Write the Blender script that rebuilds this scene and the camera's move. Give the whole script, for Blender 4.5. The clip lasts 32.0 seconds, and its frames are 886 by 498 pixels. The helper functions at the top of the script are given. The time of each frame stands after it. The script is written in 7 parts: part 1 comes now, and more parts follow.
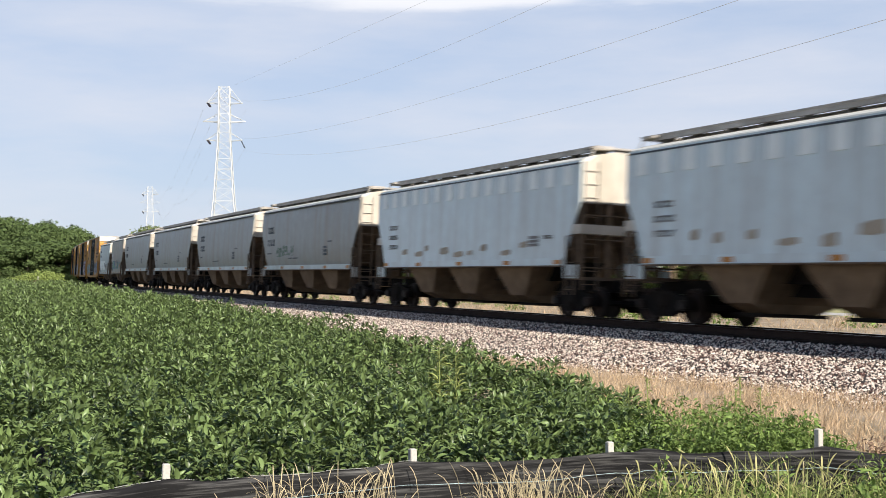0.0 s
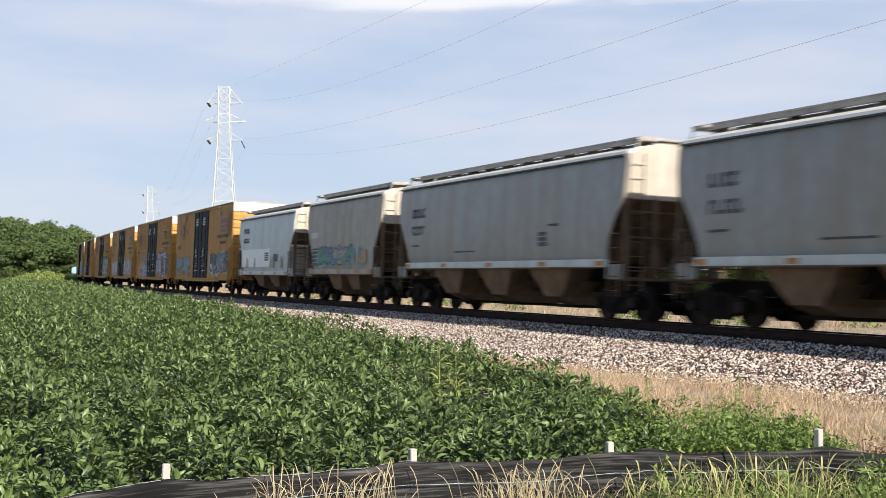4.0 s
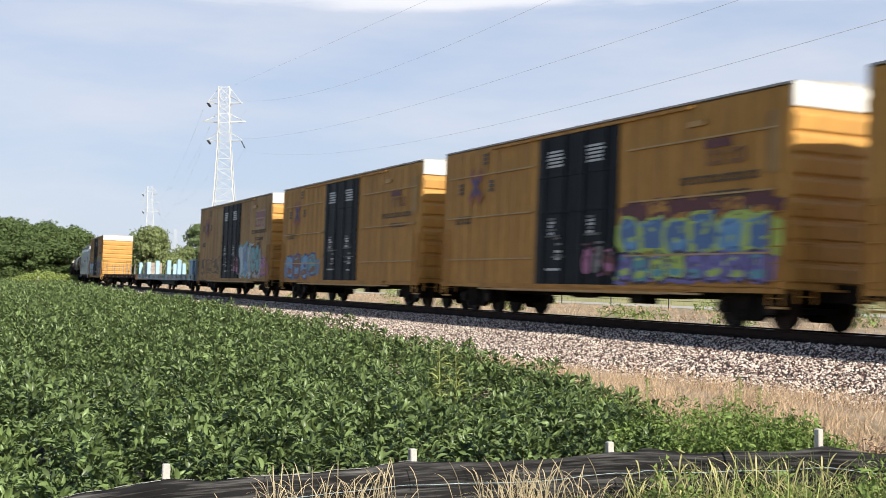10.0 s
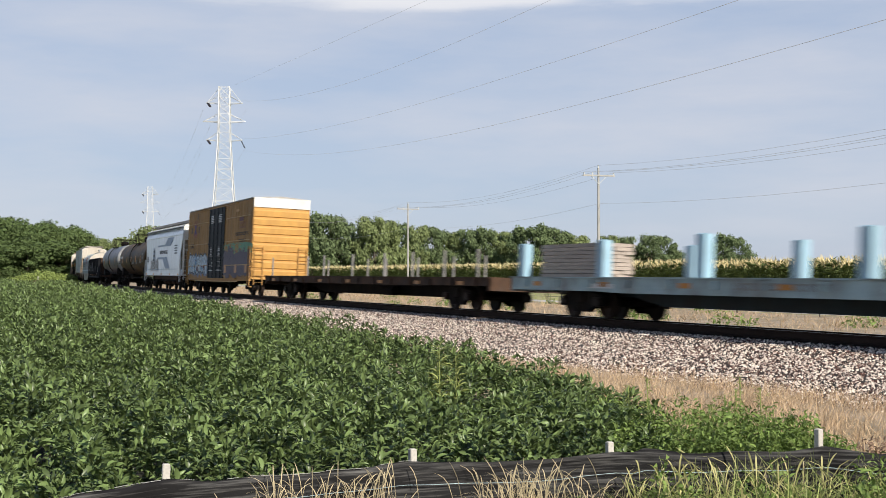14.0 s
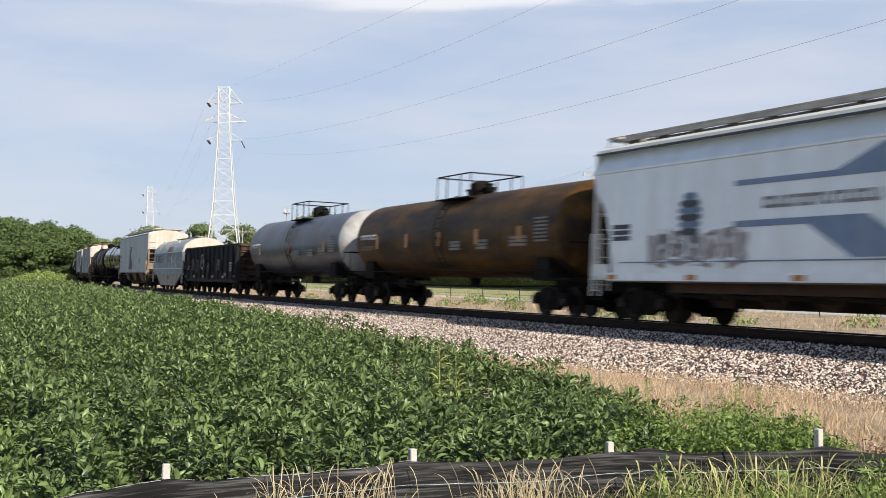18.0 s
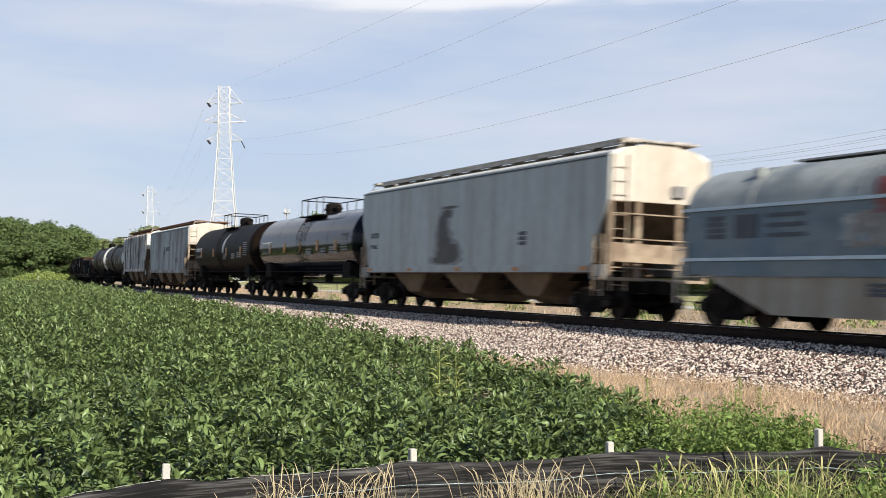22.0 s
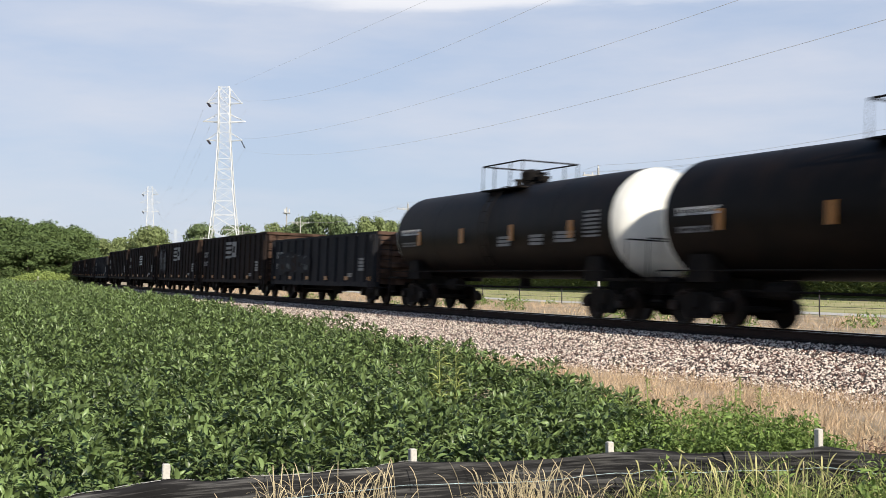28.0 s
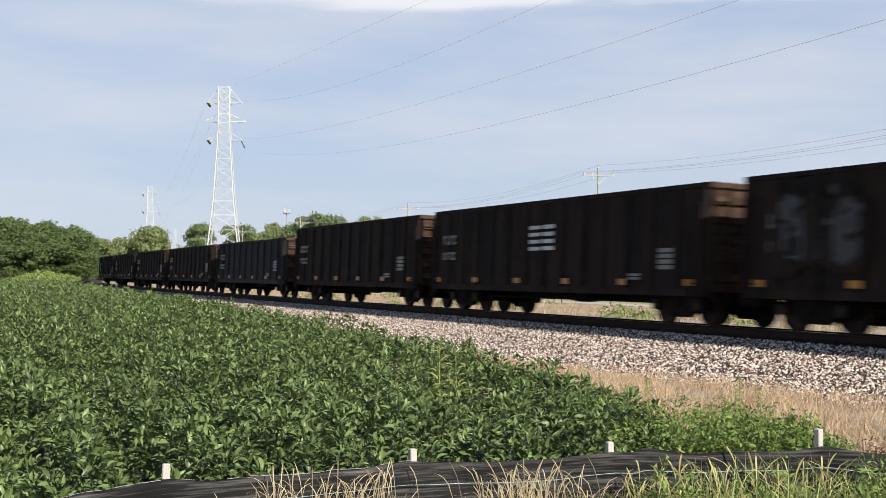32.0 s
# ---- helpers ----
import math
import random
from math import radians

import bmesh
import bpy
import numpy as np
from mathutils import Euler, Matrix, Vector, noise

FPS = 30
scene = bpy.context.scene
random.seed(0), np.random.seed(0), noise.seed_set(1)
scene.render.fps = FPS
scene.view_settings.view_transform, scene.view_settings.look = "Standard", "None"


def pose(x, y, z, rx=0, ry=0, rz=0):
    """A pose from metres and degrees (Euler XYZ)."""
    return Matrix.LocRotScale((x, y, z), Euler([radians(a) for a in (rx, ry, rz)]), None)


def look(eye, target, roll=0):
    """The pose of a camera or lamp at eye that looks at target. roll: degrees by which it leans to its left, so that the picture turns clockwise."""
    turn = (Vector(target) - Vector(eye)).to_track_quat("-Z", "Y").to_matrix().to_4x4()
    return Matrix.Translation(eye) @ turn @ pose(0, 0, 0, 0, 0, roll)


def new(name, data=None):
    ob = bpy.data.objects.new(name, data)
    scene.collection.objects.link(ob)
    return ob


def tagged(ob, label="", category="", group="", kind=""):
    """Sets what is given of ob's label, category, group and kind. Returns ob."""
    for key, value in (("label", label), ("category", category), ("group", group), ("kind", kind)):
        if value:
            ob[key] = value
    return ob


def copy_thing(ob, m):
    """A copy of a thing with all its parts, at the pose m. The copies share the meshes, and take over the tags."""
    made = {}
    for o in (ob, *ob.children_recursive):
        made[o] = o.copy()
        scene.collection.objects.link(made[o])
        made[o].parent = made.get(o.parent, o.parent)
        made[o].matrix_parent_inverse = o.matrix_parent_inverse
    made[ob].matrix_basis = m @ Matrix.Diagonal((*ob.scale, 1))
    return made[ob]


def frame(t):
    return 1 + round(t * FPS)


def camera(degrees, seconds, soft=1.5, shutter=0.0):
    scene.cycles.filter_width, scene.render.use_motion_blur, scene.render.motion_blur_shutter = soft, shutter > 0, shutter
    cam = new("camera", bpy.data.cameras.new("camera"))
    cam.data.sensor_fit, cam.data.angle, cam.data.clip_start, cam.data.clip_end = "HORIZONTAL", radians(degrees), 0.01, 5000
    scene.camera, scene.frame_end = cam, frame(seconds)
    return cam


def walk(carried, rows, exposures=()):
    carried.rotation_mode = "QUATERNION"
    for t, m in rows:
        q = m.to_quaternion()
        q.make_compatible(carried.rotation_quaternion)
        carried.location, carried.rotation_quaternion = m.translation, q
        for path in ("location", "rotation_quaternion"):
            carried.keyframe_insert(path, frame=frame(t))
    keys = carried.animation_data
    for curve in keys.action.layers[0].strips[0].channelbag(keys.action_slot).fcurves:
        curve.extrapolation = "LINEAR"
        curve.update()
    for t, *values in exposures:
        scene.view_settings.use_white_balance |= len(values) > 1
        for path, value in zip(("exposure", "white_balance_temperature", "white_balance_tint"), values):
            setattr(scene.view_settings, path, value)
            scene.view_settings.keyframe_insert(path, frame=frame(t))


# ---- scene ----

# ---------------------------------------------------------------- camera
EYE_Z = 1.885
cam = camera(38.52, 32.0, soft=0.6, shutter=0.6)
STILL = pose(0, 0, EYE_Z, 90 + 1.071, 0, 0)
walk(cam, [(0.0, STILL), (32.0, STILL)], [(0.0, 0.30), (13.2, 0.30), (14.0, 0.07), (14.6, 0.03), (16.5, 0.09), (17.5, 0.2), (24.0, 0.25), (30.0, 0.19), (32.0, 0.19)])

# ---------------------------------------------------------------- sun and sky
SUN_DIR = Vector((0.856, -1.374, 1.0)).normalized()
SUN_EL = math.asin(SUN_DIR.z)
sun = new("sun", bpy.data.lights.new("sun", "SUN"))
sun.data.energy, sun.data.angle, sun.data.color = 5.6, radians(0.5), (1.0, 0.93, 0.82)
sun.matrix_world = look(SUN_DIR * 50, (0, 0, 0))

world = bpy.data.worlds.new("sky")
scene.world = world
world.use_nodes = True
wn, wl = world.node_tree.nodes, world.node_tree.links
wn.clear()
w_out, w_bg = wn.new("ShaderNodeOutputWorld"), wn.new("ShaderNodeBackground")
w_sky = wn.new("ShaderNodeTexSky")
w_sky.sky_type, w_sky.sun_disc = "NISHITA", False
w_sky.sun_elevation, w_sky.sun_rotation = SUN_EL, math.atan2(SUN_DIR.x, SUN_DIR.y)
w_sky.air_density, w_sky.dust_density, w_sky.ozone_density = 1.0, 0.3, 2.5
w_tc, w_map = wn.new("ShaderNodeTexCoord"), wn.new("ShaderNodeMapping")
w_map.inputs["Scale"].default_value = (2.2, 2.2, 11.0)
w_map.inputs["Rotation"].default_value = (0.05, -0.10, 0.3)
w_noise, w_ramp = wn.new("ShaderNodeTexNoise"), wn.new("ShaderNodeValToRGB")
w_noise.inputs["Scale"].default_value, w_noise.inputs["Detail"].default_value = 1.6, 9.0
w_noise.inputs["Roughness"].default_value = 0.55
w_ramp.color_ramp.elements[0].position, w_ramp.color_ramp.elements[0].color = 0.40, (0.08, 0.08, 0.08, 1)
w_ramp.color_ramp.elements[1].position, w_ramp.color_ramp.elements[1].color = 0.72, (0.85, 0.85, 0.85, 1)


def sky_mix(fac, below, colour):
    m = wn.new("ShaderNodeMix")
    m.data_type = "RGBA"
    if isinstance(fac, float):
        m.inputs["Factor"].default_value = fac
    else:
        wl.new(fac, m.inputs["Factor"])
    wl.new(below, m.inputs["A"])
    m.inputs["B"].default_value = (*colour, 1)
    return m.outputs["Result"]


wl.new(w_tc.outputs["Generated"], w_map.inputs["Vector"])
wl.new(w_map.outputs["Vector"], w_noise.inputs["Vector"])
wl.new(w_noise.outputs["Fac"], w_ramp.inputs["Fac"])
# thin summer haze that clears towards the zenith, wisps in it, and a bank of white cloud higher up
w_sep, w_add, w_bank = wn.new("ShaderNodeSeparateXYZ"), wn.new("ShaderNodeMath"), wn.new("ShaderNodeValToRGB")
w_thin, w_wisp = wn.new("ShaderNodeValToRGB"), wn.new("ShaderNodeMath")
w_thin.color_ramp.elements[0].position, w_thin.color_ramp.elements[0].color = 0.25, (0.8, 0.8, 0.8, 1)
w_thin.color_ramp.elements[1].position, w_thin.color_ramp.elements[1].color = 0.42, (0.04, 0.04, 0.04, 1)
wl.new(w_sep.outputs["Z"], w_thin.inputs["Fac"])
w_wisp.operation = "MULTIPLY"
wl.new(w_ramp.outputs["Color"], w_wisp.inputs[0])
wl.new(w_thin.outputs["Color"], w_wisp.inputs[1])
hazy = sky_mix(w_thin.outputs["Color"], w_sky.outputs["Color"], (4.2, 5.0, 6.65))
wispy = sky_mix(w_wisp.outputs[0], hazy, (6.4, 6.55, 7.2))
w_tilt = wn.new("ShaderNodeMath")
w_tilt.operation = w_add.operation = "MULTIPLY_ADD"
wl.new(w_tc.outputs["Generated"], w_sep.inputs["Vector"])
wl.new(w_noise.outputs["Fac"], w_add.inputs[0])
w_add.inputs[1].default_value = 0.05
wl.new(w_sep.outputs["Z"], w_add.inputs[2])
wl.new(w_sep.outputs["X"], w_tilt.inputs[0])
w_tilt.inputs[1].default_value = 0.022
wl.new(w_add.outputs[0], w_tilt.inputs[2])
wl.new(w_tilt.outputs[0], w_bank.inputs["Fac"])
w_bank.color_ramp.elements[0].position, w_bank.color_ramp.elements[0].color = 0.230, (0, 0, 0, 1)
w_bank.color_ramp.elements[1].position, w_bank.color_ramp.elements[1].color = 0.240, (0.8, 0.8, 0.8, 1)
e_top = w_bank.color_ramp.elements.new(0.33)
e_top.color = (0.12, 0.12, 0.12, 1)
w_bank.color_ramp.elements.new(0.42).color = (0, 0, 0, 1)
banked = sky_mix(w_bank.outputs["Color"], wispy, (8.3, 8.3, 8.6))
wl.new(banked, w_bg.inputs["Color"])
wl.new(w_bg.outputs["Background"], w_out.inputs["Surface"])
w_bg.inputs["Strength"].default_value = 0.10


# ---------------------------------------------------------------- materials
def mat(name, base, rough=0.6, metal=0.0, dark=0.6, light=1.25, scale=3.0, fine=40.0, bump=0.0, dist=0.01,
        dirt=None, dirt_amt=0.0, dirt_pos=0.5, stretch=(1, 1, 1), dirt_scale=1.5, island=0.0, translucent=0.0, spec=0.5, edge=0.16):
    """Base colour varied by a coarse and a fine grain, with streaks of dirt or rust over it."""
    m = bpy.data.materials.new(name)
    m.use_nodes = True
    n, l = m.node_tree.nodes, m.node_tree.links
    p = n["Principled BSDF"]
    p.inputs["Roughness"].default_value, p.inputs["Metallic"].default_value = rough, metal
    p.inputs["Specular IOR Level"].default_value = spec
    tc = n.new("ShaderNodeTexCoord")
    n1, n2 = n.new("ShaderNodeTexNoise"), n.new("ShaderNodeTexNoise")
    n1.inputs["Scale"].default_value, n1.inputs["Detail"].default_value = scale, 5.0
    n2.inputs["Scale"].default_value, n2.inputs["Detail"].default_value = fine, 3.0
    for q in (n1, n2):
        l.new(tc.outputs["Object"], q.inputs["Vector"])
    add = n.new("ShaderNodeMath")
    add.operation = "MULTIPLY_ADD"
    l.new(n1.outputs["Fac"], add.inputs[0])
    add.inputs[1].default_value = 0.65
    half = n.new("ShaderNodeMath")
    half.operation = "MULTIPLY"
    l.new(n2.outputs["Fac"], half.inputs[0])
    half.inputs[1].default_value = 0.35
    l.new(half.outputs[0], add.inputs[2])
    fac = add.outputs[0]
    if island:
        geo = n.new("ShaderNodeNewGeometry")
        mx = n.new("ShaderNodeMix")
        mx.inputs["Factor"].default_value = island
        l.new(fac, mx.inputs["A"])
        l.new(geo.outputs["Random Per Island"], mx.inputs["B"])
        fac = mx.outputs["Result"]
    ramp = n.new("ShaderNodeValToRGB")
    e = ramp.color_ramp.elements
    lo, hi = (0.0, 1.0) if island else (0.3, 0.7)
    e[0].position, e[0].color = lo, (*[c * dark for c in base], 1)
    e[1].position, e[1].color = hi, (*[min(1, c * light) for c in base], 1)
    l.new(fac, ramp.inputs["Fac"])
    colour = ramp.outputs["Color"]
    if dirt is not None:
        mp, n3, r3 = n.new("ShaderNodeMapping"), n.new("ShaderNodeTexNoise"), n.new("ShaderNodeValToRGB")
        mp.inputs["Scale"].default_value = stretch
        n3.inputs["Scale"].default_value, n3.inputs["Detail"].default_value, n3.inputs["Roughness"].default_value = dirt_scale, 7.0, 0.6
        oi, shift = n.new("ShaderNodeObjectInfo"), n.new("ShaderNodeVectorMath")
        shift.operation = "MULTIPLY_ADD"
        l.new(oi.outputs["Random"], shift.inputs[0])
        shift.inputs[1].default_value = (37.0, 0.0, 19.0)
        l.new(tc.outputs["Object"], shift.inputs[2])
        l.new(shift.outputs["Vector"], mp.inputs["Vector"])
        l.new(mp.outputs["Vector"], n3.inputs["Vector"])
        l.new(n3.outputs["Fac"], r3.inputs["Fac"])
        r3.color_ramp.elements[0].position, r3.color_ramp.elements[0].color = dirt_pos - 0.08, (0, 0, 0, 1)
        r3.color_ramp.elements[1].position, r3.color_ramp.elements[1].color = dirt_pos + edge, (dirt_amt, dirt_amt, dirt_amt, 1)
        mx = n.new("ShaderNodeMix")
        mx.data_type = "RGBA"
        l.new(r3.outputs["Color"], mx.inputs["Factor"])
        l.new(colour, mx.inputs["A"])
        mx.inputs["B"].default_value = (*dirt, 1)
        colour = mx.outputs["Result"]
    l.new(colour, p.inputs["Base Color"])
    if bump:
        b = n.new("ShaderNodeBump")
        b.inputs["Strength"].default_value, b.inputs["Distance"].default_value = bump, dist
        l.new(n2.outputs["Fac"], b.inputs["Height"])
        l.new(b.outputs["Normal"], p.inputs["Normal"])
    if translucent:
        t, ms = n.new("ShaderNodeBsdfTranslucent"), n.new("ShaderNodeMixShader")
        l.new(colour, t.inputs["Color"])
        ms.inputs["Fac"].default_value = translucent
        l.new(p.outputs["BSDF"], ms.inputs[1])
        l.new(t.outputs["BSDF"], ms.inputs[2])
        l.new(ms.outputs["Shader"], n["Material Output"].inputs["Surface"])
    return m


STREAK = (1.2, 1.2, 0.12)
GRIME = (0.045, 0.038, 0.032)
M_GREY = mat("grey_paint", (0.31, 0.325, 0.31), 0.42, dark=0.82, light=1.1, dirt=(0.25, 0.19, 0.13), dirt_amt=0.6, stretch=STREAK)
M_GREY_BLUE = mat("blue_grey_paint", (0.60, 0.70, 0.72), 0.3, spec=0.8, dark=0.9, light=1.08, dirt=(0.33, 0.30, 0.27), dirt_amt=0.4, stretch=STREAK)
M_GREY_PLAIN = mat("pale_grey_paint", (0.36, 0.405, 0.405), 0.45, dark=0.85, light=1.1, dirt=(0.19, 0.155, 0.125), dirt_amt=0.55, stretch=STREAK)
M_GREY_PALE = mat("pale_patch_grey", (0.86, 0.89, 0.86), 0.45, dark=0.9, light=1.08)
M_PRIMER = mat("worn_tan_primer", (0.40, 0.34, 0.26), 0.7, dark=0.75, light=1.2)
M_STAIN_RIM = mat("thin_stain", (0.21, 0.215, 0.215), 0.6, dark=0.8, light=1.2)
M_STAIN = mat("dark_stain", (0.09, 0.085, 0.08), 0.7, dark=0.7, light=1.2)
M_GREY_LIGHT = mat("light_grey_paint", (0.55, 0.625, 0.61), 0.42, dark=0.88, light=1.1, dirt=(0.3, 0.26, 0.2), dirt_amt=0.35, stretch=STREAK)
M_GREY_TAN = mat("tan_grey_paint", (0.42, 0.40, 0.34), 0.55, dark=0.8, light=1.1, dirt=(0.25, 0.16, 0.08), dirt_amt=0.5, stretch=STREAK)
M_GREY_DARK = mat("weathered_grey_paint", (0.345, 0.375, 0.385), 0.6, dark=0.7, light=1.2, dirt=(0.075, 0.06, 0.05), dirt_amt=0.85, dirt_pos=0.51, edge=0.11, dirt_scale=0.8, stretch=(1.0, 1.0, 0.25))
M_GREY_RUST = mat("rust_streaked_white_paint", (0.66, 0.66, 0.63), 0.65, dark=0.7, light=1.2, dirt=(0.06, 0.024, 0.012), dirt_amt=0.92, dirt_pos=0.525, edge=0.06, dirt_scale=1.1, stretch=(1.6, 1.6, 0.22))
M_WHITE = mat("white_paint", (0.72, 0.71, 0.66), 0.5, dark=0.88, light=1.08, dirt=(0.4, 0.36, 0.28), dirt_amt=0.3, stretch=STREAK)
M_WHITE_CAR = mat("clean_white_paint", (0.84, 0.90, 0.93), 0.2, spec=0.9, dark=0.96, light=1.05, dirt=(0.55, 0.53, 0.5), dirt_amt=0.3, stretch=STREAK)
# car-end colour lightened for the sun; the sides keep a darker grey
M_CREAM_SUNLIT = mat("cream_sunlit_end", (0.55, 0.495, 0.42), 0.55, dark=0.85, light=1.08, dirt=(0.3, 0.24, 0.15), dirt_amt=0.4, stretch=STREAK)
M_YELLOW = mat("boxcar_yellow", (0.535, 0.272, 0.062), 0.6, spec=0.2, dark=0.84, light=1.08, dirt=(0.21, 0.1, 0.035), dirt_amt=0.5, stretch=STREAK)
M_YELLOW_END = mat("boxcar_end_yellow", (0.52, 0.28, 0.066), 0.5, dark=0.9, light=1.08, dirt=(0.35, 0.17, 0.05), dirt_amt=0.35, stretch=STREAK)
M_DOOR = mat("door_black_paint", (0.0075, 0.0115, 0.0155), 0.5, spec=0.09, dark=0.75, light=1.3, dirt=(0.03, 0.028, 0.026), dirt_amt=0.3, stretch=STREAK)
M_BROWN = mat("brown_hopper_steel", (0.17, 0.12, 0.08), 0.85, spec=0.15, dark=0.65, light=1.25, bump=0.2, dirt=GRIME, dirt_amt=0.6)
M_DECK_BROWN = mat("dark_brown_sill", (0.055, 0.038, 0.03), 0.8, spec=0.15, dark=0.6, light=1.4, dirt=(0.12, 0.06, 0.03), dirt_amt=0.5)
M_BAY = mat("dusty_tan_bay", (0.2, 0.14, 0.088), 0.85, dark=0.65, light=1.2, spec=0.15, dirt=(0.09, 0.065, 0.045), dirt_amt=0.5)
M_YELLOW_OLD = mat("faded_straw_yellow", (0.43, 0.27, 0.105), 0.65, spec=0.2, dark=0.8, light=1.12, dirt=(0.24, 0.105, 0.045), dirt_amt=0.65, edge=0.1, stretch=STREAK)
M_TANK_BROWN = mat("rusty_brown_tank", (0.105, 0.053, 0.012), 0.5, spec=0.12, dark=0.55, light=1.5, scale=1.2, edge=0.1, dirt=(0.017, 0.0135, 0.0115), dirt_amt=0.85, dirt_pos=0.48, dirt_scale=1.1, stretch=(0.22, 1.2, 0.9))
M_TANK_GREY = mat("faded_blue_grey_tank", (0.070, 0.088, 0.130), 0.36, spec=0.25, dark=0.5, light=1.4, scale=0.8, dirt=(0.05, 0.034, 0.027), dirt_amt=0.85, edge=0.1, dirt_pos=0.5, dirt_scale=0.9, stretch=(0.35, 1, 0.8))
M_TANK_BLACK = mat("glossy_black_tank", (0.003, 0.0045, 0.008), 0.12, spec=0.19, dark=0.8, light=1.3, dirt=(0.03, 0.026, 0.022), dirt_amt=0.15, stretch=(0.5, 1, 0.3))
M_TANK_DULL = mat("dull_black_tank", (0.0065, 0.0052, 0.0047), 0.46, spec=0.06, dark=0.75, light=1.3, dirt=(0.024, 0.0145, 0.0095), dirt_amt=0.5, stretch=(0.6, 1, 0.4))
M_TANK_SOOT = mat("sooty_brown_tank", (0.007, 0.0048, 0.0036), 0.5, spec=0.045, dark=0.75, light=1.3, dirt=(0.024, 0.015, 0.010), dirt_amt=0.45, stretch=(0.6, 1, 0.4))
M_COAL = mat("sooty_black_gondola", (0.0135, 0.0112, 0.0108), 0.8, spec=0.08, dark=0.6, light=1.5, dirt=(0.048, 0.029, 0.021), dirt_amt=0.6, stretch=STREAK)
# soot and rust, lightened further for sun on the car ends
M_COAL_END = mat("sooty_rusty_lit_end", (0.045, 0.027, 0.019), 0.9, spec=0.08, dark=0.6, light=1.4, bump=0.3, dirt=(0.16, 0.10, 0.075), dirt_amt=0.55)
M_COAL_BLUE = mat("blue_black_gondola", (0.0135, 0.0145, 0.018), 0.75, spec=0.12, dark=0.7, light=1.3, dirt=(0.05, 0.04, 0.035), dirt_amt=0.4, stretch=STREAK)
M_RUST = mat("rusty_steel", (0.15, 0.07, 0.035), 0.9, spec=0.1, dark=0.6, light=1.3, bump=0.3, dirt=(0.3, 0.18, 0.11), dirt_amt=0.4)
M_BLUE = mat("pale_blue_paint", (0.31, 0.49, 0.60), 0.5, dark=0.88, light=1.1, dirt=(0.2, 0.24, 0.25), dirt_amt=0.4, stretch=STREAK)
M_BLUE_MID = mat("mid_blue_paint", (0.21, 0.37, 0.50), 0.5, dark=0.85, light=1.12, dirt=(0.1, 0.13, 0.16), dirt_amt=0.4, stretch=STREAK)
M_BLUE_GREY = mat("dirty_blue_grey_sill", (0.33, 0.45, 0.47), 0.6, dark=0.7, light=1.2, dirt=(0.12, 0.09, 0.07), dirt_amt=0.7, stretch=(0.6, 1, 0.6))
# grey-green hood, its base raised for the sun on its top
M_COVER = mat("grey_green_lit_cover", (0.34, 0.36, 0.34), 0.42, dark=0.7, light=1.25, dirt=(0.13, 0.15, 0.16), dirt_amt=0.75, dirt_pos=0.52, edge=0.1, dirt_scale=1.2, stretch=(0.8, 0.8, 0.35))
M_COVER_SIDE = mat("faded_blue_cover_side", (0.075, 0.13, 0.17), 0.42, dark=0.7, light=1.25, dirt=(0.19, 0.21, 0.21), dirt_amt=0.5, edge=0.1, dirt_scale=1.2, stretch=(0.5, 0.8, 1.0))
M_FRAME_TAN = mat("tan_grey_frame", (0.3, 0.285, 0.24), 0.6, dark=0.8, light=1.1, dirt=(0.14, 0.10, 0.06), dirt_amt=0.6, stretch=STREAK)
M_CREAM_LOW = mat("dusty_cream_frame", (0.40, 0.315, 0.22), 0.65, dark=0.7, light=1.15, dirt=(0.13, 0.08, 0.045), dirt_amt=0.7, dirt_pos=0.48, edge=0.1)
M_STRIPE = mat("faded_blue_stripe", (0.15, 0.235, 0.37), 0.4, dark=0.85, light=1.12, dirt=(0.28, 0.31, 0.34), dirt_amt=0.4, stretch=STREAK)
M_YELLOW_DULL = mat("dull_ochre_paint", (0.43, 0.235, 0.072), 0.6, spec=0.2, dark=0.84, light=1.08, dirt=(0.19, 0.1, 0.04), dirt_amt=0.5, stretch=STREAK)
M_UNDER = mat("sooty_running_gear", (0.009, 0.008, 0.0075), 0.85, spec=0.1, dark=0.6, light=1.5, bump=0.2, dirt=(0.03, 0.022, 0.016), dirt_amt=0.5)
M_WHEEL = mat("worn_wheel_steel", (0.016, 0.013, 0.011), 0.6, metal=0.2, dark=0.6, light=1.4, spec=0.2, dirt=(0.05, 0.02, 0.01), dirt_amt=0.4)
M_GRATE = mat("weathered_running_board", (0.44, 0.41, 0.375), 0.7, dark=0.6, light=1.4, dirt=(0.14, 0.1, 0.07), dirt_amt=0.4)
M_ROOF = mat("galvanised_roof", (0.42, 0.42, 0.41), 0.55, dark=0.8, light=1.1, dirt=(0.2, 0.15, 0.1), dirt_amt=0.5)
M_MARK_DARK = mat("dark_lettering", (0.05, 0.06, 0.075), 0.6, dark=0.8, light=1.2)
M_MARK_WHITE = mat("white_lettering", (0.6, 0.6, 0.58), 0.6, dark=0.8, light=1.1)
M_MARK_FADED = mat("faded_lettering", (0.2, 0.19, 0.18), 0.6, dark=0.7, light=1.2)
M_MARK_SOOT = mat("sooty_faded_paint", (0.034, 0.035, 0.038), 0.7, dark=0.5, light=1.5)
M_MARK_BROWN = mat("dark_brown_lettering", (0.10, 0.065, 0.035), 0.6, dark=0.7, light=1.3)
M_MARK_RUSTY = mat("faded_red_on_yellow", (0.26, 0.115, 0.04), 0.6, dark=0.7, light=1.2)
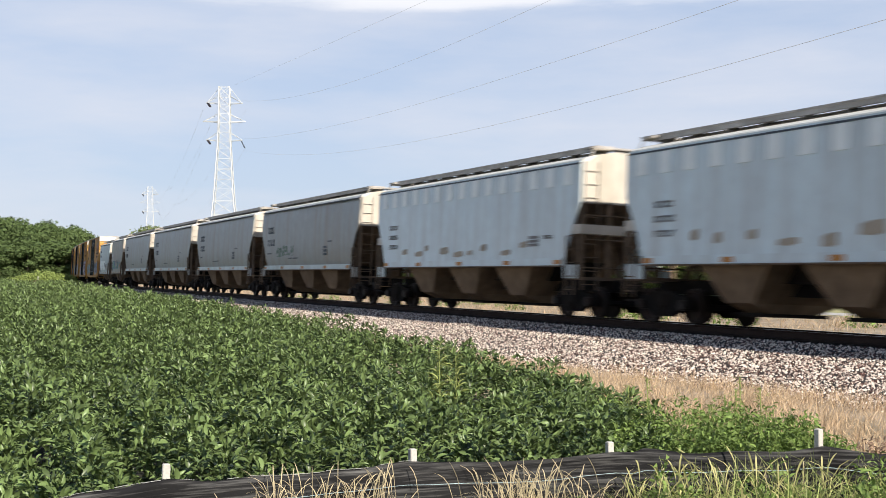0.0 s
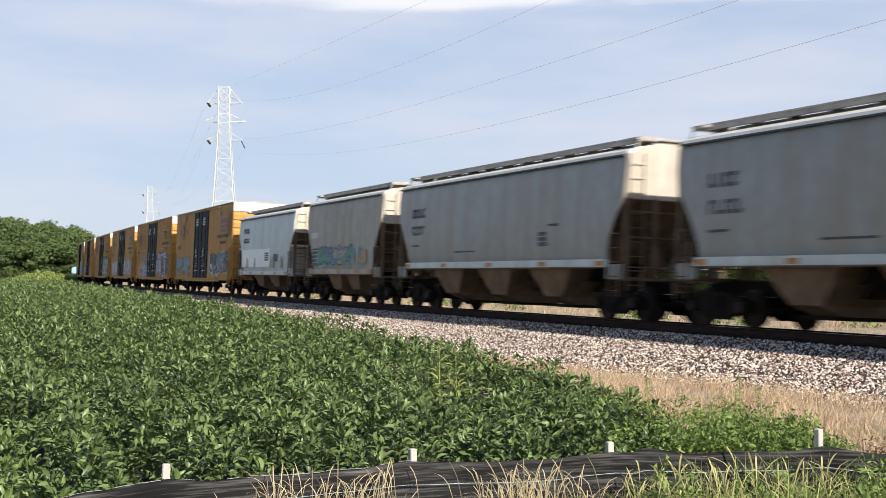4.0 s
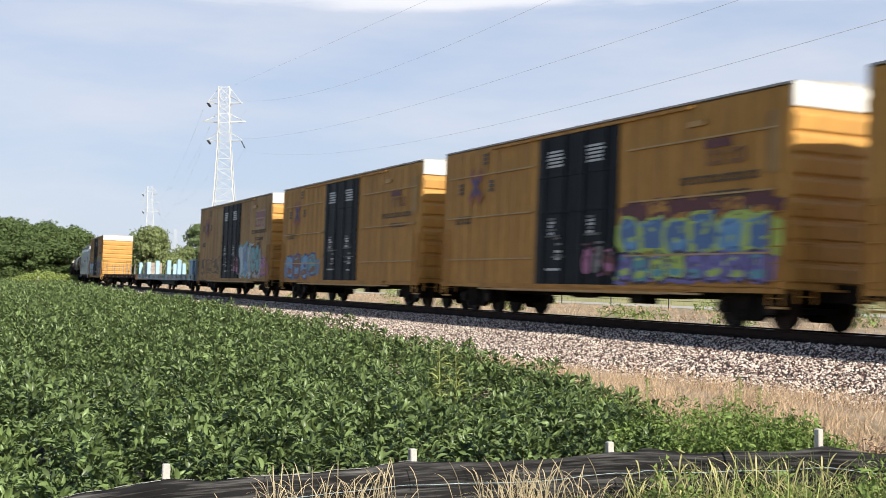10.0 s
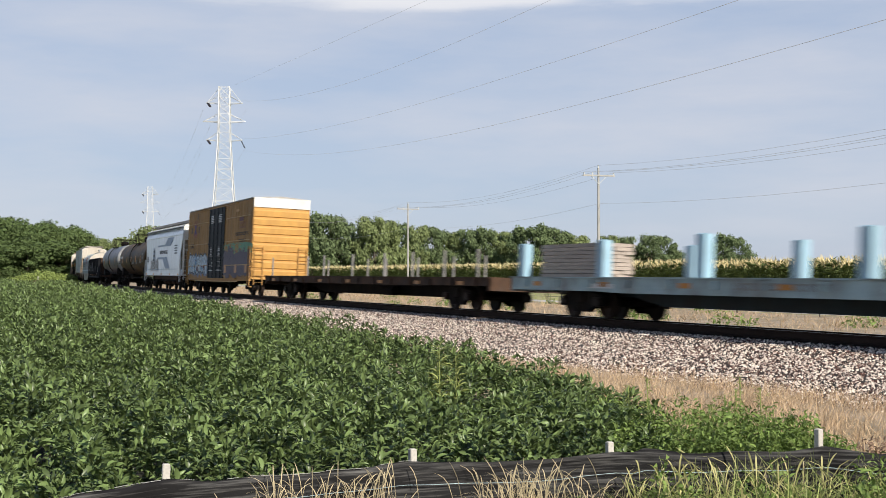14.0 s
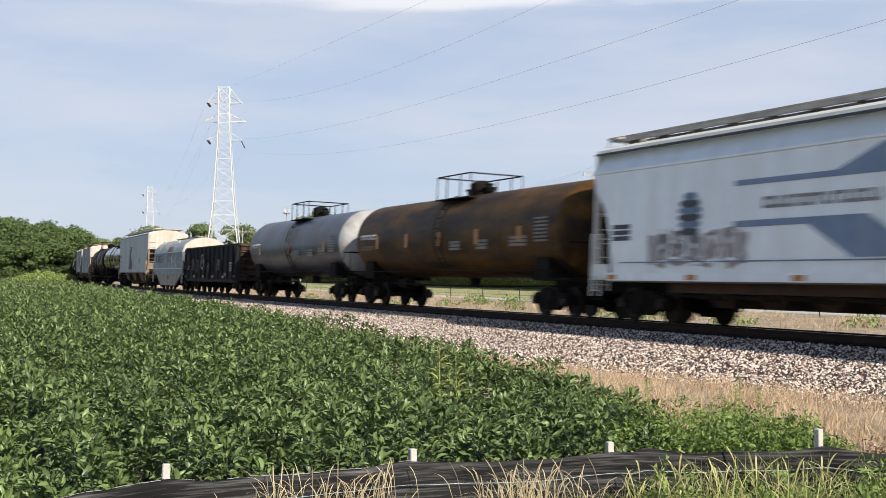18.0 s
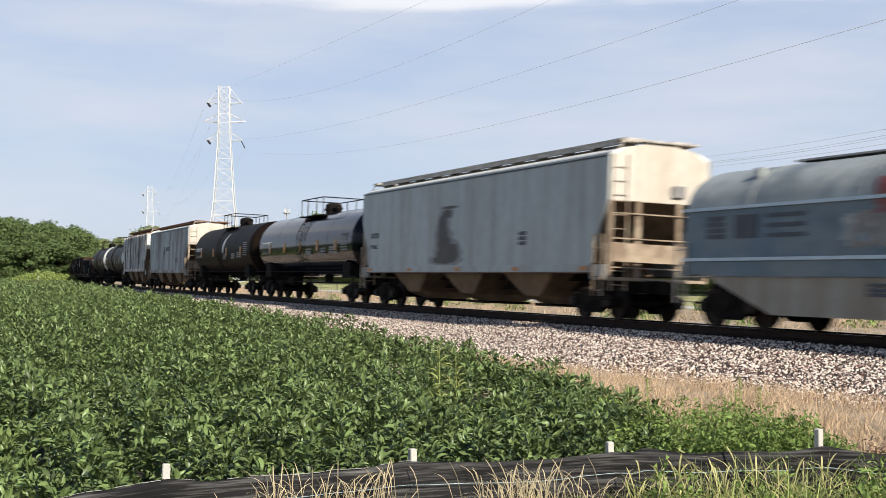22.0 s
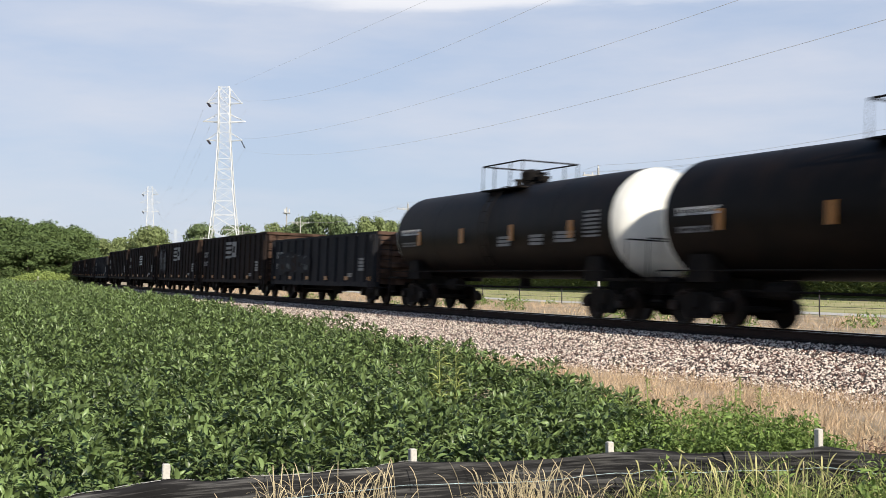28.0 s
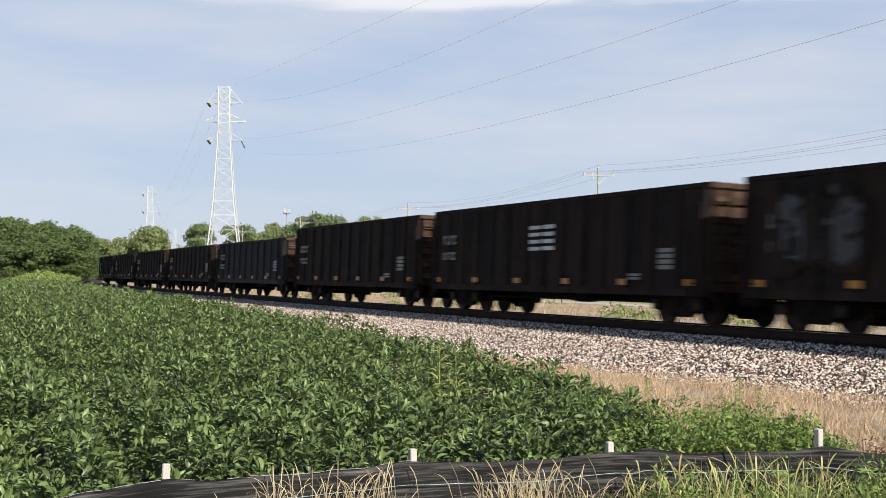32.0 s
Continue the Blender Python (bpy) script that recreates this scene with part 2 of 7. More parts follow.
M_MARK_TAUPE = mat("taupe_spray_paint", (0.33, 0.29, 0.28), 0.6, dark=0.8, light=1.2)
M_MARK_WASH = mat("washed_out_pale_paint", (0.36, 0.37, 0.35), 0.6, dark=0.7, light=1.25)
M_LOGO_BLUE = mat("faded_violet_emblem", (0.10, 0.075, 0.19), 0.6, dark=0.7, light=1.2)
M_LOGO_RED = mat("faded_red_emblem", (0.34, 0.10, 0.045), 0.6, dark=0.7, light=1.2)
M_MARK_MAROON = mat("maroon_paint", (0.12, 0.032, 0.035), 0.6, dark=0.7, light=1.3)
M_MARK_YELLOW = mat("yellow_reflector", (0.45, 0.175, 0.014), 0.4, dark=0.85, light=1.1)
M_MARK_RED = mat("red_logo_paint", (0.22, 0.05, 0.04), 0.5, dark=0.8, light=1.1)
M_MARK_PURPLE = mat("purple_paint", (0.036, 0.02, 0.055), 0.5, dark=0.75, light=1.3)
M_MARK_BLUE = mat("logo_blue_paint", (0.07, 0.16, 0.34), 0.5, dark=0.85, light=1.1)
M_MARK_STEEL = mat("slate_blue_stripe", (0.13, 0.20, 0.30), 0.5, dark=0.9, light=1.1)
M_MARK_GREEN = mat("green_paint", (0.08, 0.27, 0.13), 0.5, dark=0.75, light=1.2)
M_MARK_TEAL = mat("teal_paint", (0.10, 0.32, 0.36), 0.5, dark=0.75, light=1.2)
M_MARK_SKY = mat("sky_blue_paint", (0.13, 0.32, 0.54), 0.5, dark=0.8, light=1.2)
M_MARK_PALE = mat("pale_blue_spray_paint", (0.46, 0.56, 0.62), 0.5, dark=0.8, light=1.2)
M_MARK_PINK = mat("pink_paint", (0.42, 0.14, 0.27), 0.5, dark=0.75, light=1.2)
M_MARK_LIME = mat("lime_paint", (0.42, 0.55, 0.09), 0.5, dark=0.8, light=1.2)
M_MARK_VIOLET = mat("violet_paint", (0.17, 0.15, 0.42), 0.5, dark=0.8, light=1.2)
M_MARK_MOSS = mat("moss_green_paint", (0.085, 0.15, 0.095), 0.6, dark=0.7, light=1.3)
M_MARK_LILAC = mat("pale_lilac_paint", (0.36, 0.34, 0.47), 0.5, dark=0.75, light=1.2)
M_LUMBER = mat("weathered_lumber", (0.40, 0.34, 0.29), 0.85, dark=0.65, light=1.2, scale=8, bump=0.3)
M_RAIL = mat("rail_steel", (0.035, 0.022, 0.017), 0.8, spec=0.15, dark=0.7, light=1.3)
M_RAIL_TOP = mat("polished_rail_head", (0.4, 0.39, 0.38), 0.3, metal=0.9, dark=0.8, light=1.1)
M_TIE = mat("creosoted_timber", (0.03, 0.024, 0.02), 0.9, spec=0.15, dark=0.6, light=1.5, scale=6, bump=0.4)
# near-black so that the gaps between the loose stones look shaded
M_BALLAST_GAPS = mat("ballast_bed_gap_shade", (0.028, 0.023, 0.021), 0.95, dark=0.35, light=1.6, scale=14, fine=34, bump=1.0, dist=0.04)
M_STONE = mat("ballast_stone", (0.25, 0.214, 0.19), 0.9, dark=0.12, light=2.15, scale=1.0, fine=60, island=0.85, bump=0.3, dirt=(0.15, 0.06, 0.04), dirt_amt=0.6, dirt_pos=0.56, dirt_scale=2.5)
_n = M_STONE.node_tree.nodes
_r = next(q for q in _n if q.type == "VALTORGB")
_r.color_ramp.interpolation = "LINEAR"
for _p, _c in ((0.26, (0.022, 0.02, 0.02)), (0.38, (0.13, 0.054, 0.038)), (0.48, (0.28, 0.205, 0.165)), (0.6, (0.60, 0.50, 0.42))):
    _r.color_ramp.elements.new(_p).color = (*_c, 1)
_r.color_ramp.elements[0].color = (0.03, 0.028, 0.03, 1)
_r.color_ramp.elements[-1].color = (0.92, 0.82, 0.70, 1)
_r.color_ramp.elements[-1].position = 0.85
M_SOIL = mat("field_ground", (0.10, 0.095, 0.05), 0.95, dark=0.6, light=1.3, scale=0.4, fine=5, bump=0.5, dist=0.05,
             dirt=(0.05, 0.085, 0.025), dirt_amt=0.85, dirt_pos=0.42, dirt_scale=0.05)
# field soil with the crop's shade put into its colour
M_SOIL_SHADE = mat("soil_painted_shaded", (0.03, 0.028, 0.017), 0.95, dark=0.6, light=1.3, scale=2, fine=20)
M_DRY_SOIL = mat("dry_thatch", (0.42, 0.33, 0.235), 0.95, dark=0.6, light=1.25, scale=1.5, fine=18, bump=0.7, dist=0.05,
                 dirt=(0.17, 0.15, 0.075), dirt_amt=0.6, dirt_pos=0.52, dirt_scale=0.5)
M_VERGE = mat("mown_grass", (0.27, 0.28, 0.10), 0.95, dark=0.6, light=1.3, scale=0.3, fine=9, bump=0.5, dist=0.05, dirt=(0.46, 0.38, 0.21), dirt_amt=0.85, dirt_pos=0.48, dirt_scale=0.35)
M_GRAVEL = mat("pale_gravel", (0.48, 0.46, 0.43), 0.95, dark=0.8, light=1.15, scale=2, fine=30, bump=0.4)
M_SOY = mat("soybean_leaf", (0.106, 0.149, 0.052), 0.38, dark=0.07, light=2.2, scale=0.35, fine=1.2, island=0.62, translucent=0.05, spec=0.3)
M_WEED = mat("weed_leaf", (0.185, 0.26, 0.07), 0.5, spec=0.2, dark=0.3, light=1.65, scale=1, fine=8, island=0.6, translucent=0.25)
M_DRY = mat("dry_grass", (0.58, 0.425, 0.27), 0.85, dark=0.38, light=1.5, scale=1, fine=8, island=0.6, translucent=0.2)
M_DRY_BROWN = mat("dead_weed", (0.24, 0.15, 0.10), 0.9, dark=0.5, light=1.5, scale=1, fine=8, island=0.6)
M_DRY_TALL = mat("ripe_grass_stalk", (0.56, 0.46, 0.285), 0.75, dark=0.65, light=1.3, scale=1, fine=8, island=0.6, translucent=0.15)
M_GRASS = mat("green_grass_blade", (0.34, 0.38, 0.125), 0.6, dark=0.4, light=1.6, scale=1, fine=8, island=0.6, translucent=0.25)
M_GRASS_PALE = mat("yellow_green_grass", (0.50, 0.46, 0.20), 0.7, dark=0.65, light=1.3, scale=1, fine=8, island=0.6, translucent=0.2)
M_CORN = mat("corn_leaf", (0.135, 0.172, 0.058), 0.6, spec=0.2, dark=0.5, light=1.5, scale=1, fine=6, island=0.6, translucent=0.2)
M_TASSEL = mat("corn_tassel", (0.68, 0.57, 0.31), 0.8, dark=0.7, light=1.25, island=0.6, translucent=0.15)
M_LEAF = mat("tree_leaf", (0.10, 0.142, 0.05), 0.6, spec=0.15, dark=0.6, light=1.4, scale=0.25, fine=1.0, island=0.55, translucent=0.15)
# both far leaf colours are lightened for sunlight and distance haze
M_LEAF_FAR = mat("hazed_tree_leaf", (0.13, 0.172, 0.078), 0.6, spec=0.15, dark=0.5, light=1.5, scale=0.25, fine=1.0, island=0.5, translucent=0.12)
M_LEAF_PALE = mat("pale_hazed_tree_leaf", (0.2, 0.242, 0.1), 0.6, spec=0.15, dark=0.55, light=1.4, scale=0.25, fine=1.0, island=0.55, translucent=0.15)
M_BUSH = mat("bush_leaf", (0.24, 0.30, 0.085), 0.6, spec=0.2, dark=0.5, light=1.5, scale=0.3, fine=1.0, island=0.55, translucent=0.15)
M_BARK = mat("bark", (0.12, 0.095, 0.07), 0.9, dark=0.6, light=1.3, bump=0.4)
M_STEEL = mat("galvanised_lattice", (0.62, 0.63, 0.63), 0.45, metal=0.15, dark=0.85, light=1.1)
M_POLE = mat("weathered_pole", (0.37, 0.36, 0.34), 0.85, dark=0.75, light=1.2, scale=1, fine=12)
M_WIRE = mat("aluminium_wire", (0.92, 0.92, 0.92), 0.35, metal=0.15)
M_WIRE_DARK = mat("dark_wire", (0.6, 0.6, 0.62), 0.6)
M_INSUL = mat("dark_insulator", (0.03, 0.025, 0.03), 0.4)
# the pale level streaks paint highlights on the fabric's ripples
M_FABRIC = mat("black_silt_fabric", (0.0075, 0.007, 0.0075), 0.6, spec=0.2, dark=0.7, light=1.5, scale=4, fine=90, bump=0.3, dist=0.004,
               dirt=(0.13, 0.125, 0.12), dirt_amt=0.75, dirt_pos=0.56, stretch=(0.7, 0.7, 16.0), dirt_scale=4.0)
M_STAKE = mat("weathered_stake", (0.50, 0.47, 0.42), 0.85, dark=0.75, light=1.2, scale=14, fine=60, bump=0.3)
M_CORD = mat("pale_blue_cord", (0.45, 0.58, 0.62), 0.7)
# boxcar yellow lightened to paint light caught by rails and sill edges
M_YELLOW_LIT = mat("yellow_lit_edge", (0.50, 0.34, 0.16), 0.6, spec=0.2, dark=0.7, light=1.25)
M_PATCH_TAN = mat("faded_tan_patch", (0.40, 0.26, 0.15), 0.6, spec=0.2, dark=0.85, light=1.1)
M_NAVY = mat("dark_navy_steel", (0.045, 0.085, 0.13), 0.55, dark=0.7, light=1.2, dirt=(0.03, 0.03, 0.03), dirt_amt=0.5)
M_TEAL_DARK = mat("sooty_teal_sill", (0.024, 0.04, 0.046), 0.6, spec=0.2, dark=0.7, light=1.3, dirt=(0.03, 0.025, 0.02), dirt_amt=0.6)
M_SEAM = mat("frayed_white_seam", (0.42, 0.41, 0.39), 0.8)


# ---------------------------------------------------------------- mesh building
class Shape:
    """A mesh under construction, in plain lists."""

    def __init__(self):
        self.v, self.f = [], []

    def box(self, x0, x1, y0, y1, z0, z1):
        b = len(self.v)
        self.v += [(x, y, z) for z in (z0, z1) for y in (y0, y1) for x in (x0, x1)]
        self.f += [tuple(b + i for i in q) for q in ((0, 2, 3, 1), (4, 5, 7, 6), (0, 1, 5, 4), (2, 6, 7, 3), (0, 4, 6, 2), (1, 3, 7, 5))]
        return self

    def prism(self, outline, y0, y1):
        """An outline of (x, z), thick from y0 to y1."""
        b, n = len(self.v), len(outline)
        self.v += [(x, y0, z) for x, z in outline] + [(x, y1, z) for x, z in outline]
        self.f += [tuple(b + i for i in range(n)), tuple(b + n + i for i in reversed(range(n)))]
        self.f += [(b + i, b + n + i, b + n + (i + 1) % n, b + (i + 1) % n) for i in range(n)]
        return self

    def slab(self, outline, x0, x1):
        """An outline of (y, z), long from x0 to x1."""
        return self.loft([[(x0, y, z) for y, z in outline], [(x1, y, z) for y, z in outline]], True)

    def loft(self, rings, closed=True, caps=True):
        b, n = len(self.v), len(rings[0])
        for r in rings:
            self.v += [tuple(p) for p in r]
        m = n if closed else n - 1
        for k in range(len(rings) - 1):
            for i in range(m):
                j = (i + 1) % n
                self.f.append((b + k * n + i, b + k * n + j, b + (k + 1) * n + j, b + (k + 1) * n + i))
        if caps and closed:
            self.f += [tuple(b + i for i in reversed(range(n))), tuple(b + (len(rings) - 1) * n + i for i in range(n))]
        return self

    def cyl(self, a, c, r, n=10, r2=None):
        """A round bar from a to c."""
        a, c = Vector(a), Vector(c)
        d = (c - a).normalized()
        s = d.orthogonal().normalized()
        t = d.cross(s)
        ring = lambda o, q: [o + (s * math.cos(w) + t * math.sin(w)) * q for w in [2 * math.pi * i / n for i in range(n)]]
        return self.loft([ring(a, r), ring(c, r if r2 is None else r2)])

    def tube(self, points, r, n=5):
        pts = [Vector(p) for p in points]
        rings = []
        for i, p in enumerate(pts):
            d = (pts[min(i + 1, len(pts) - 1)] - pts[max(i - 1, 0)]).normalized()
            s = d.cross(Vector((0, 0, 1)))
            s = s.normalized() if s.length > 1e-4 else Vector((1, 0, 0))
            t = d.cross(s)
            rings.append([p + (s * math.cos(w) + t * math.sin(w)) * r for w in [2 * math.pi * k / n for k in range(n)]])
        return self.loft(rings)

    def data(self, name, material, smooth=0):
        me = bpy.data.meshes.new(name)
        me.from_pydata(self.v, [], self.f)
        me.materials.append(material)
        if smooth:
            me.shade_smooth()
            me.set_sharp_from_angle(angle=radians(smooth))
        bm = bmesh.new()
        bm.from_mesh(me)
        bmesh.ops.recalc_face_normals(bm, faces=bm.faces)
        bm.to_mesh(me)
        bm.free()
        return me


def part(name, shape, material, parent=None, label="", smooth=0):
    me = shape if isinstance(shape, bpy.types.Mesh) else shape.data(name, material, smooth)
    ob = new(name, me)
    ob.parent = parent
    return tagged(ob, label)


def thing(name, label, category, group="", kind=""):
    return tagged(new(name), label, category, group, kind)


def cloud_mesh(name, verts, faces, material, smooth=False):
    """A mesh from arrays: verts (n, 3), faces (m, 3 or 4)."""
    me = bpy.data.meshes.new(name)
    k = faces.shape[1]
    me.vertices.add(len(verts))
    me.vertices.foreach_set("co", np.ascontiguousarray(verts, dtype=np.float32).ravel())
    me.loops.add(faces.size)
    me.loops.foreach_set("vertex_index", np.ascontiguousarray(faces, dtype=np.int32).ravel())
    me.polygons.add(len(faces))
    me.polygons.foreach_set("loop_start", np.arange(0, faces.size, k, dtype=np.int32))
    me.update(calc_edges=True)
    me.materials.append(material)
    if smooth:
        me.shade_smooth()
    return me


# ---------------------------------------------------------------- the line of the track
RAIL_Z = 0.62
CANT = 2.4
LEAN = math.tan(radians(CANT))  # the curve is banked: the field-side rail lies higher
TH0, BEND, FAR0 = 0.4023, -0.5952e-3, 45.89
SPEED = 17.912


def line(s, w=0.0):
    """Place on the ground s metres up the line (away from the eye), w metres to the field's side of it, and the angle there."""
    a = TH0 + BEND * s
    x = (math.cos(a) - math.cos(TH0)) / BEND - w * math.cos(a)
    y = FAR0 + (math.sin(a) - math.sin(TH0)) / BEND - w * math.sin(a)
    return x, y, a


def line_np(s, w):
    a = TH0 + BEND * s
    return (np.cos(a) - math.cos(TH0)) / BEND - w * np.cos(a), FAR0 + (np.sin(a) - math.sin(TH0)) / BEND - w * np.sin(a), a


def strip(name, profile, s0, s1, step, material, label, category):
    """A sheet along the line with a cross-section of (w, z)."""
    shape = Shape()
    rows = []
    s = s0
    while s <= s1 + 0.01:
        rows.append([(*line(s, w)[:2], z) for w, z in profile])
        s += step
    shape.loft(rows, closed=False, caps=False)
    return tagged(part(name, shape, material), label, category, kind="structure")


# ---------------------------------------------------------------- ground
g = Shape()
g.loft([[(x, y, -0.02) for x in (-4000, -400, -60, 0, 60, 400, 4000)] for y in (-4000, -400, -60, 0, 60, 200, 600, 4500)], closed=False, caps=False)
tagged(part("ground", g, M_SOIL), "flat farmland of earth and low green growth", "ground", kind="structure")
strip("verge_near", [(11.5, -0.005), (8, 0.03), (5.5, 0.03), (4.0, 0.0)], -70, 330, 5, M_DRY_SOIL, "strip of dry straw-coloured grass beside the ballast", "ground")
strip("verge_far", [(-4.0, 0.0), (-7, 0.06), (-12, 0.05), (-19.0, 0.0)], -90, 330, 5, M_DRY_SOIL, "strip of dry weedy grass beyond the track", "ground")
strip("gravel_path", [(-19.6, 0.02), (-20.0, 0.03), (-21.6, 0.03), (-22.0, 0.02)], -90, 330, 5, M_GRAVEL, "narrow pale gravel path beyond the track", "path")
strip("mown_strip", [(-19.0, 0.0), (-30, 0.012), (-41, 0.012)], -90, 330, 5, M_VERGE, "mown green and yellow grass strip beyond the track", "ground")

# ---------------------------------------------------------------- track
# the bed's colour carries the shade between the stones laid on it
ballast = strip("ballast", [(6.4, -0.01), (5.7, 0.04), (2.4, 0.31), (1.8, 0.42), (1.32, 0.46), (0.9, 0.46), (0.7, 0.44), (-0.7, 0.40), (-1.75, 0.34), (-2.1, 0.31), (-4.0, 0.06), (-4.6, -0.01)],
                -680, 700, 5, M_BALLAST_GAPS, "bed under the crushed stone, coloured near-black for shaded gaps", "ballast")
track = thing("railroad_track", "single track of dark steel rails on timber ties in crushed stone", "track", kind="structure")
RAIL_PROFILE = [(-0.07, 0.0), (0.07, 0.0), (0.07, 0.012), (0.012, 0.03), (0.012, 0.125), (0.036, 0.14), (0.036, 0.168), (-0.036, 0.168), (-0.036, 0.14), (-0.012, 0.125), (-0.012, 0.03), (-0.07, 0.012)]
for side in (0.753, -0.753):
    rail, head = Shape(), Shape()
    stations = [-680 + 5 * i for i in range(277)]
    rail.loft([[(*line(s, side + w)[:2], RAIL_Z + side * LEAN - 0.172 + z) for w, z in RAIL_PROFILE] for s in stations])
    r_ob = part("rail", rail, M_RAIL, track, "rusty dark steel rail")
    head.loft([[(*line(s, side + w)[:2], RAIL_Z + side * LEAN - 0.0035 + z) for w, z in ((-0.03, 0), (0.03, 0), (0.024, 0.003), (-0.024, 0.003))] for s in stations])
    part("rail_head", head, M_RAIL_TOP, r_ob, "shiny worn running surface")
tie_data = Shape().box(-1.3, 1.3, -0.115, 0.115, -0.17, 0.0).data("tie", M_TIE)
far_ties = Shape()
for i in range(2500):
    s = -60 + 0.54 * i if i < 1390 else -60.54 - 0.54 * (i - 1390)
    x, y, a = line(s)
    if i < 300:
        ob = part("tie", tie_data, M_TIE, track)
        ob.matrix_local = pose(x, y, 0.452 + random.uniform(-0.006, 0.006), 0, CANT, math.degrees(a) + random.uniform(-0.6, 0.6))
    else:
        c, d = math.cos(a), math.sin(a)
        b = len(far_ties.v)
        far_ties.box(-1.3, 1.3, -0.115, 0.115, 0.28, 0.452)
        far_ties.v[b:] = [(x + px * c - py * d, y + px * d + py * c, pz - px * LEAN) for px, py, pz in far_ties.v[b:]]
tagged(part("ties_far", far_ties, M_TIE, track), kind="stuff")


def stones(name, count, s0, s1, w0, w1, size, seed, squeeze=1.0):
    """Broken stones on the bed's slope, each an uneven eight-sided lump."""
    rng = np.random.default_rng(seed)
    s = s0 + (s1 - s0) * rng.random(count) ** squeeze
    w = rng.uniform(w0, w1, count)
    x, y, _ = line_np(s, w)
    aw = np.abs(w)
    z = np.where(w > 0, np.interp(aw, [0, 0.7, 1.32, 1.8, 2.4, 5.7, 6.4, 9], [0.42, 0.44, 0.46, 0.42, 0.31, 0.04, 0.0, 0.0]), np.interp(aw, [0, 0.7, 1.75, 2.1, 4.0, 4.6], [0.42, 0.40, 0.34, 0.31, 0.06, 0.0]))
    base = np.array([(1, 0.7, -0.4), (-1, 0.8, -0.4), (-0.9, -0.8, -0.4), (1, -0.7, -0.4), (0.45, 0.1, 0.8), (-0.45, -0.1, 0.85)], float)
    tri = np.array([(3, 0, 4), (0, 1, 4), (1, 5, 4), (1, 2, 5), (2, 3, 5), (3, 4, 5)])
    v = base[None] * rng.uniform(0.55, 1.25, (count, 6, 1)) + rng.normal(0, 0.16, (count, 6, 3))
    ang = rng.uniform(0, 6.283, count)
    c, d = np.cos(ang)[:, None], np.sin(ang)[:, None]
    v = np.stack([v[..., 0] * c - v[..., 1] * d, v[..., 0] * d + v[..., 1] * c, v[..., 2] * 0.8], -1)
    v = v * (size * rng.uniform(0.55, 1.35, count))[:, None, None]
    v += np.stack([x, y, z + 0.008], -1)[:, None, :]
    f = tri[None] + (np.arange(count) * 6)[:, None, None]
    ob = new(name, cloud_mesh(name, v.reshape(-1, 3), f.reshape(-1, 3), M_STONE))
    return tagged(ob, "loose pale, pink and dark crushed stones of the track bed", "stones", kind="stuff")


stones("ballast_stones", 92000, -30, 24, 1.35, 6.4, 0.0275, 11)
stones("ballast_stones", 25000, 24, 110, 1.3, 6.0, 0.055, 12, 1.5)
stones("ballast_stones", 9000, -40, 60, -4.4, -0.8, 0.05, 13)
stones("ballast_stones", 4000, -30, 20, 6.2, 7.4, 0.03, 14)


# ---------------------------------------------------------------- plants
def leaves(name, xyz, size, rng, tilt, material, label, category, folds=True, width=0.62, yaw=None):
    """Pointed leaves, each folded along its midrib, at the given places."""
    n = len(xyz)
    if folds:
        base = np.array([(0, 0, 0), (0, 0.48, 0.03), (0, 1, -0.2), (-width * 0.48, 0.3, 0.12), (-width * 0.4, 0.64, 0.06), (width * 0.48, 0.3, 0.12), (width * 0.4, 0.64, 0.06)])
        tri = np.array([(0, 5, 1), (5, 6, 1), (6, 2, 1), (0, 1, 3), (3, 1, 4), (4, 1, 2)])
    else:
        base = np.array([(0, 0, 0), (width / 2, 0.45, 0.12), (0, 1, -0.12), (-width / 2, 0.45, 0.12)])
        tri = np.array([(0, 1, 2), (0, 2, 3)])
    k = len(base)
    yaw = rng.uniform(0, 6.283, n) if yaw is None else yaw
    pit = rng.normal(tilt[0], tilt[1], n) if isinstance(tilt, tuple) else tilt
    rol = rng.normal(0, 0.5, n)
    v = base[None] * size[:, None, None]
    cr, sr = np.cos(rol)[:, None], np.sin(rol)[:, None]
    v = np.stack([v[..., 0] * cr - v[..., 2] * sr, v[..., 1], v[..., 0] * sr + v[..., 2] * cr], -1)
    cp, sp = np.cos(pit)[:, None], np.sin(pit)[:, None]
    v = np.stack([v[..., 0], v[..., 1] * cp - v[..., 2] * sp, v[..., 1] * sp + v[..., 2] * cp], -1)
    cy, sy = np.cos(yaw)[:, None], np.sin(yaw)[:, None]
    v = np.stack([v[..., 0] * cy - v[..., 1] * sy, v[..., 0] * sy + v[..., 1] * cy, v[..., 2]], -1)
    v += xyz[:, None, :]
    f = tri[None] + (np.arange(n) * k)[:, None, None]
    ob = new(name, cloud_mesh(name, v.reshape(-1, 3), f.reshape(-1, 3), material))
    return tagged(ob, label, category, kind="stuff")


FENCE_LINE = [(-9.0, 3.2), (-6.0, 4.5), (-3.6, 5.85), (-1.73, 7.84), (-0.204, 8.63), (1.21, 9.07), (2.68, 9.04), (4.4, 8.7), (7.0, 7.9)]
FX, FY = [p[0] for p in FENCE_LINE], [p[1] for p in FENCE_LINE]


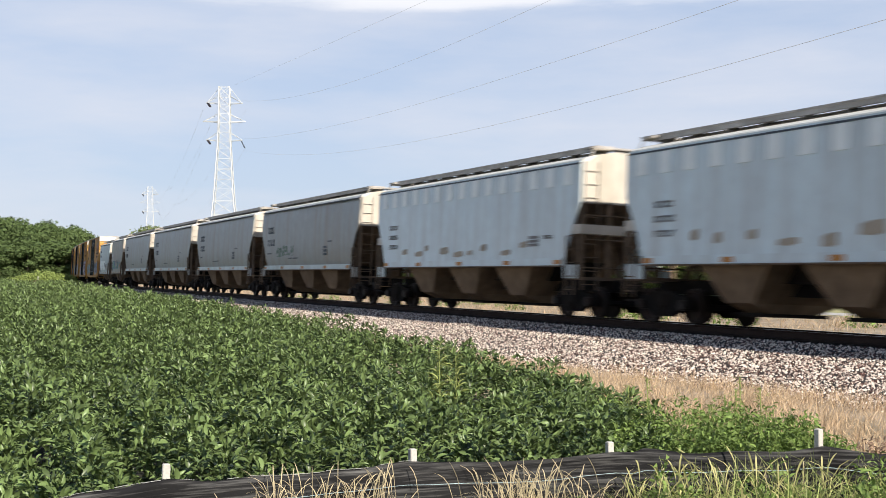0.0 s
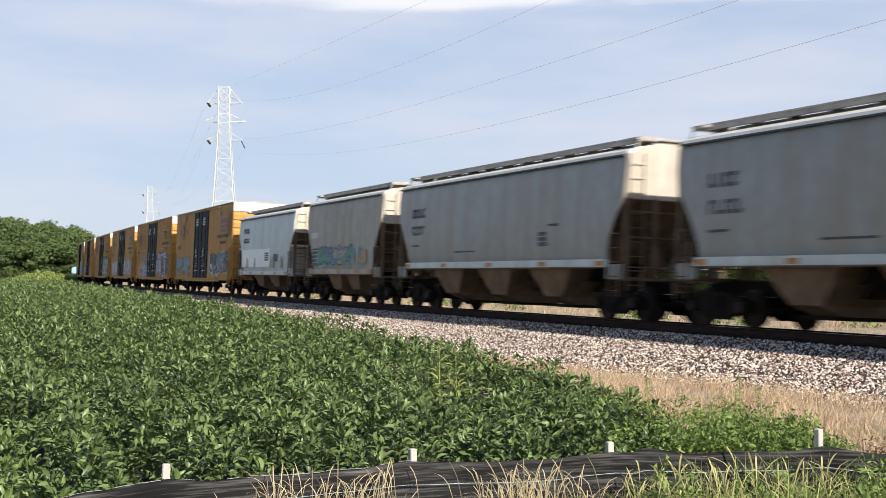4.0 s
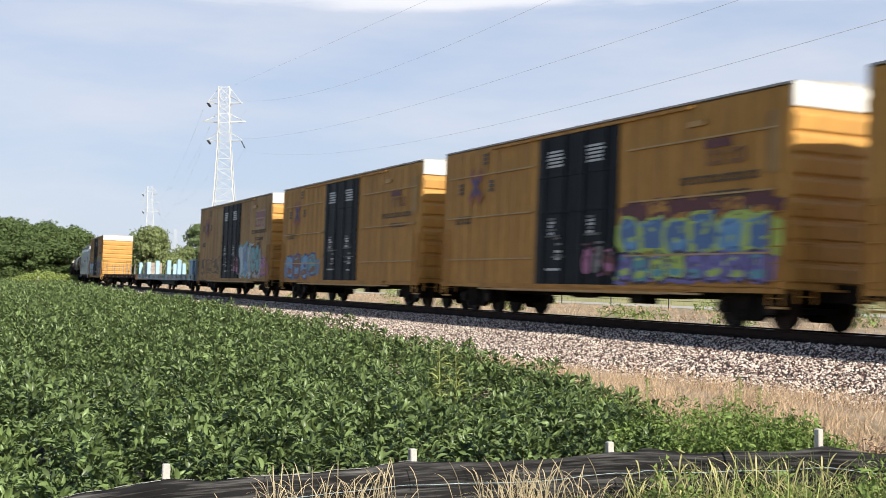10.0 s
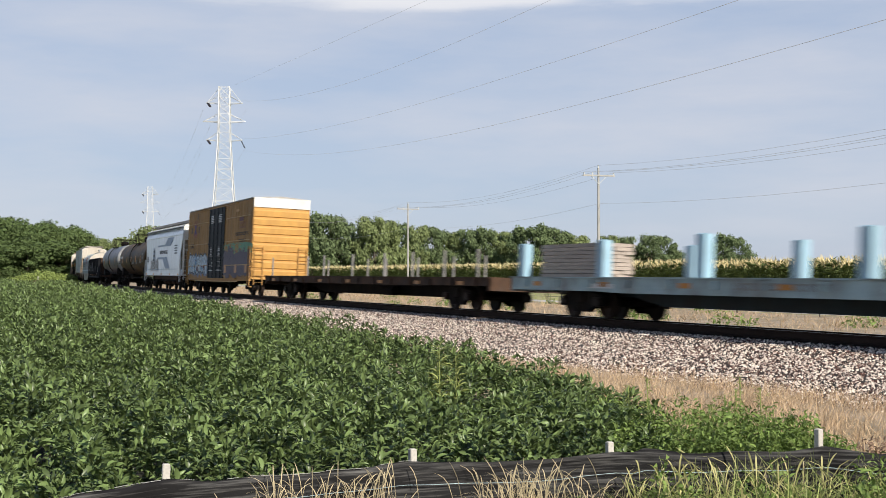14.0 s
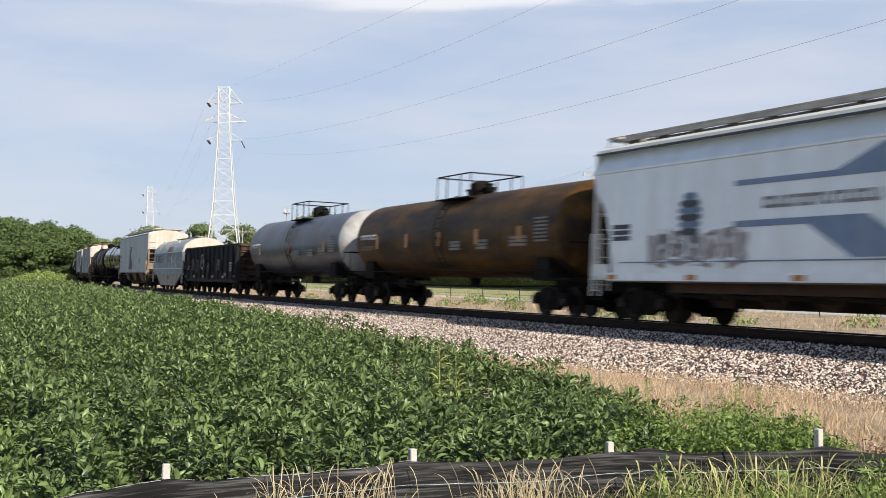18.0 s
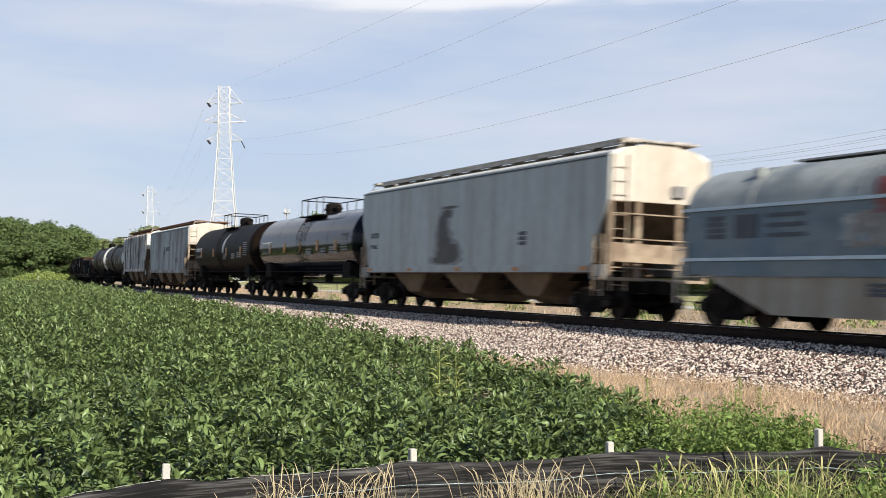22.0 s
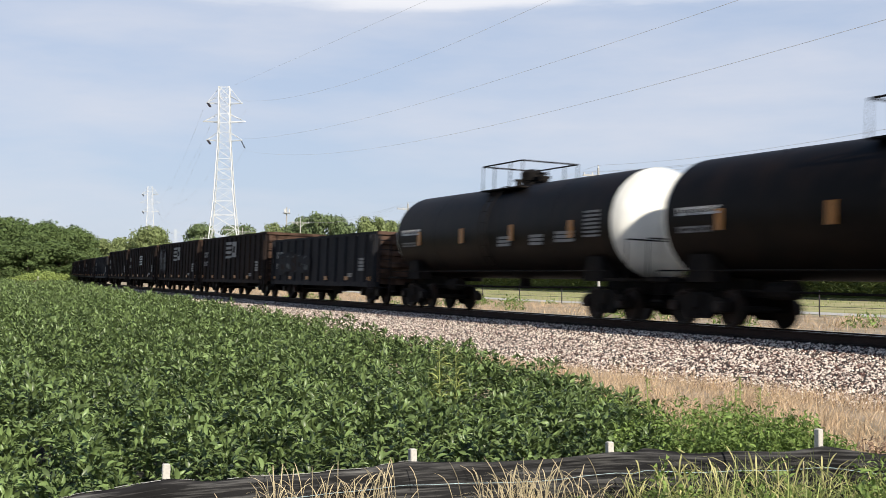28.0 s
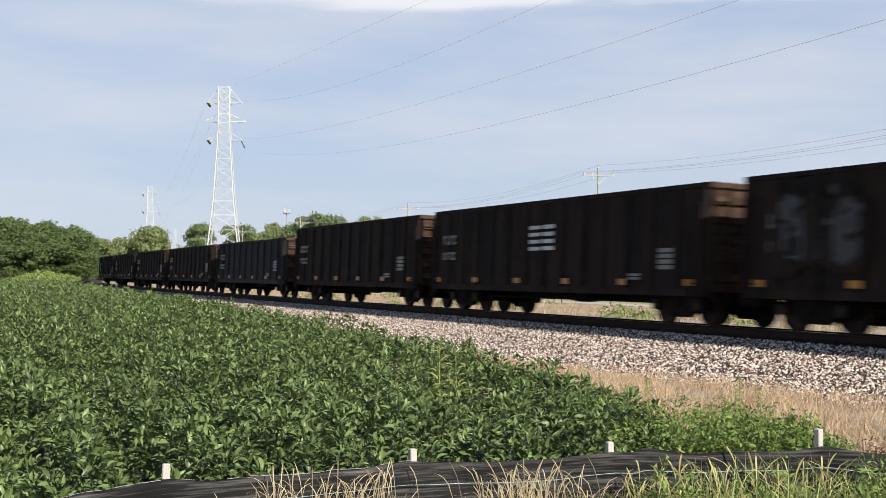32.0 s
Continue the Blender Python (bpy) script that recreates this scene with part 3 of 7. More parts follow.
def soy_edge(y):
    """How far to the right the crop reaches at depth y."""
    return np.interp(y, [0, 9.5, 10, 11.3, 12.3, 13.6, 16.1, 18.4, 21.4, 24.4, 28.6, 40, 54, 80, 120, 170, 215, 240],
                     [1.5, 1.68, 1.76, 1.95, 2.1, 2.05, 1.7, 1.1, 0.25, -0.85, -2.65, -6.2, -11.0, -19.5, -34.0, -51.0, -67.0, -77.0])


def canopy(x, y):
    """Height of the crop's top: rows, clumps and two hollows."""
    row = np.cos((x * 0.93 + y * 0.36) * 2 * math.pi / 0.76)
    lump = np.sin(x * 2.3 + 1.3 * np.sin(y * 1.1)) * np.cos(y * 1.9 + np.sin(x * 1.7))
    z = 0.715 + 0.12 * row + 0.085 * lump + 0.03 * np.sin(x * 0.7 + y * 0.31)
    for hx, hy in ((-0.7, 18.6), (0.3, 14.0)):
        z -= 0.5 * np.exp(-((x - hx) / 0.46) ** 4 - ((y - hy) / 1.3) ** 4)
    return z * np.where(y < 24, np.interp(soy_edge(y) - x, [-0.1, 0.25, 0.8], [0.66, 0.82, 1.0]), 1.0)


def soy(name, y0, y1, spacing, per, size, seed, folds):
    """Plants on an uneven grid; leaflets stand out from each plant's axis, the upper ones upright."""
    rng = np.random.default_rng(seed)
    gx, gy = np.meshgrid(np.arange(-0.38 * y1 - 2, 4, spacing), np.arange(y0, y1, spacing))
    x, y = gx.ravel(), gy.ravel()
    x = x + rng.normal(0, spacing * 0.28, len(x))
    y = y + rng.normal(0, spacing * 0.28, len(y))
    keep = (x > -0.37 * y - 1.5) & (x < soy_edge(y) + rng.normal(0, 0.12, len(x))) & (y > np.interp(x, FX, FY) + 0.32)
    x, y = x[keep], y[keep]
    top = canopy(x, y) * rng.uniform(0.74, 1.12, len(x))
    px, py, pt = np.repeat(x, per), np.repeat(y, per), np.repeat(top, per)
    n = len(px)
    h = rng.random(n) ** 0.65
    az = rng.uniform(0, 6.283, n)
    r = spacing * (0.68 - 0.56 * h) * np.sqrt(rng.random(n)) + 0.01
    z = pt * (0.5 + 0.5 * h) - 0.5 * size * (1 - h)
    yaw = az - math.pi / 2 + rng.normal(0, 0.6, n)
    xyz = np.stack([px + r * np.cos(az), py + r * np.sin(az), z], -1)
    pit = rng.normal(-0.35 + 1.2 * h, 0.5, n)
    return leaves(name, xyz, size * rng.uniform(0.6, 1.3, n), rng, pit, M_SOY, "dense green soybean crop with broad pointed leaves", "soybeans", folds, 0.42, yaw)


soy("soybean_plants", 5.5, 15, 0.25, 78, 0.08, 21, True)
soy("soybean_plants", 15, 28, 0.27, 52, 0.092, 22, False)
soy("soybean_plants", 28, 64, 0.30, 40, 0.118, 23, False)
soy("soybean_plants", 64, 245, 0.68, 19, 0.235, 24, False)
# sheet of darkened soil that paints the shade beneath the plants
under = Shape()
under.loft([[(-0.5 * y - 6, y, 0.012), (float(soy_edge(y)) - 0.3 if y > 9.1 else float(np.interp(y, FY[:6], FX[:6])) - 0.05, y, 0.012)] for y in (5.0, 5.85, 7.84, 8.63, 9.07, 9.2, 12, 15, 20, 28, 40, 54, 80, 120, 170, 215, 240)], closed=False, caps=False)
tagged(part("field_soil", under, M_SOIL_SHADE), "earth under the soybean crop, coloured dark for the leaves' shade", "soil", kind="structure")


def blades(name, xy, height, rng, width, lean, material, label, category, z0=0.0, seg=3, droop=0.5):
    """Thin bent blades of grass."""
    n = len(xy)
    yaw = rng.uniform(0, 6.283, n)
    ln = np.abs(rng.normal(lean, lean * 0.6, n))
    t = np.linspace(0, 1, seg + 1)
    out = ln[:, None] * height[:, None] * (0.4 * t + droop * t ** 2.2)[None]
    up = height[:, None] * (t - 0.32 * (ln * droop)[:, None] * t ** 2.5)
    wid = width * np.array([1.0] * seg + [0.15])[None] * (height / height.mean())[:, None] ** 0.3
    cx, sx = np.cos(yaw)[:, None], np.sin(yaw)[:, None]
    side = rng.uniform(0, 6.283, n)
    px, py = np.cos(side)[:, None] * wid / 2, np.sin(side)[:, None] * wid / 2
    cx0, cy0 = xy[:, :1] + out * cx, xy[:, 1:] + out * sx
    zz = z0 + up
    v = np.stack([np.stack([cx0 - px, cy0 - py, zz], -1), np.stack([cx0 + px, cy0 + py, zz], -1)], 2)
    q = np.array([[2 * i, 2 * i + 1, 2 * i + 3, 2 * i + 2] for i in range(seg)])
    f = q[None] + (np.arange(n) * (2 * (seg + 1)))[:, None, None]
    ob = new(name, cloud_mesh(name, v.reshape(-1, 3), f.reshape(-1, 4), material))
    return tagged(ob, label, category, kind="stuff")


def on_strip(rng, n, s0, s1, w0, w1, squeeze=1.0):
    s = s0 + (s1 - s0) * rng.random(n) ** squeeze
    x, y, _ = line_np(s, rng.uniform(w0, w1, n))
    return np.stack([x, y], -1)


rng = np.random.default_rng(31)
p = on_strip(rng, 70000, -42, 0, 6.1, 12.2)
patch = np.sin(p[:, 0] * 1.9 + np.sin(p[:, 1] * 1.3)) + rng.normal(0, 0.9, len(p))
p = p[(p[:, 0] > soy_edge(p[:, 1]) - 0.1) & (p[:, 1] > np.interp(p[:, 0], FX, FY) + 0.1) & (patch > -1.2)]
dist = np.abs(p[:, 0] - soy_edge(p[:, 1]))
blades("dry_grass", p, np.clip(0.47 - 0.05 * dist, 0.16, 0.5) * rng.uniform(0.35, 1.15, len(p)) * (0.85 + 0.3 * np.sin(p[:, 0] * 3.1 + 1.7 * np.sin(p[:, 1] * 2.3))) * np.interp(p[:, 1], [13, 22, 32], [0.95, 0.8, 0.35]), rng, 0.006, 0.75, M_DRY, "dry straw-coloured grass between crop and ballast", "grass")
p = on_strip(rng, 9000, -40, -15, 5.7, 6.5)
p = p[rng.random(len(p)) < np.interp(p[:, 0], [2.8, 4.2, 6.5], [0.0, 0.6, 1.0])]
blades("dry_grass", p, rng.uniform(0.1, 0.34, len(p)), rng, 0.0045, 0.7, M_DRY, "dry straw-coloured grass at the foot of the ballast", "grass")
p = on_strip(rng, 15000, 0, 120, 6.0, 9.5, 1.4)
p = p[p[:, 0] > soy_edge(p[:, 1]) - 0.2]
blades("dry_grass", p, rng.uniform(0.05, 0.16, len(p)), rng, 0.018, 0.5, M_DRY, "dry straw-coloured grass between crop and ballast", "grass", seg=2)
p = on_strip(rng, 34000, -60, 130, -17.5, -4.2, 1.2)
blades("dry_weeds", p, rng.uniform(0.06, 0.36, len(p)) * (1 + 0.6 * np.sin(p[:, 0] * 0.8) * np.cos(p[:, 1] * 0.5)), rng, 0.02, 1.2, M_DRY, "dry weeds and grass beyond the track", "grass", seg=2)
p = on_strip(rng, 7000, -60, 150, -40, -22.2, 1.2)
blades("verge_grass", p, rng.uniform(0.06, 0.25, len(p)), rng, 0.025, 0.6, M_GRASS, "mown green grass beyond the gravel path", "grass", seg=2)


def weed_clump(centres, count, height, spread, size, seed, material=M_WEED, name="weeds", label="leafy green weeds growing wild"):
    rng = np.random.default_rng(seed)
    xyz = []
    for cx, cy, k in centres:
        n = int(count * k)
        r = spread * k * np.sqrt(rng.random(n))
        a = rng.uniform(0, 6.283, n)
        z = height * k * rng.random(n) ** 0.8 * (1 - 0.6 * (r / (spread * k)) ** 2)
        xyz.append(np.stack([cx + r * np.cos(a), cy + r * np.sin(a), 0.03 + z], -1))
    xyz = np.concatenate(xyz)
    return leaves(name, xyz, size * rng.uniform(0.5, 1.4, len(xyz)), rng, (-0.1, 0.6), material, label, "weeds", True, 0.4)


# leafy weeds at the corner of the crop and beyond the track
weed_clump([(2.35, 10.3, 1.0), (2.75, 9.9, 0.95), (2.0, 10.8, 1.0), (2.5, 9.5, 0.85), (2.1, 9.45, 0.8), (2.85, 9.5, 0.75), (2.9, 10.6, 0.8), (1.5, 11.6, 0.9), (2.45, 11.2, 0.9), (2.2, 9.7, 0.8), (1.4, 10.2, 0.8), (2.6, 9.55, 0.8), (2.0, 10.2, 0.9), (3.1, 10.0, 0.7), (2.7, 10.3, 0.9), (1.75, 10.9, 0.9), (3.0, 9.7, 0.75), (2.3, 9.9, 1.0), (2.55, 10.0, 1.0), (2.75, 9.65, 0.95), (2.05, 9.6, 0.95), (2.4, 9.45, 0.9), (1.85, 9.75, 0.95)], 2300, 0.84, 0.42, 0.047, 41)
weed_clump([(1.5, 8.55, 0.8), (1.62, 8.3, 0.7), (2.75, 8.2, 0.9), (2.95, 8.35, 1.0), (2.6, 7.9, 0.7), (2.1, 8.2, 0.6), (0.9, 8.3, 0.55)], 260, 0.82, 0.2, 0.06, 44)
for k, (wx, wy, wh) in enumerate([(2.35, 10.6, 0.86), (2.72, 10.9, 0.9), (-0.04, 12.0, 1.2), (0.12, 12.1, 1.1), (2.95, 10.2, 0.66), (1.75, 10.9, 0.98), (1.62, 11.1, 0.9), (2.5, 10.7, 1.0), (2.42, 10.5, 0.92), (2.2, 10.4, 0.8)]):
    rngw = np.random.default_rng(50 + k)
    zz = np.linspace(0.3, wh, 80)
    tagged(part("weed_stalk", Shape().tube([(wx, wy, 0), (wx + 0.015, wy, wh * 0.5), (wx, wy, wh)], 0.006, 5), M_GRASS), "pale upright stalk of a tall weed", "weed")
    xyz = np.stack([wx + rngw.normal(0, 0.02, 80), wy + rngw.normal(0, 0.02, 80), zz], -1)
    leaves("tall_weed", xyz, (0.17 if wx < 1 else 0.09) * (1.3 - 0.75 * zz / wh), rngw, (0.6, 0.25), M_GRASS, "tall narrow-leaved green weed standing above the crop", "weed", True, 0.13)
weed_clump([(3.35, 10.9, 0.7), (3.6, 10.7, 0.75), (3.8, 11.1, 0.8), (3.5, 10.4, 0.6)], 900, 0.55, 0.4, 0.05, 43, M_DRY_BROWN, "dead_weeds", "dead brown weeds in the dry grass")
p_list = []
rngw = np.random.default_rng(61)
for i in range(26):
    s, w = rngw.uniform(-28, 45), rngw.uniform(-16.5, -6)
    x, y, _ = line(s, w)
    p_list.append((x, y, rngw.uniform(0.6, 1.3)))
weed_clump(p_list, 130, 0.55, 0.7, 0.16, 62)

# ---------------------------------------------------------------- corn beyond the track
rng = np.random.default_rng(71)
n_corn = 9800
CORN_EDGE = 40.5
s = -50 + 330 * rng.random(n_corn) ** 1.25
w = -(CORN_EDGE + np.floor(rng.random(n_corn) ** 1.5 * 9) * 0.76) + rng.normal(0, 0.05, n_corn)
cx, cy, _ = line_np(s, w)
hgt = rng.normal(2.6, 0.14, n_corn)
k_leaf = 7
lx = np.repeat(np.stack([cx, cy, np.zeros(n_corn)], -1), k_leaf, 0)
lx[:, 2] = np.repeat(hgt, k_leaf) * np.tile(np.linspace(0.2, 0.9, k_leaf), n_corn)
leaves("corn_leaves", lx, rng.uniform(0.5, 0.85, len(lx)), rng, (0.35, 0.35), M_CORN, "tall green corn in rows at the field's edge", "corn", False, 0.14)
p = np.repeat(np.stack([cx, cy], -1), 3, 0)
ob = blades("corn_tassels", p + rng.normal(0, 0.02, p.shape), rng.uniform(0.32, 0.58, len(p)), rng, 0.085, 0.5, M_TASSEL, "ripe yellow tassels on top of the corn", "corn", z0=0.0, seg=2)
co = np.empty(len(ob.data.vertices) * 3, np.float32)
ob.data.vertices.foreach_get("co", co)
co = co.reshape(-1, 3)
co[:, 2] += np.repeat(np.repeat(hgt, 3) - 0.22, 6)
ob.data.vertices.foreach_set("co", co.ravel())
shape = Shape()
shape.loft([[(*line(s, -CORN_EDGE - 6.5)[:2], 0.0), (*line(s, -CORN_EDGE - 6.8)[:2], 2.25), (*line(s, -140)[:2], 2.3)] for s in range(-60, 330, 10)], closed=False, caps=False)
tagged(part("corn_field", shape, M_CORN), "closed mass of standing corn behind the first rows", "corn", kind="stuff")


# ---------------------------------------------------------------- trees
def tree(seed, height, radius, trunk, count, leaf, material, name="tree", label="broad leafy tree with a full uneven green crown", low=0.12):
    rng = np.random.default_rng(seed)
    t = thing(name, label, "tree" if name == "tree" else "bush")
    wood = Shape()
    if trunk:
        wood.cyl((0, 0, 0), (0, 0, height * 0.45), trunk, 8, trunk * 0.6)
    lobes = []
    for i in range(64):
        a, q = rng.uniform(0, 6.283), rng.random()
        hz = height * (low + (0.93 - low) * q)
        out = radius * (0.25 + 0.75 * math.sin(math.pi * (0.18 + 0.72 * q))) * rng.uniform(0.25, 0.95)
        c = np.array([out * math.cos(a), out * math.sin(a), hz - 0.06 * height])
        lobes.append((c, radius * rng.uniform(0.13, 0.36)))
        if trunk and i % 4 == 0:
            wood.cyl((0, 0, height * (0.18 + 0.2 * rng.random())), tuple(c), trunk * 0.35, 5, trunk * 0.08)
    if trunk:
        part("trunk", wood, M_BARK, t, "grey-brown trunk and limbs")
    at, out = [], []
    weight = np.array([r * r for _, r in lobes])
    for (c, r), share in zip(lobes, weight / weight.sum()):
        d = rng.normal(0, 1, (int(count * share), 3))
        d[:, 2] += 0.25
        d /= np.linalg.norm(d, axis=1)[:, None]
        at.append(c + d * r * (0.78 + 0.55 * rng.random((len(d), 1)) ** 3) * np.array([1, 1, 0.82]))
        out.append(d)
    at, out = np.concatenate(at), np.concatenate(out)
    keep = at[:, 2] > 0.1
    at, out = at[keep], out[keep] + rng.normal(0, 0.42, (int(keep.sum()), 3))
    out /= np.linalg.norm(out, axis=1)[:, None]
    one = np.cross(out, rng.normal(0, 1, out.shape))
    one /= np.linalg.norm(one, axis=1)[:, None]
    two = np.cross(out, one)
    half_l = leaf * rng.uniform(0.35, 0.8, (len(at), 1))
    half_w = half_l * rng.uniform(0.45, 0.8, (len(at), 1))
    v = np.stack([at - one * half_l, at + two * half_w - out * half_w * 0.3, at + one * half_l, at - two * half_w - out * half_w * 0.3], 1)
    f = np.arange(len(at) * 4).reshape(-1, 4)
    crown = new("crown", cloud_mesh("crown", v.reshape(-1, 3), f, material))
    crown.parent = t
    return t


TREES = [tree(101, 13.0, 5.6, 0.28, 6500, 0.5, M_LEAF_FAR), tree(102, 12.0, 5.0, 0.25, 6000, 0.5, M_LEAF_PALE),
         tree(103, 14.5, 5.0, 0.3, 6500, 0.5, M_LEAF_FAR), tree(104, 10.0, 4.6, 0.2, 5200, 0.48, M_LEAF_PALE)]
WOOD_TREES = [tree(111, 13.0, 5.6, 0.28, 12000, 0.42, M_LEAF), tree(112, 14.5, 5.0, 0.3, 12000, 0.42, M_LEAF)]
BUSH = tree(105, 2.6, 2.4, 0.0, 3000, 0.24, M_BUSH, "bush", "low yellow-green bush at the field's edge", 0.05)
placed = []


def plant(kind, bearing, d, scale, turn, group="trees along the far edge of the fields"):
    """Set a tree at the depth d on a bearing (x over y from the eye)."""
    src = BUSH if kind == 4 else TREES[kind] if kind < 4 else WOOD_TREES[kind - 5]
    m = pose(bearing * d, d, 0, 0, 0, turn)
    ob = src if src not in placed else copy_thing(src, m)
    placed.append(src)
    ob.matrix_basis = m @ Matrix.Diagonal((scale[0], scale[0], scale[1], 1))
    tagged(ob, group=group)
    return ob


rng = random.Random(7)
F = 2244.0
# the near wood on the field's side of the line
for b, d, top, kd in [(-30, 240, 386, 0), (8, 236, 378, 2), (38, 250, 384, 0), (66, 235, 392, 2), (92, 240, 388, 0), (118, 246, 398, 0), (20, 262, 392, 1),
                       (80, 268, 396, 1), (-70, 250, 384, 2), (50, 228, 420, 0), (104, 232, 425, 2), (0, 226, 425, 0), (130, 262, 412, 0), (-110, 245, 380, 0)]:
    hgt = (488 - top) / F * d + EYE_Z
    base = [13.0, 12.0, 14.5, 10.0][kd]
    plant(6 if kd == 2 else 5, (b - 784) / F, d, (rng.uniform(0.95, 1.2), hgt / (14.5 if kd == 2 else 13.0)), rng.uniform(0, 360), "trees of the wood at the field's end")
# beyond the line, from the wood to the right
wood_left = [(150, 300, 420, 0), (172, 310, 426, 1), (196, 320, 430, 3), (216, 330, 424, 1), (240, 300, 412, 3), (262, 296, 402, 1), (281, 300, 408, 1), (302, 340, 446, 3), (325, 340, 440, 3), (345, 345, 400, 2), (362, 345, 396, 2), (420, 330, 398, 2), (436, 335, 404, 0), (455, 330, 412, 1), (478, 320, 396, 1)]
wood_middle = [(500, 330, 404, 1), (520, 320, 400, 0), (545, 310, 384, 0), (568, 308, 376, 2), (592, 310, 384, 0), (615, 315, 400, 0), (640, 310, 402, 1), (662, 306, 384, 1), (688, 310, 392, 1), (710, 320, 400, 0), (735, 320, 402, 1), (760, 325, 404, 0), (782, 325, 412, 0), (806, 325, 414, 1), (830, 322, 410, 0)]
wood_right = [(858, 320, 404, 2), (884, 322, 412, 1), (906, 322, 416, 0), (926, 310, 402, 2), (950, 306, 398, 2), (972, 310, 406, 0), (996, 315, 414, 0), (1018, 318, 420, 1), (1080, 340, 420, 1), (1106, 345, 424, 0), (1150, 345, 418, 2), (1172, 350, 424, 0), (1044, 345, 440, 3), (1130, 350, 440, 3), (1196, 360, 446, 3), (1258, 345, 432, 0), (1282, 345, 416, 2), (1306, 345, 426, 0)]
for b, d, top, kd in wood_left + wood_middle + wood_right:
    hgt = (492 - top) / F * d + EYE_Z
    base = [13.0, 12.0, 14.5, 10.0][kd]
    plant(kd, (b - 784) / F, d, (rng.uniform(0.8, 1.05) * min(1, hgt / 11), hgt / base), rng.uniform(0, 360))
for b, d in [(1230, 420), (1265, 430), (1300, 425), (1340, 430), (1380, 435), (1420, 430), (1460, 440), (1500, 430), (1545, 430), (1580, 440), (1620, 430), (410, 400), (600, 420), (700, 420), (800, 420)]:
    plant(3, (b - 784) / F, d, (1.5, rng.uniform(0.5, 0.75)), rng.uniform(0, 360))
for b, d, sc in [(60, 165, 0.9), (85, 175, 1.0), (104, 182, 0.9), (45, 170, 0.6), (118, 196, 0.8), (72, 185, 1.1), (95, 170, 0.7), (128, 205, 0.6), (30, 185, 0.7)]:
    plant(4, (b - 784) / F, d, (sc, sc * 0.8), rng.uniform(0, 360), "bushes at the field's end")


# ---------------------------------------------------------------- power line
def lattice_tower(height):
    """A square lattice mast with three pairs of arms and a peak frame."""
    t = thing("transmission_tower", "white-grey lattice steel power-line tower with three pairs of arms", "pylon", "towers of the power line")
    h = height
    half = lambda z: np.interp(z / h, [0, 0.42, 0.74, 1.0], [3.6, 1.9, 1.15, 1.0])
    corners = [(-1, -1), (1, -1), (1, 1), (-1, 1)]
    levels = [0, 0.10, 0.19, 0.27, 0.345, 0.415, 0.475, 0.53, 0.58, 0.63, 0.68, 0.725, 0.77, 0.815, 0.86, 0.905, 0.95, 1.0]
    for i, j in corners:
        leg = Shape().tube([(i * float(half(z * h)), j * float(half(z * h)), z * h) for z in levels], 0.105, 5)
        part("leg", leg, M_STEEL, t)
    for q in range(4):
        (a, b), (c, d) = corners[q], corners[(q + 1) % 4]
        br = Shape()
        for z0, z1 in zip(levels[:-1], levels[1:]):
            r0, r1 = half(z0 * h), half(z1 * h)
            br.cyl((a * r0, b * r0, z0 * h), (c * r1, d * r1, z1 * h), 0.048, 4)
            br.cyl((c * r0, d * r0, z0 * h), (a * r1, b * r1, z1 * h), 0.048, 4)
            br.cyl((a * r1, b * r1, z1 * h), (c * r1, d * r1, z1 * h), 0.048, 4)
        part("bracing", br, M_STEEL, t)
    for lvl, reach in ((0.915, 3.5), (0.82, 4.1), (0.725, 3.5)):
        for sd in (-1, 1):
            arm = Shape()
            z = lvl * h
            r = float(half(z))
            for j in (-1, 1):
                arm.cyl((sd * r, j * r, z), (sd * reach, 0, z + 0.1), 0.07, 5)
                arm.cyl((sd * r, j * r, z + 1.5), (sd * reach, 0, z + 0.1), 0.05, 5)
            part("arm", arm, M_STEEL, t)
            if lvl != 0.82 and sd < 0:
                ins = Shape()
                for k in range(7):
                    ins.cyl((sd * (reach - 0.3 - 0.1 * k), -0.22 * k, z - 0.12 * k), (sd * (reach - 0.35 - 0.1 * k), -0.22 * k - 0.14, z - 0.12 * k - 0.06), 0.22, 8, 0.12)
                part("insulator", ins, M_INSUL, t, "dark insulator string")
            elif lvl < 0.8:
                ins = Shape()
                for k in range(7):
                    ins.cyl((sd * (reach - 0.2 + 0.1 * k), 0.0, z - 0.05 - 0.2 * k), (sd * (reach - 0.16 + 0.1 * k), 0.0, z - 0.17 - 0.2 * k), 0.17, 8, 0.08)
                part("insulator", ins, M_INSUL, t, "dark insulator string")
    for sd in (-1, 1):
        pk = Shape()
        pk.cyl((sd * 0.9, 0, h), (sd * 3.3, 0, 0.92 * h), 0.06, 5)
        part("peak_strut", pk, M_STEEL, t)
    return t


TOWER_AT = [(-42.5, 246.0), (-123.2, 533.0), (-222.0, 1052.0)]
tower = lattice_tower(38.0)
tower.matrix_basis = pose(*TOWER_AT[0], 0, 0, 0, 4)
for tx, ty in TOWER_AT[1:]:
    copy_thing(tower, pose(tx, ty, 0, 0, 0, 10))


def wire(name, pts, r, material, label, group):
    return tagged(part(name, Shape().tube(pts, r, 4), material), label, "wire", group)


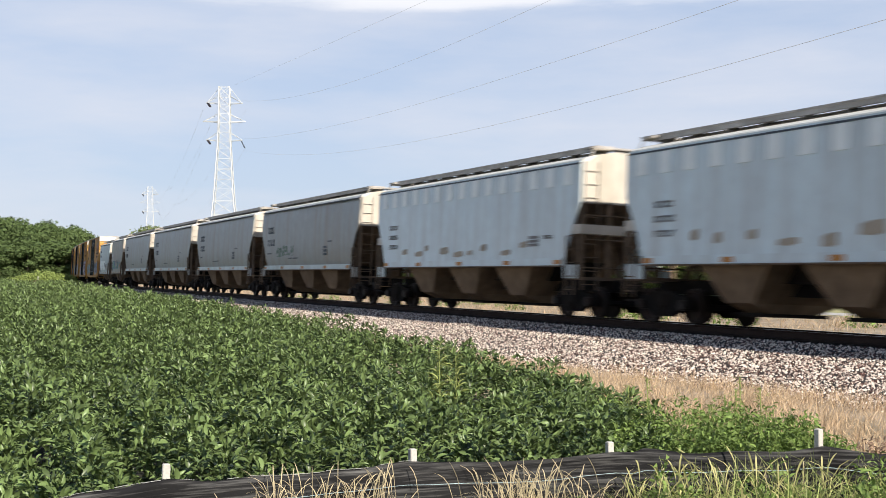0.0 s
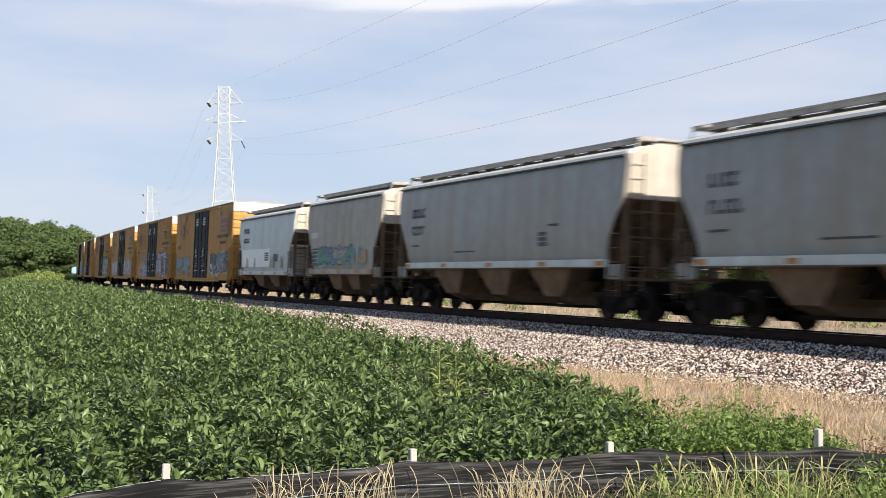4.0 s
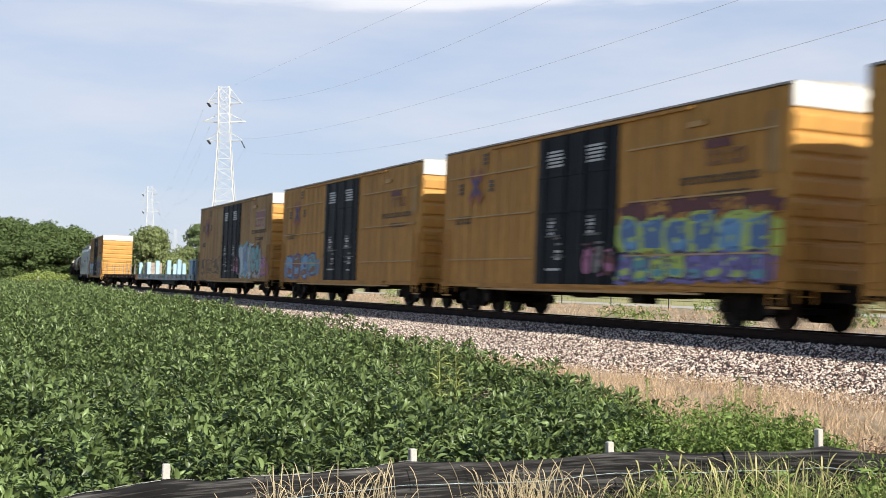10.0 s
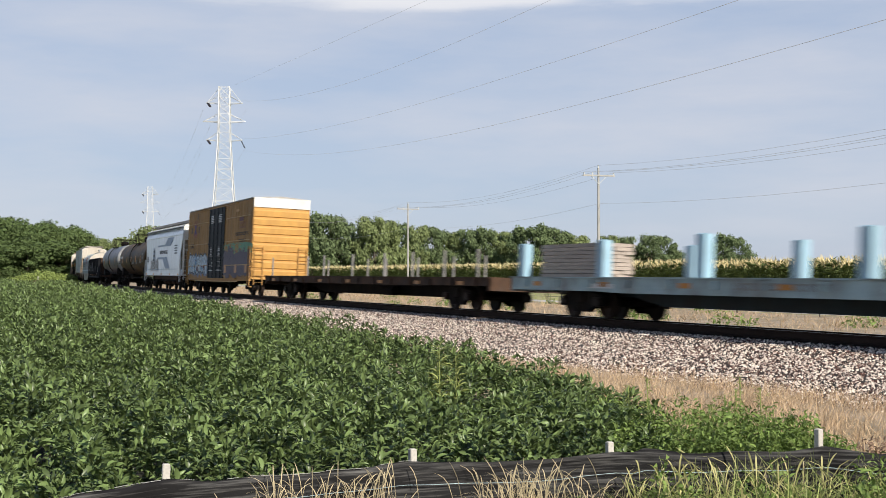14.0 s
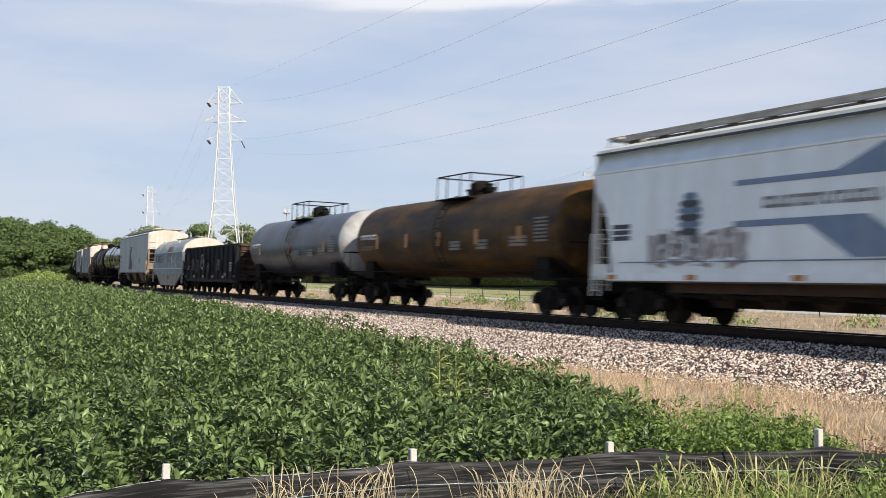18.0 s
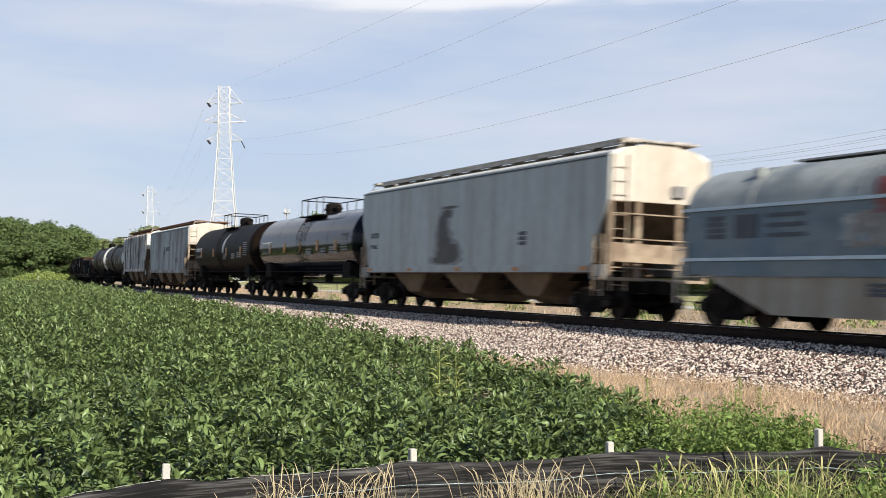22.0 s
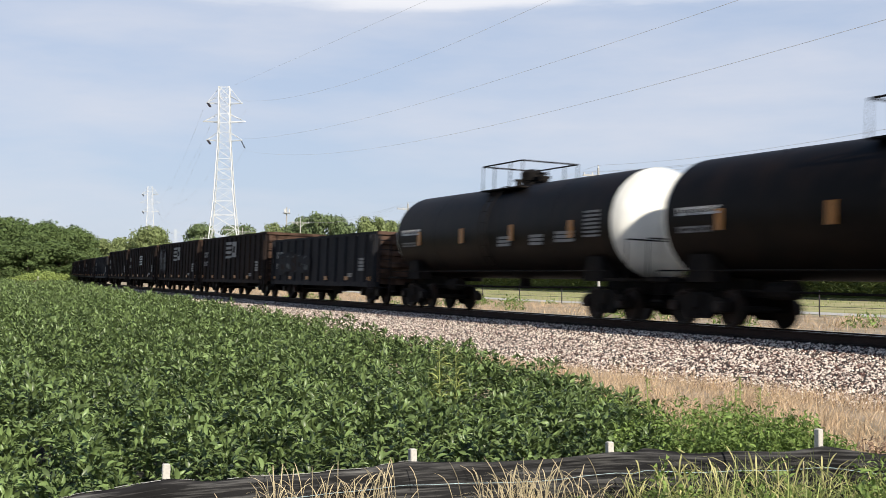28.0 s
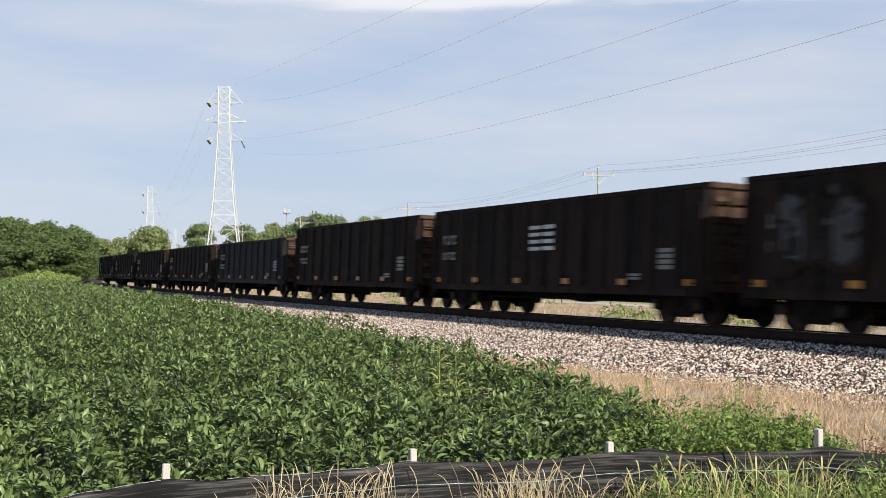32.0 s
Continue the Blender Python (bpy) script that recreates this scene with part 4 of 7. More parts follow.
def sagging(a, mid, c_z, end, n=48):
    """A hanging wire from a towards the ground point end, through height mid[1] at share mid[0] and c_z at the end."""
    q0, zm = mid
    b2 = (zm - a[2] - (c_z - a[2]) * q0) / (q0 * q0 - q0)
    b1 = c_z - a[2] - b2
    return [(a[0] + (end[0] - a[0]) * q, a[1] + (end[1] - a[1]) * q, a[2] + b1 * q + b2 * q * q) for q in [i / n for i in range(n + 1)]]


def spans(bearing_a, ya, bearing_b, yb, att):
    """The conductor from the tower's point att over the eye's right shoulder, through two sight lines."""
    # heading of the line on the ground towards the next tower behind the eye
    ex, ey = 45.0, -40.0
    def meet(bx, by):
        k = (bx - 784) / F
        t_ = (k * att[1] - att[0]) / ((ex - att[0]) - k * (ey - att[1]))
        d = att[1] + (ey - att[1]) * t_
        return t_, EYE_Z + (483 - by) / F * d
    (q1, z1), (q2, z2) = meet(bearing_a, ya), meet(bearing_b, yb)
    m2 = ((z2 - att[2]) / q2 - (z1 - att[2]) / q1) / (q2 - q1)
    m1 = (z1 - att[2]) / q1 - m2 * q1
    return [(att[0] + (ex - att[0]) * q, att[1] + (ey - att[1]) * q, att[2] + m1 * q + m2 * q * q) for q in [i / 60 * 0.97 for i in range(61)]]


tz = lambda y: EYE_Z + (483 - y) / F * 246
CONDUCTORS = [(560, 86, 724, 13, (-40.5, 246, tz(150))), (700, 117, 970, 1, (-39.2, 246, tz(178))),
              (820, 160, 1302, 1, (-39.2, 246, tz(246))), (1000, 191, 1568, 34, (-38.6, 246, tz(266)))]
for ba, ya, bb, yb, att in CONDUCTORS:
    wire("power_wire", spans(ba, ya, bb, yb, att), 0.0125, M_WIRE, "thin aluminium conductor hanging from the tower", "power line wires")
for sd, lvl in ((-1, 0.725), (1, 0.725), (-1, 0.915), (1, 0.915), (1, 1.0)):
    reach = 4.2 if lvl < 1 else 0.5
    z = 38.0 * lvl - (1.2 if lvl < 1 else 0)
    for (ax, ay), (bx, by) in zip(TOWER_AT[:-1], TOWER_AT[1:]):
        wire("power_wire", sagging((ax + sd * reach, ay, z), (0.5, z - 9.0), z, (bx + sd * reach, by)), 0.012, M_WIRE, "thin aluminium conductor hanging from the tower", "power line wires")


# ---------------------------------------------------------------- roadside poles
def utility_pole(height):
    t = thing("utility_pole", "weathered wooden utility pole with a crossarm", "utility pole", "poles along the road")
    part("pole", Shape().cyl((0, 0, -0.2), (0, 0, height), 0.14, 10, 0.09), M_POLE, t, smooth=40)
    part("crossarm", Shape().box(-1.5, 1.5, -0.16, -0.05, height - 0.75, height - 0.62), M_POLE, t)
    for sd in (-1, 1):
        part("brace", Shape().cyl((0, -0.12, height - 1.45), (sd * 0.75, -0.11, height - 0.7), 0.025, 5), M_STEEL, t)
    for x in (-1.4, -0.6, 1.4):
        part("insulator", Shape().cyl((x, -0.1, height - 0.62), (x, -0.1, height - 0.42), 0.05, 6), M_MARK_WHITE, t, "pale porcelain insulator")
    part("pin", Shape().cyl((0, 0, height), (0, 0, height + 0.22), 0.05, 6), M_MARK_WHITE, t, "pale porcelain insulator")
    return t


POLES = [(34.0, 50.0), (13.5, 110.0), (-4.65, 168.0), (-24.2, 215.0), (-41.5, 262.0), (-58.0, 310.0)]
POLE_TURN = 18
up = utility_pole(11.0)
up.matrix_basis = pose(*POLES[1], 0, 0, 0, POLE_TURN)
for px_, py_ in POLES[:1] + POLES[2:]:
    copy_thing(up, pose(px_, py_, 0, 0, 0, POLE_TURN))
ct, st = math.cos(radians(POLE_TURN)), math.sin(radians(POLE_TURN))
for off, z in ((-1.4, 10.6), (-0.6, 10.6), (1.4, 10.6), (0.0, 11.22), (0.12, 7.9)):
    pts = []
    for (ax, ay), (bx, by) in zip(POLES[:-1], POLES[1:]):
        sag = 1.0 if z > 9 else 0.8
        pts += [(ax + off * ct + (bx - ax) * q, ay + off * st + (by - ay) * q, z - sag * 4 * q * (1 - q)) for q in [i / 10 for i in range(10)]]
    wire("roadside_wire", pts, 0.0095, M_WIRE_DARK, "thin dark wire strung between the utility poles", "roadside wires")

mast = thing("radio_mast", "slender grey radio mast with antenna panels at its top", "mast")
mx, my = (507 - 784) / F * 420, 420
part("mast_pole", Shape().cyl((0, 0, 0), (0, 0, 23.5), 0.34, 8, 0.22), M_POLE, mast)
for k in range(3):
    a = radians(120 * k + 20)
    part("antenna", Shape().box(-0.14 + math.cos(a) * 0.9, 0.14 + math.cos(a) * 0.9, -0.12 + math.sin(a) * 0.9, 0.12 + math.sin(a) * 0.9, 21.3, 23.1), M_MARK_WHITE, mast, "white antenna panel")
part("platform", Shape().cyl((0, 0, 21.5), (0, 0, 21.8), 1.2, 10), M_POLE, mast)
mast.matrix_basis = pose(mx, my, 0)

# low post-and-wire fence beyond the track
wire_fence = thing("wire_fence", "low fence of thin dark posts and wires beyond the track", "fence")
post_data = Shape().cyl((0, 0, -0.1), (0, 0, 1.12), 0.03, 6).data("post", M_INSUL)
for i in range(26):
    x, y, a = line(-40 + 5.9 * i, -18)
    ob = part("post", post_data, M_INSUL, wire_fence)
    ob.matrix_local = pose(x, y, 0)
for z in (0.45, 0.75, 1.02):
    part("fence_wire", Shape().tube([(*line(-40 + 5.9 * i, -17.93)[:2], z) for i in range(26)], 0.011, 4), M_INSUL, wire_fence)

# small tan marker post and rag at the end of the field
marker = thing("marker_stake", "small tan marker stake with a pale rag by the bushes", "stake")
sx, sy = (66 - 784) / F * 150, 150.0
part("stake", Shape().cyl((0, 0, 0), (0.12, 0, 1.5), 0.05, 6), M_STAKE, marker)
rag = Shape()
rag.loft([[(-0.9, 0, 0.62), (-0.5, 0.3, 0.7), (0.4, 0.2, 0.66), (0.9, 0, 0.6)], [(-0.3, 0, 0.98), (-0.1, 0.1, 1.05), (0.2, 0.1, 1.0), (0.4, 0, 0.9)]], closed=False, caps=False)
part("rag", rag, M_DRY_SOIL, marker, "pale tan rag")
marker.matrix_basis = pose(sx, sy, 0)

# ---------------------------------------------------------------- silt fence at the field's near edge
silt = thing("silt_fence", "sagging black fabric silt fence on short wooden stakes", "fence")


def along_fence(x):
    return float(np.interp(x, FX, FY))


cloth, seam, cord = Shape(), [], []
rows = []
for i in range(161):
    x = -5.2 + 10.6 * i / 160
    y = along_fence(x)
    sag = 0.035 * abs(math.sin(math.pi * (x + 1.73) / 1.47))
    wob = noise.noise((x * 2.0, 0.3, 0.1))
    top = 0.615 - sag + 0.02 * noise.noise((x * 3.1, 7.0, 0)) + (0.03 if x > 1.4 else 0)
    col = []
    for j in range(17):
        z = -0.02 + (top + 0.02) * j / 16
        billow = 0.05 * math.sin(math.pi * j / 16) * wob + 0.02 * noise.noise((x * 0.8, z * 15.0, 3.0)) + 0.006 * noise.noise((x * 5.0, z * 30.0, 9.0)) - 0.02 * (1 - j / 16)
        col.append((x, y - 0.03 + billow, z))
    rows.append(col)
    seam.append((x, y - 0.033, top + 0.003))
    cord.append((x, y - 0.075 + 0.05 * math.sin(math.pi * 0.62) * wob, top * 0.62 + 0.085 + 0.03 * noise.noise((x * 0.7, 2.0, 0)) + 0.02 * (x - 0.5) / 3))
cloth.loft(rows, closed=False, caps=False)
fab = part("fabric", cloth, M_FABRIC, silt, "rippled black woven fabric", smooth=60)
mod = fab.modifiers.new("thick", "SOLIDIFY")
mod.thickness = 0.004
frayed = Shape()
fray = random.Random(5)
for a, b in zip(seam[:-1], seam[1:]):
    if -3.4 < a[0] < -0.2 and fray.random() < 0.6:
        up = fray.uniform(-0.004, 0.004)
        frayed.cyl((a[0], a[1] - 0.003, a[2] + up), (b[0] + fray.uniform(0, 0.03), b[1] - 0.003, b[2] + up + fray.uniform(-0.003, 0.003)), fray.uniform(0.0008, 0.0022), 4)
tagged(part("seam", frayed, M_SEAM, silt, "frayed whitish top seam"), kind="stuff")
part("cord", Shape().tube(cord, 0.0018, 4), M_CORD, silt, "pale blue cord sewn along the fabric")
for x, top in ((-1.73, 0.70), (-0.204, 0.685), (1.21, 0.676), (2.68, 0.77), (-3.4, 0.7), (4.3, 0.72)):
    st_ = Shape()
    r = 0.024
    ring = lambda z, q: [(sx_ * q, sy_ * q, z) for sx_, sy_ in ((-1, -0.8), (-0.8, -1), (0.8, -1), (1, -0.8), (1, 0.8), (0.8, 1), (-0.8, 1), (-1, 0.8))]
    st_.loft([ring(-0.1, r), ring(top - 0.006, r), ring(top, r * 0.8)])
    ob = part("stake", st_, M_STAKE, silt, "square weathered wooden stake")
    ob.matrix_local = pose(x, along_fence(x) + 0.03, 0, random.uniform(-2, 2), random.uniform(-2, 2), random.uniform(18, 34))

# grass and weeds on the near side of the fence
rng = np.random.default_rng(81)


def near_patch(n, x0, x1, back, lump=None):
    x = rng.uniform(x0, x1, n)
    if lump is not None:
        c = rng.choice(np.array(lump), n)
        x = c + rng.normal(0, 0.085, n)
    y = np.interp(x, FX, FY) - rng.uniform(0.12, back, n)
    return np.stack([x, y], -1)


def stalks(xy, height, lean, material, label, head=1.0):
    """Ripe grass: straight stems whose seed heads bow over at the top."""
    n = len(xy)
    t = np.array([0, 0.35, 0.6, 0.76, 0.86, 0.94, 1.0])
    wid = np.array([0.0026, 0.0026, 0.0026, 0.0042 * head, 0.006 * head, 0.0055 * head, 0.0015])
    yaw, ln, hook = rng.uniform(0, 6.283, n), np.abs(rng.normal(0, lean, n)), rng.uniform(0.15, 0.85, n)
    out = height[:, None] * (ln[:, None] * t + hook[:, None] * np.clip(t - 0.6, 0, 1)[None] ** 1.7 * 1.6)
    up = height[:, None] * (t - hook[:, None] * 1.3 * np.clip(t - 0.7, 0, 1)[None] ** 1.8 * 2.0)
    side = rng.uniform(-0.6, 0.6, n)
    px, py = np.cos(side)[:, None] * wid / 2, np.sin(side)[:, None] * wid / 2
    x, y = xy[:, :1] + out * np.cos(yaw)[:, None], xy[:, 1:] + out * 0.5 * np.sin(yaw)[:, None]
    v = np.stack([np.stack([x - px, y - py, up], -1), np.stack([x + px, y + py, up], -1)], 2)
    k = len(t)
    q = np.array([[2 * i, 2 * i + 1, 2 * i + 3, 2 * i + 2] for i in range(k - 1)])
    f = q[None] + (np.arange(n) * 2 * k)[:, None, None]
    return tagged(new("ripe_grass", cloud_mesh("ripe_grass", v.reshape(-1, 3), f.reshape(-1, 4), material)), label, "grass", kind="stuff")


RIPE = "ripe straw-coloured grass stalks before the silt fence"
TUFTS = [-1.02, -0.92, -0.72, -0.62, -0.5, -0.38, 0.36, 0.44, 0.5, 0.58, 0.66, 0.74, 0.98]
p = near_patch(310, 0, 0, 0.45, TUFTS)
stalks(p, rng.uniform(0.36, 0.68, len(p)) * np.where(p[:, 0] > 0.1, 1.02, 1.12), 0.16, M_DRY_TALL, RIPE)
p = near_patch(60, -1.4, 3.4, 0.5)
stalks(p, rng.uniform(0.35, 0.72, len(p)), 0.3, M_DRY_TALL, RIPE)
p = near_patch(170, 1.2, 3.5, 0.7)
stalks(p, rng.uniform(0.4, 0.74, len(p)), 0.3, M_GRASS_PALE, "yellow-green grass with ripening seed heads before the silt fence", 2.0)
p = near_patch(1500, 1.15, 3.6, 1.1)
blades("green_grass", p, rng.uniform(0.3, 0.75, len(p)) * np.interp(p[:, 0], [1.1, 1.8, 3.2], [0.7, 0.95, 1.1]), rng, 0.006, 0.9, M_GRASS, "tangled green grass before the silt fence", "grass", seg=4, droop=0.7)
p = near_patch(900, -1.2, 1.4, 1.3)
blades("green_grass", p, rng.uniform(0.1, 0.4, len(p)), rng, 0.008, 0.5, M_GRASS, "tangled green grass before the silt fence", "grass", seg=4, droop=0.7)
weed_clump([(2.75, 8.45, 0.8), (3.1, 8.5, 1.0), (2.45, 8.5, 0.7), (2.05, 8.5, 0.75), (1.7, 8.5, 0.6), (3.3, 8.7, 1.0), (3.0, 8.2, 0.8), (1.45, 8.75, 0.6), (2.3, 8.75, 0.9)], 300, 0.72, 0.3, 0.055, 83, name="fence_weeds", label="leafy green weeds leaning on the silt fence")


# ---------------------------------------------------------------- rolling stock: shared running gear
CARS = []


def lathe(profile, n, y_sign=1):
    """Rings round the y axis from (radius, y)."""
    return Shape().loft([[(r * math.cos(2 * math.pi * i / n), y * y_sign, r * math.sin(2 * math.pi * i / n)) for i in range(n)] for r, y in profile])


WHEEL = [lathe([(0.05, -0.1), (0.13, -0.09), (0.14, -0.03), (0.33, -0.02), (0.36, -0.065), (0.42, -0.065), (0.42, 0.055), (0.455, 0.06), (0.455, 0.075), (0.35, 0.07), (0.12, 0.06)], 20, k).data("wheel", M_WHEEL, 40) for k in (1, -1)]
AXLE = Shape().cyl((0, -1.02, 0), (0, 1.02, 0), 0.075, 8).data("axle", M_UNDER)
FRAME_OUT = [(-1.12, 0.34), (-1.12, 0.56), (-0.95, 0.66), (-0.66, 0.66), (-0.38, 0.78), (0.38, 0.78), (0.66, 0.66), (0.95, 0.66), (1.12, 0.56), (1.12, 0.34), (0.72, 0.34), (0.42, 0.17), (-0.42, 0.17), (-0.72, 0.34)]
SIDE_FRAME = Shape().prism(FRAME_OUT, -0.08, 0.08).data("side_frame", M_UNDER)
JOURNAL = Shape().cyl((0, -0.1, 0), (0, 0.1, 0), 0.13, 10).data("journal_box", M_WHEEL)
BOLSTER = Shape().box(-0.2, 0.2, -1.15, 1.15, 0.42, 0.70).data("truck", M_UNDER)
sp = Shape()
for k in (-0.16, 0.0, 0.16):
    sp.cyl((k, 0, 0.22), (k, 0, 0.46), 0.06, 8)
SPRING = sp.data("spring", M_UNDER)
COUPLER = Shape().box(-0.55, 0.12, -0.11, 0.11, 0.72, 0.96).box(0.1, 0.34, -0.17, 0.14, 0.70, 0.99).data("coupler", M_UNDER)


def running_gear(car, length, tc, over=0.34):
    """Two trucks at +-tc, couplers and air hoses at both ends."""
    for x in (tc, -tc):
        t = part("truck", BOLSTER, M_UNDER, car, "sooty cast-steel truck")
        t.matrix_local = pose(x, 0, 0)
        for k, y in ((0, -1), (1, 1)):
            part("side_frame", SIDE_FRAME, M_UNDER, t).matrix_local = pose(0, y * 1.0, 0)
            part("spring", SPRING, M_UNDER, t).matrix_local = pose(0, y * 1.06, 0)
            for wx in (-0.89, 0.89):
                part("wheel", WHEEL[0 if y < 0 else 1], M_WHEEL, t).matrix_local = pose(wx, y * 0.77, 0.42)
                part("journal_box", JOURNAL, M_WHEEL, t).matrix_local = pose(wx, y * 1.08, 0.45)
        for wx in (-0.89, 0.89):
            part("axle", AXLE, M_UNDER, t).matrix_local = pose(wx, 0, 0.42)
    for k in (1, -1):
        c = part("coupler", COUPLER, M_UNDER, car)
        c.matrix_local = pose(k * (length / 2 + over - 0.1), 0, 0, 0, 0, 0 if k > 0 else 180)
        hose = Shape().tube([(k * (length / 2 + 0.05), 0.35, 0.8), (k * (length / 2 + 0.22), 0.4, 0.5), (k * (length / 2 + 0.42), 0.38, 0.33)], 0.022, 5)
        part("air_hose", hose, M_UNDER, car)


def ladder(car, x, y, z0, z1, material, width=0.42, axis="x", step=0.36):
    """Rails and rungs; axis is the way its width runs."""
    sh = Shape()
    dx, dy = (width / 2, 0) if axis == "x" else (0, width / 2)
    for k in (-1, 1):
        sh.box(x + k * dx - 0.02, x + k * dx + 0.02, y + k * dy - 0.02, y + k * dy + 0.02, z0, z1)
    z = z0 + 0.15
    while z < z1:
        sh.cyl((x - dx, y - dy, z), (x + dx, y + dy, z), 0.014, 5)
        z += step
    return part("ladder", sh, material, car)


def mark(car, x0, x1, z0, z1, material, y, name="lettering", lines=1, gap=0.35, label=""):
    """Painted blocks on a side: rows of short bars."""
    sh = Shape()
    h = (z1 - z0) / (lines + (lines - 1) * gap)
    for i in range(lines):
        za = z0 + i * h * (1 + gap)
        sh.box(x0, x1, y - 0.004, y + 0.004, za, za + h)
    return tagged(part(name, sh, material, car, label), kind="stuff" if lines > 1 else "")


def words(car, x0, x1, z0, z1, material, y, rng_, name="lettering"):
    """A row of letter-sized blocks that stand for writing."""
    sh = Shape()
    x, h = x0, z1 - z0
    while x < x1:
        wd = h * rng_.uniform(0.45, 0.75)
        sh.box(x, min(x + wd * 0.35, x1), y - 0.004, y + 0.004, z0, z1)
        if rng_.random() < 0.8:
            sh.box(x + wd * 0.35, min(x + wd, x1 + wd), y - 0.004, y + 0.004, z1 - h * 0.28, z1)
        if rng_.random() < 0.7:
            sh.box(x + wd * 0.35, min(x + wd, x1 + wd), y - 0.004, y + 0.004, z0, z0 + h * 0.28)
        x += wd * 1.35
    return tagged(part(name, sh, material, car), kind="stuff")


def graffiti(car, x0, x1, z0, z1, palette, y, seed, count=6):
    """Overlapping sprayed shapes that cannot be read: patches of ground colour, fat edged strokes and dabs."""
    r = random.Random(seed)
    span, high = x1 - x0, z1 - z0

    def blob(cx, cz, rx, rz, n=14, rough=0.25, turn=0.0):
        pts = []
        for i in range(n):
            a = 2 * math.pi * i / n
            k = 1 + r.uniform(-rough, rough)
            px, pz = rx * k * math.copysign(abs(math.cos(a)) ** 0.6, math.cos(a)), rz * k * math.copysign(abs(math.sin(a)) ** 0.6, math.sin(a))
            pts.append((cx + px * math.cos(turn) - pz * math.sin(turn), cz + px * math.sin(turn) + pz * math.cos(turn)))
        return pts
    coats = {}

    def spray(pts, m, d, t=0.001, small=False):
        if small:
            coats.setdefault(m.name, (Shape(), m))[0].prism(pts, d - t, d + t)
        else:
            part("graffiti", Shape().prism(pts, d - t, d + t), m, car)

    def stroke(ax, az, bx, bz, half_w, m, d, small=False):
        ln = math.hypot(bx - ax, bz - az) or 1
        ux, uz = (bx - ax) / ln * half_w, (bz - az) / ln * half_w
        spray([(ax - ux - uz, az - uz + ux), (bx + ux - uz * 0.8, bz + uz + ux * 0.8), (bx + ux * 0.7 + uz, bz + uz * 0.7 - ux), (ax - ux * 0.8 + uz, az - uz * 0.8 - ux)], m, d, 0.001, small)
    ground, fill, edge = palette[0], palette[1 % len(palette)], palette[-1]
    accents = palette[2:-1] or [palette[0]]
    # a cloud of ground colour, then fat leaning letters with outline, lower tint, counter and shine
    for i in range(count + 1):
        spray(blob(x0 + span * (i + 0.3) / (count + 0.6), z0 + high * r.uniform(0.36, 0.52), span / count * r.uniform(0.5, 0.8), high * r.uniform(0.34, 0.46), 18, 0.2), ground, y - 0.0005 * i, 0.0004)
    cell = span / count
    for i in range(count):
        d = y - 0.004 - 0.0030 * (i % 2)
        cx, cz = x0 + cell * (i + 0.5), (z0 + z1) / 2 + high * r.uniform(-0.06, 0.06)
        rx, rz, lean = cell * r.uniform(0.44, 0.58), high * r.uniform(0.4, 0.48), r.uniform(-0.22, 0.22)
        tint = fill if r.random() < 0.6 else accents[r.randrange(len(accents))]
        body = [(1 + r.uniform(-0.17, 0.17)) for _ in range(16)]
        ring = lambda q, dz=0.0: [(cx + lean * rz * math.sin(w) + q * rx * k * math.copysign(abs(math.cos(w)) ** 0.55, math.cos(w)), cz + dz + q * rz * k * math.copysign(abs(math.sin(w)) ** 0.55, math.sin(w))) for w, k in [(2 * math.pi * n / 16, body[n]) for n in range(16)]]
        spray(ring(1.0), edge, d)
        spray(ring(0.84), tint, d - 0.0022)
        low_tint = accents[r.randrange(len(accents))]
        spray(blob(cx - lean * rz * 0.4, cz - rz * 0.42, rx * 0.62, rz * 0.26, 12, 0.2, r.uniform(-0.2, 0.2)), low_tint, d - 0.0044)
        for k in range(r.choice((1, 2))):
            spray(blob(cx + rx * r.uniform(-0.35, 0.35), cz + rz * r.uniform(-0.3, 0.5), rx * r.uniform(0.1, 0.24), rz * r.uniform(0.1, 0.2), 9, 0.3, r.uniform(-0.8, 0.8)), edge, d - 0.0066 - 0.0004 * k, 0.0003, True)
        stroke(cx - rx * 0.5, cz + rz * r.uniform(0.35, 0.6), cx + rx * r.uniform(-0.1, 0.4), cz + rz * 0.66, 0.03, (accents + [fill])[r.randrange(len(accents) + 1)], d - 0.0078, True)
        for k in range(5):
            spray(blob(cx + cell * r.uniform(-0.5, 0.5), z0 + high * r.uniform(0.02, 1.0), cell * r.uniform(0.04, 0.13), high * r.uniform(0.02, 0.07), 7, 0.45, r.uniform(-1.2, 1.2)), (accents + [ground, edge, fill])[r.randrange(len(accents) + 3)], d - 0.0084 - 0.0005 * k, 0.0002, True)
    for shape, m in coats.values():
        tagged(part("overspray", shape, m, car), kind="stuff")


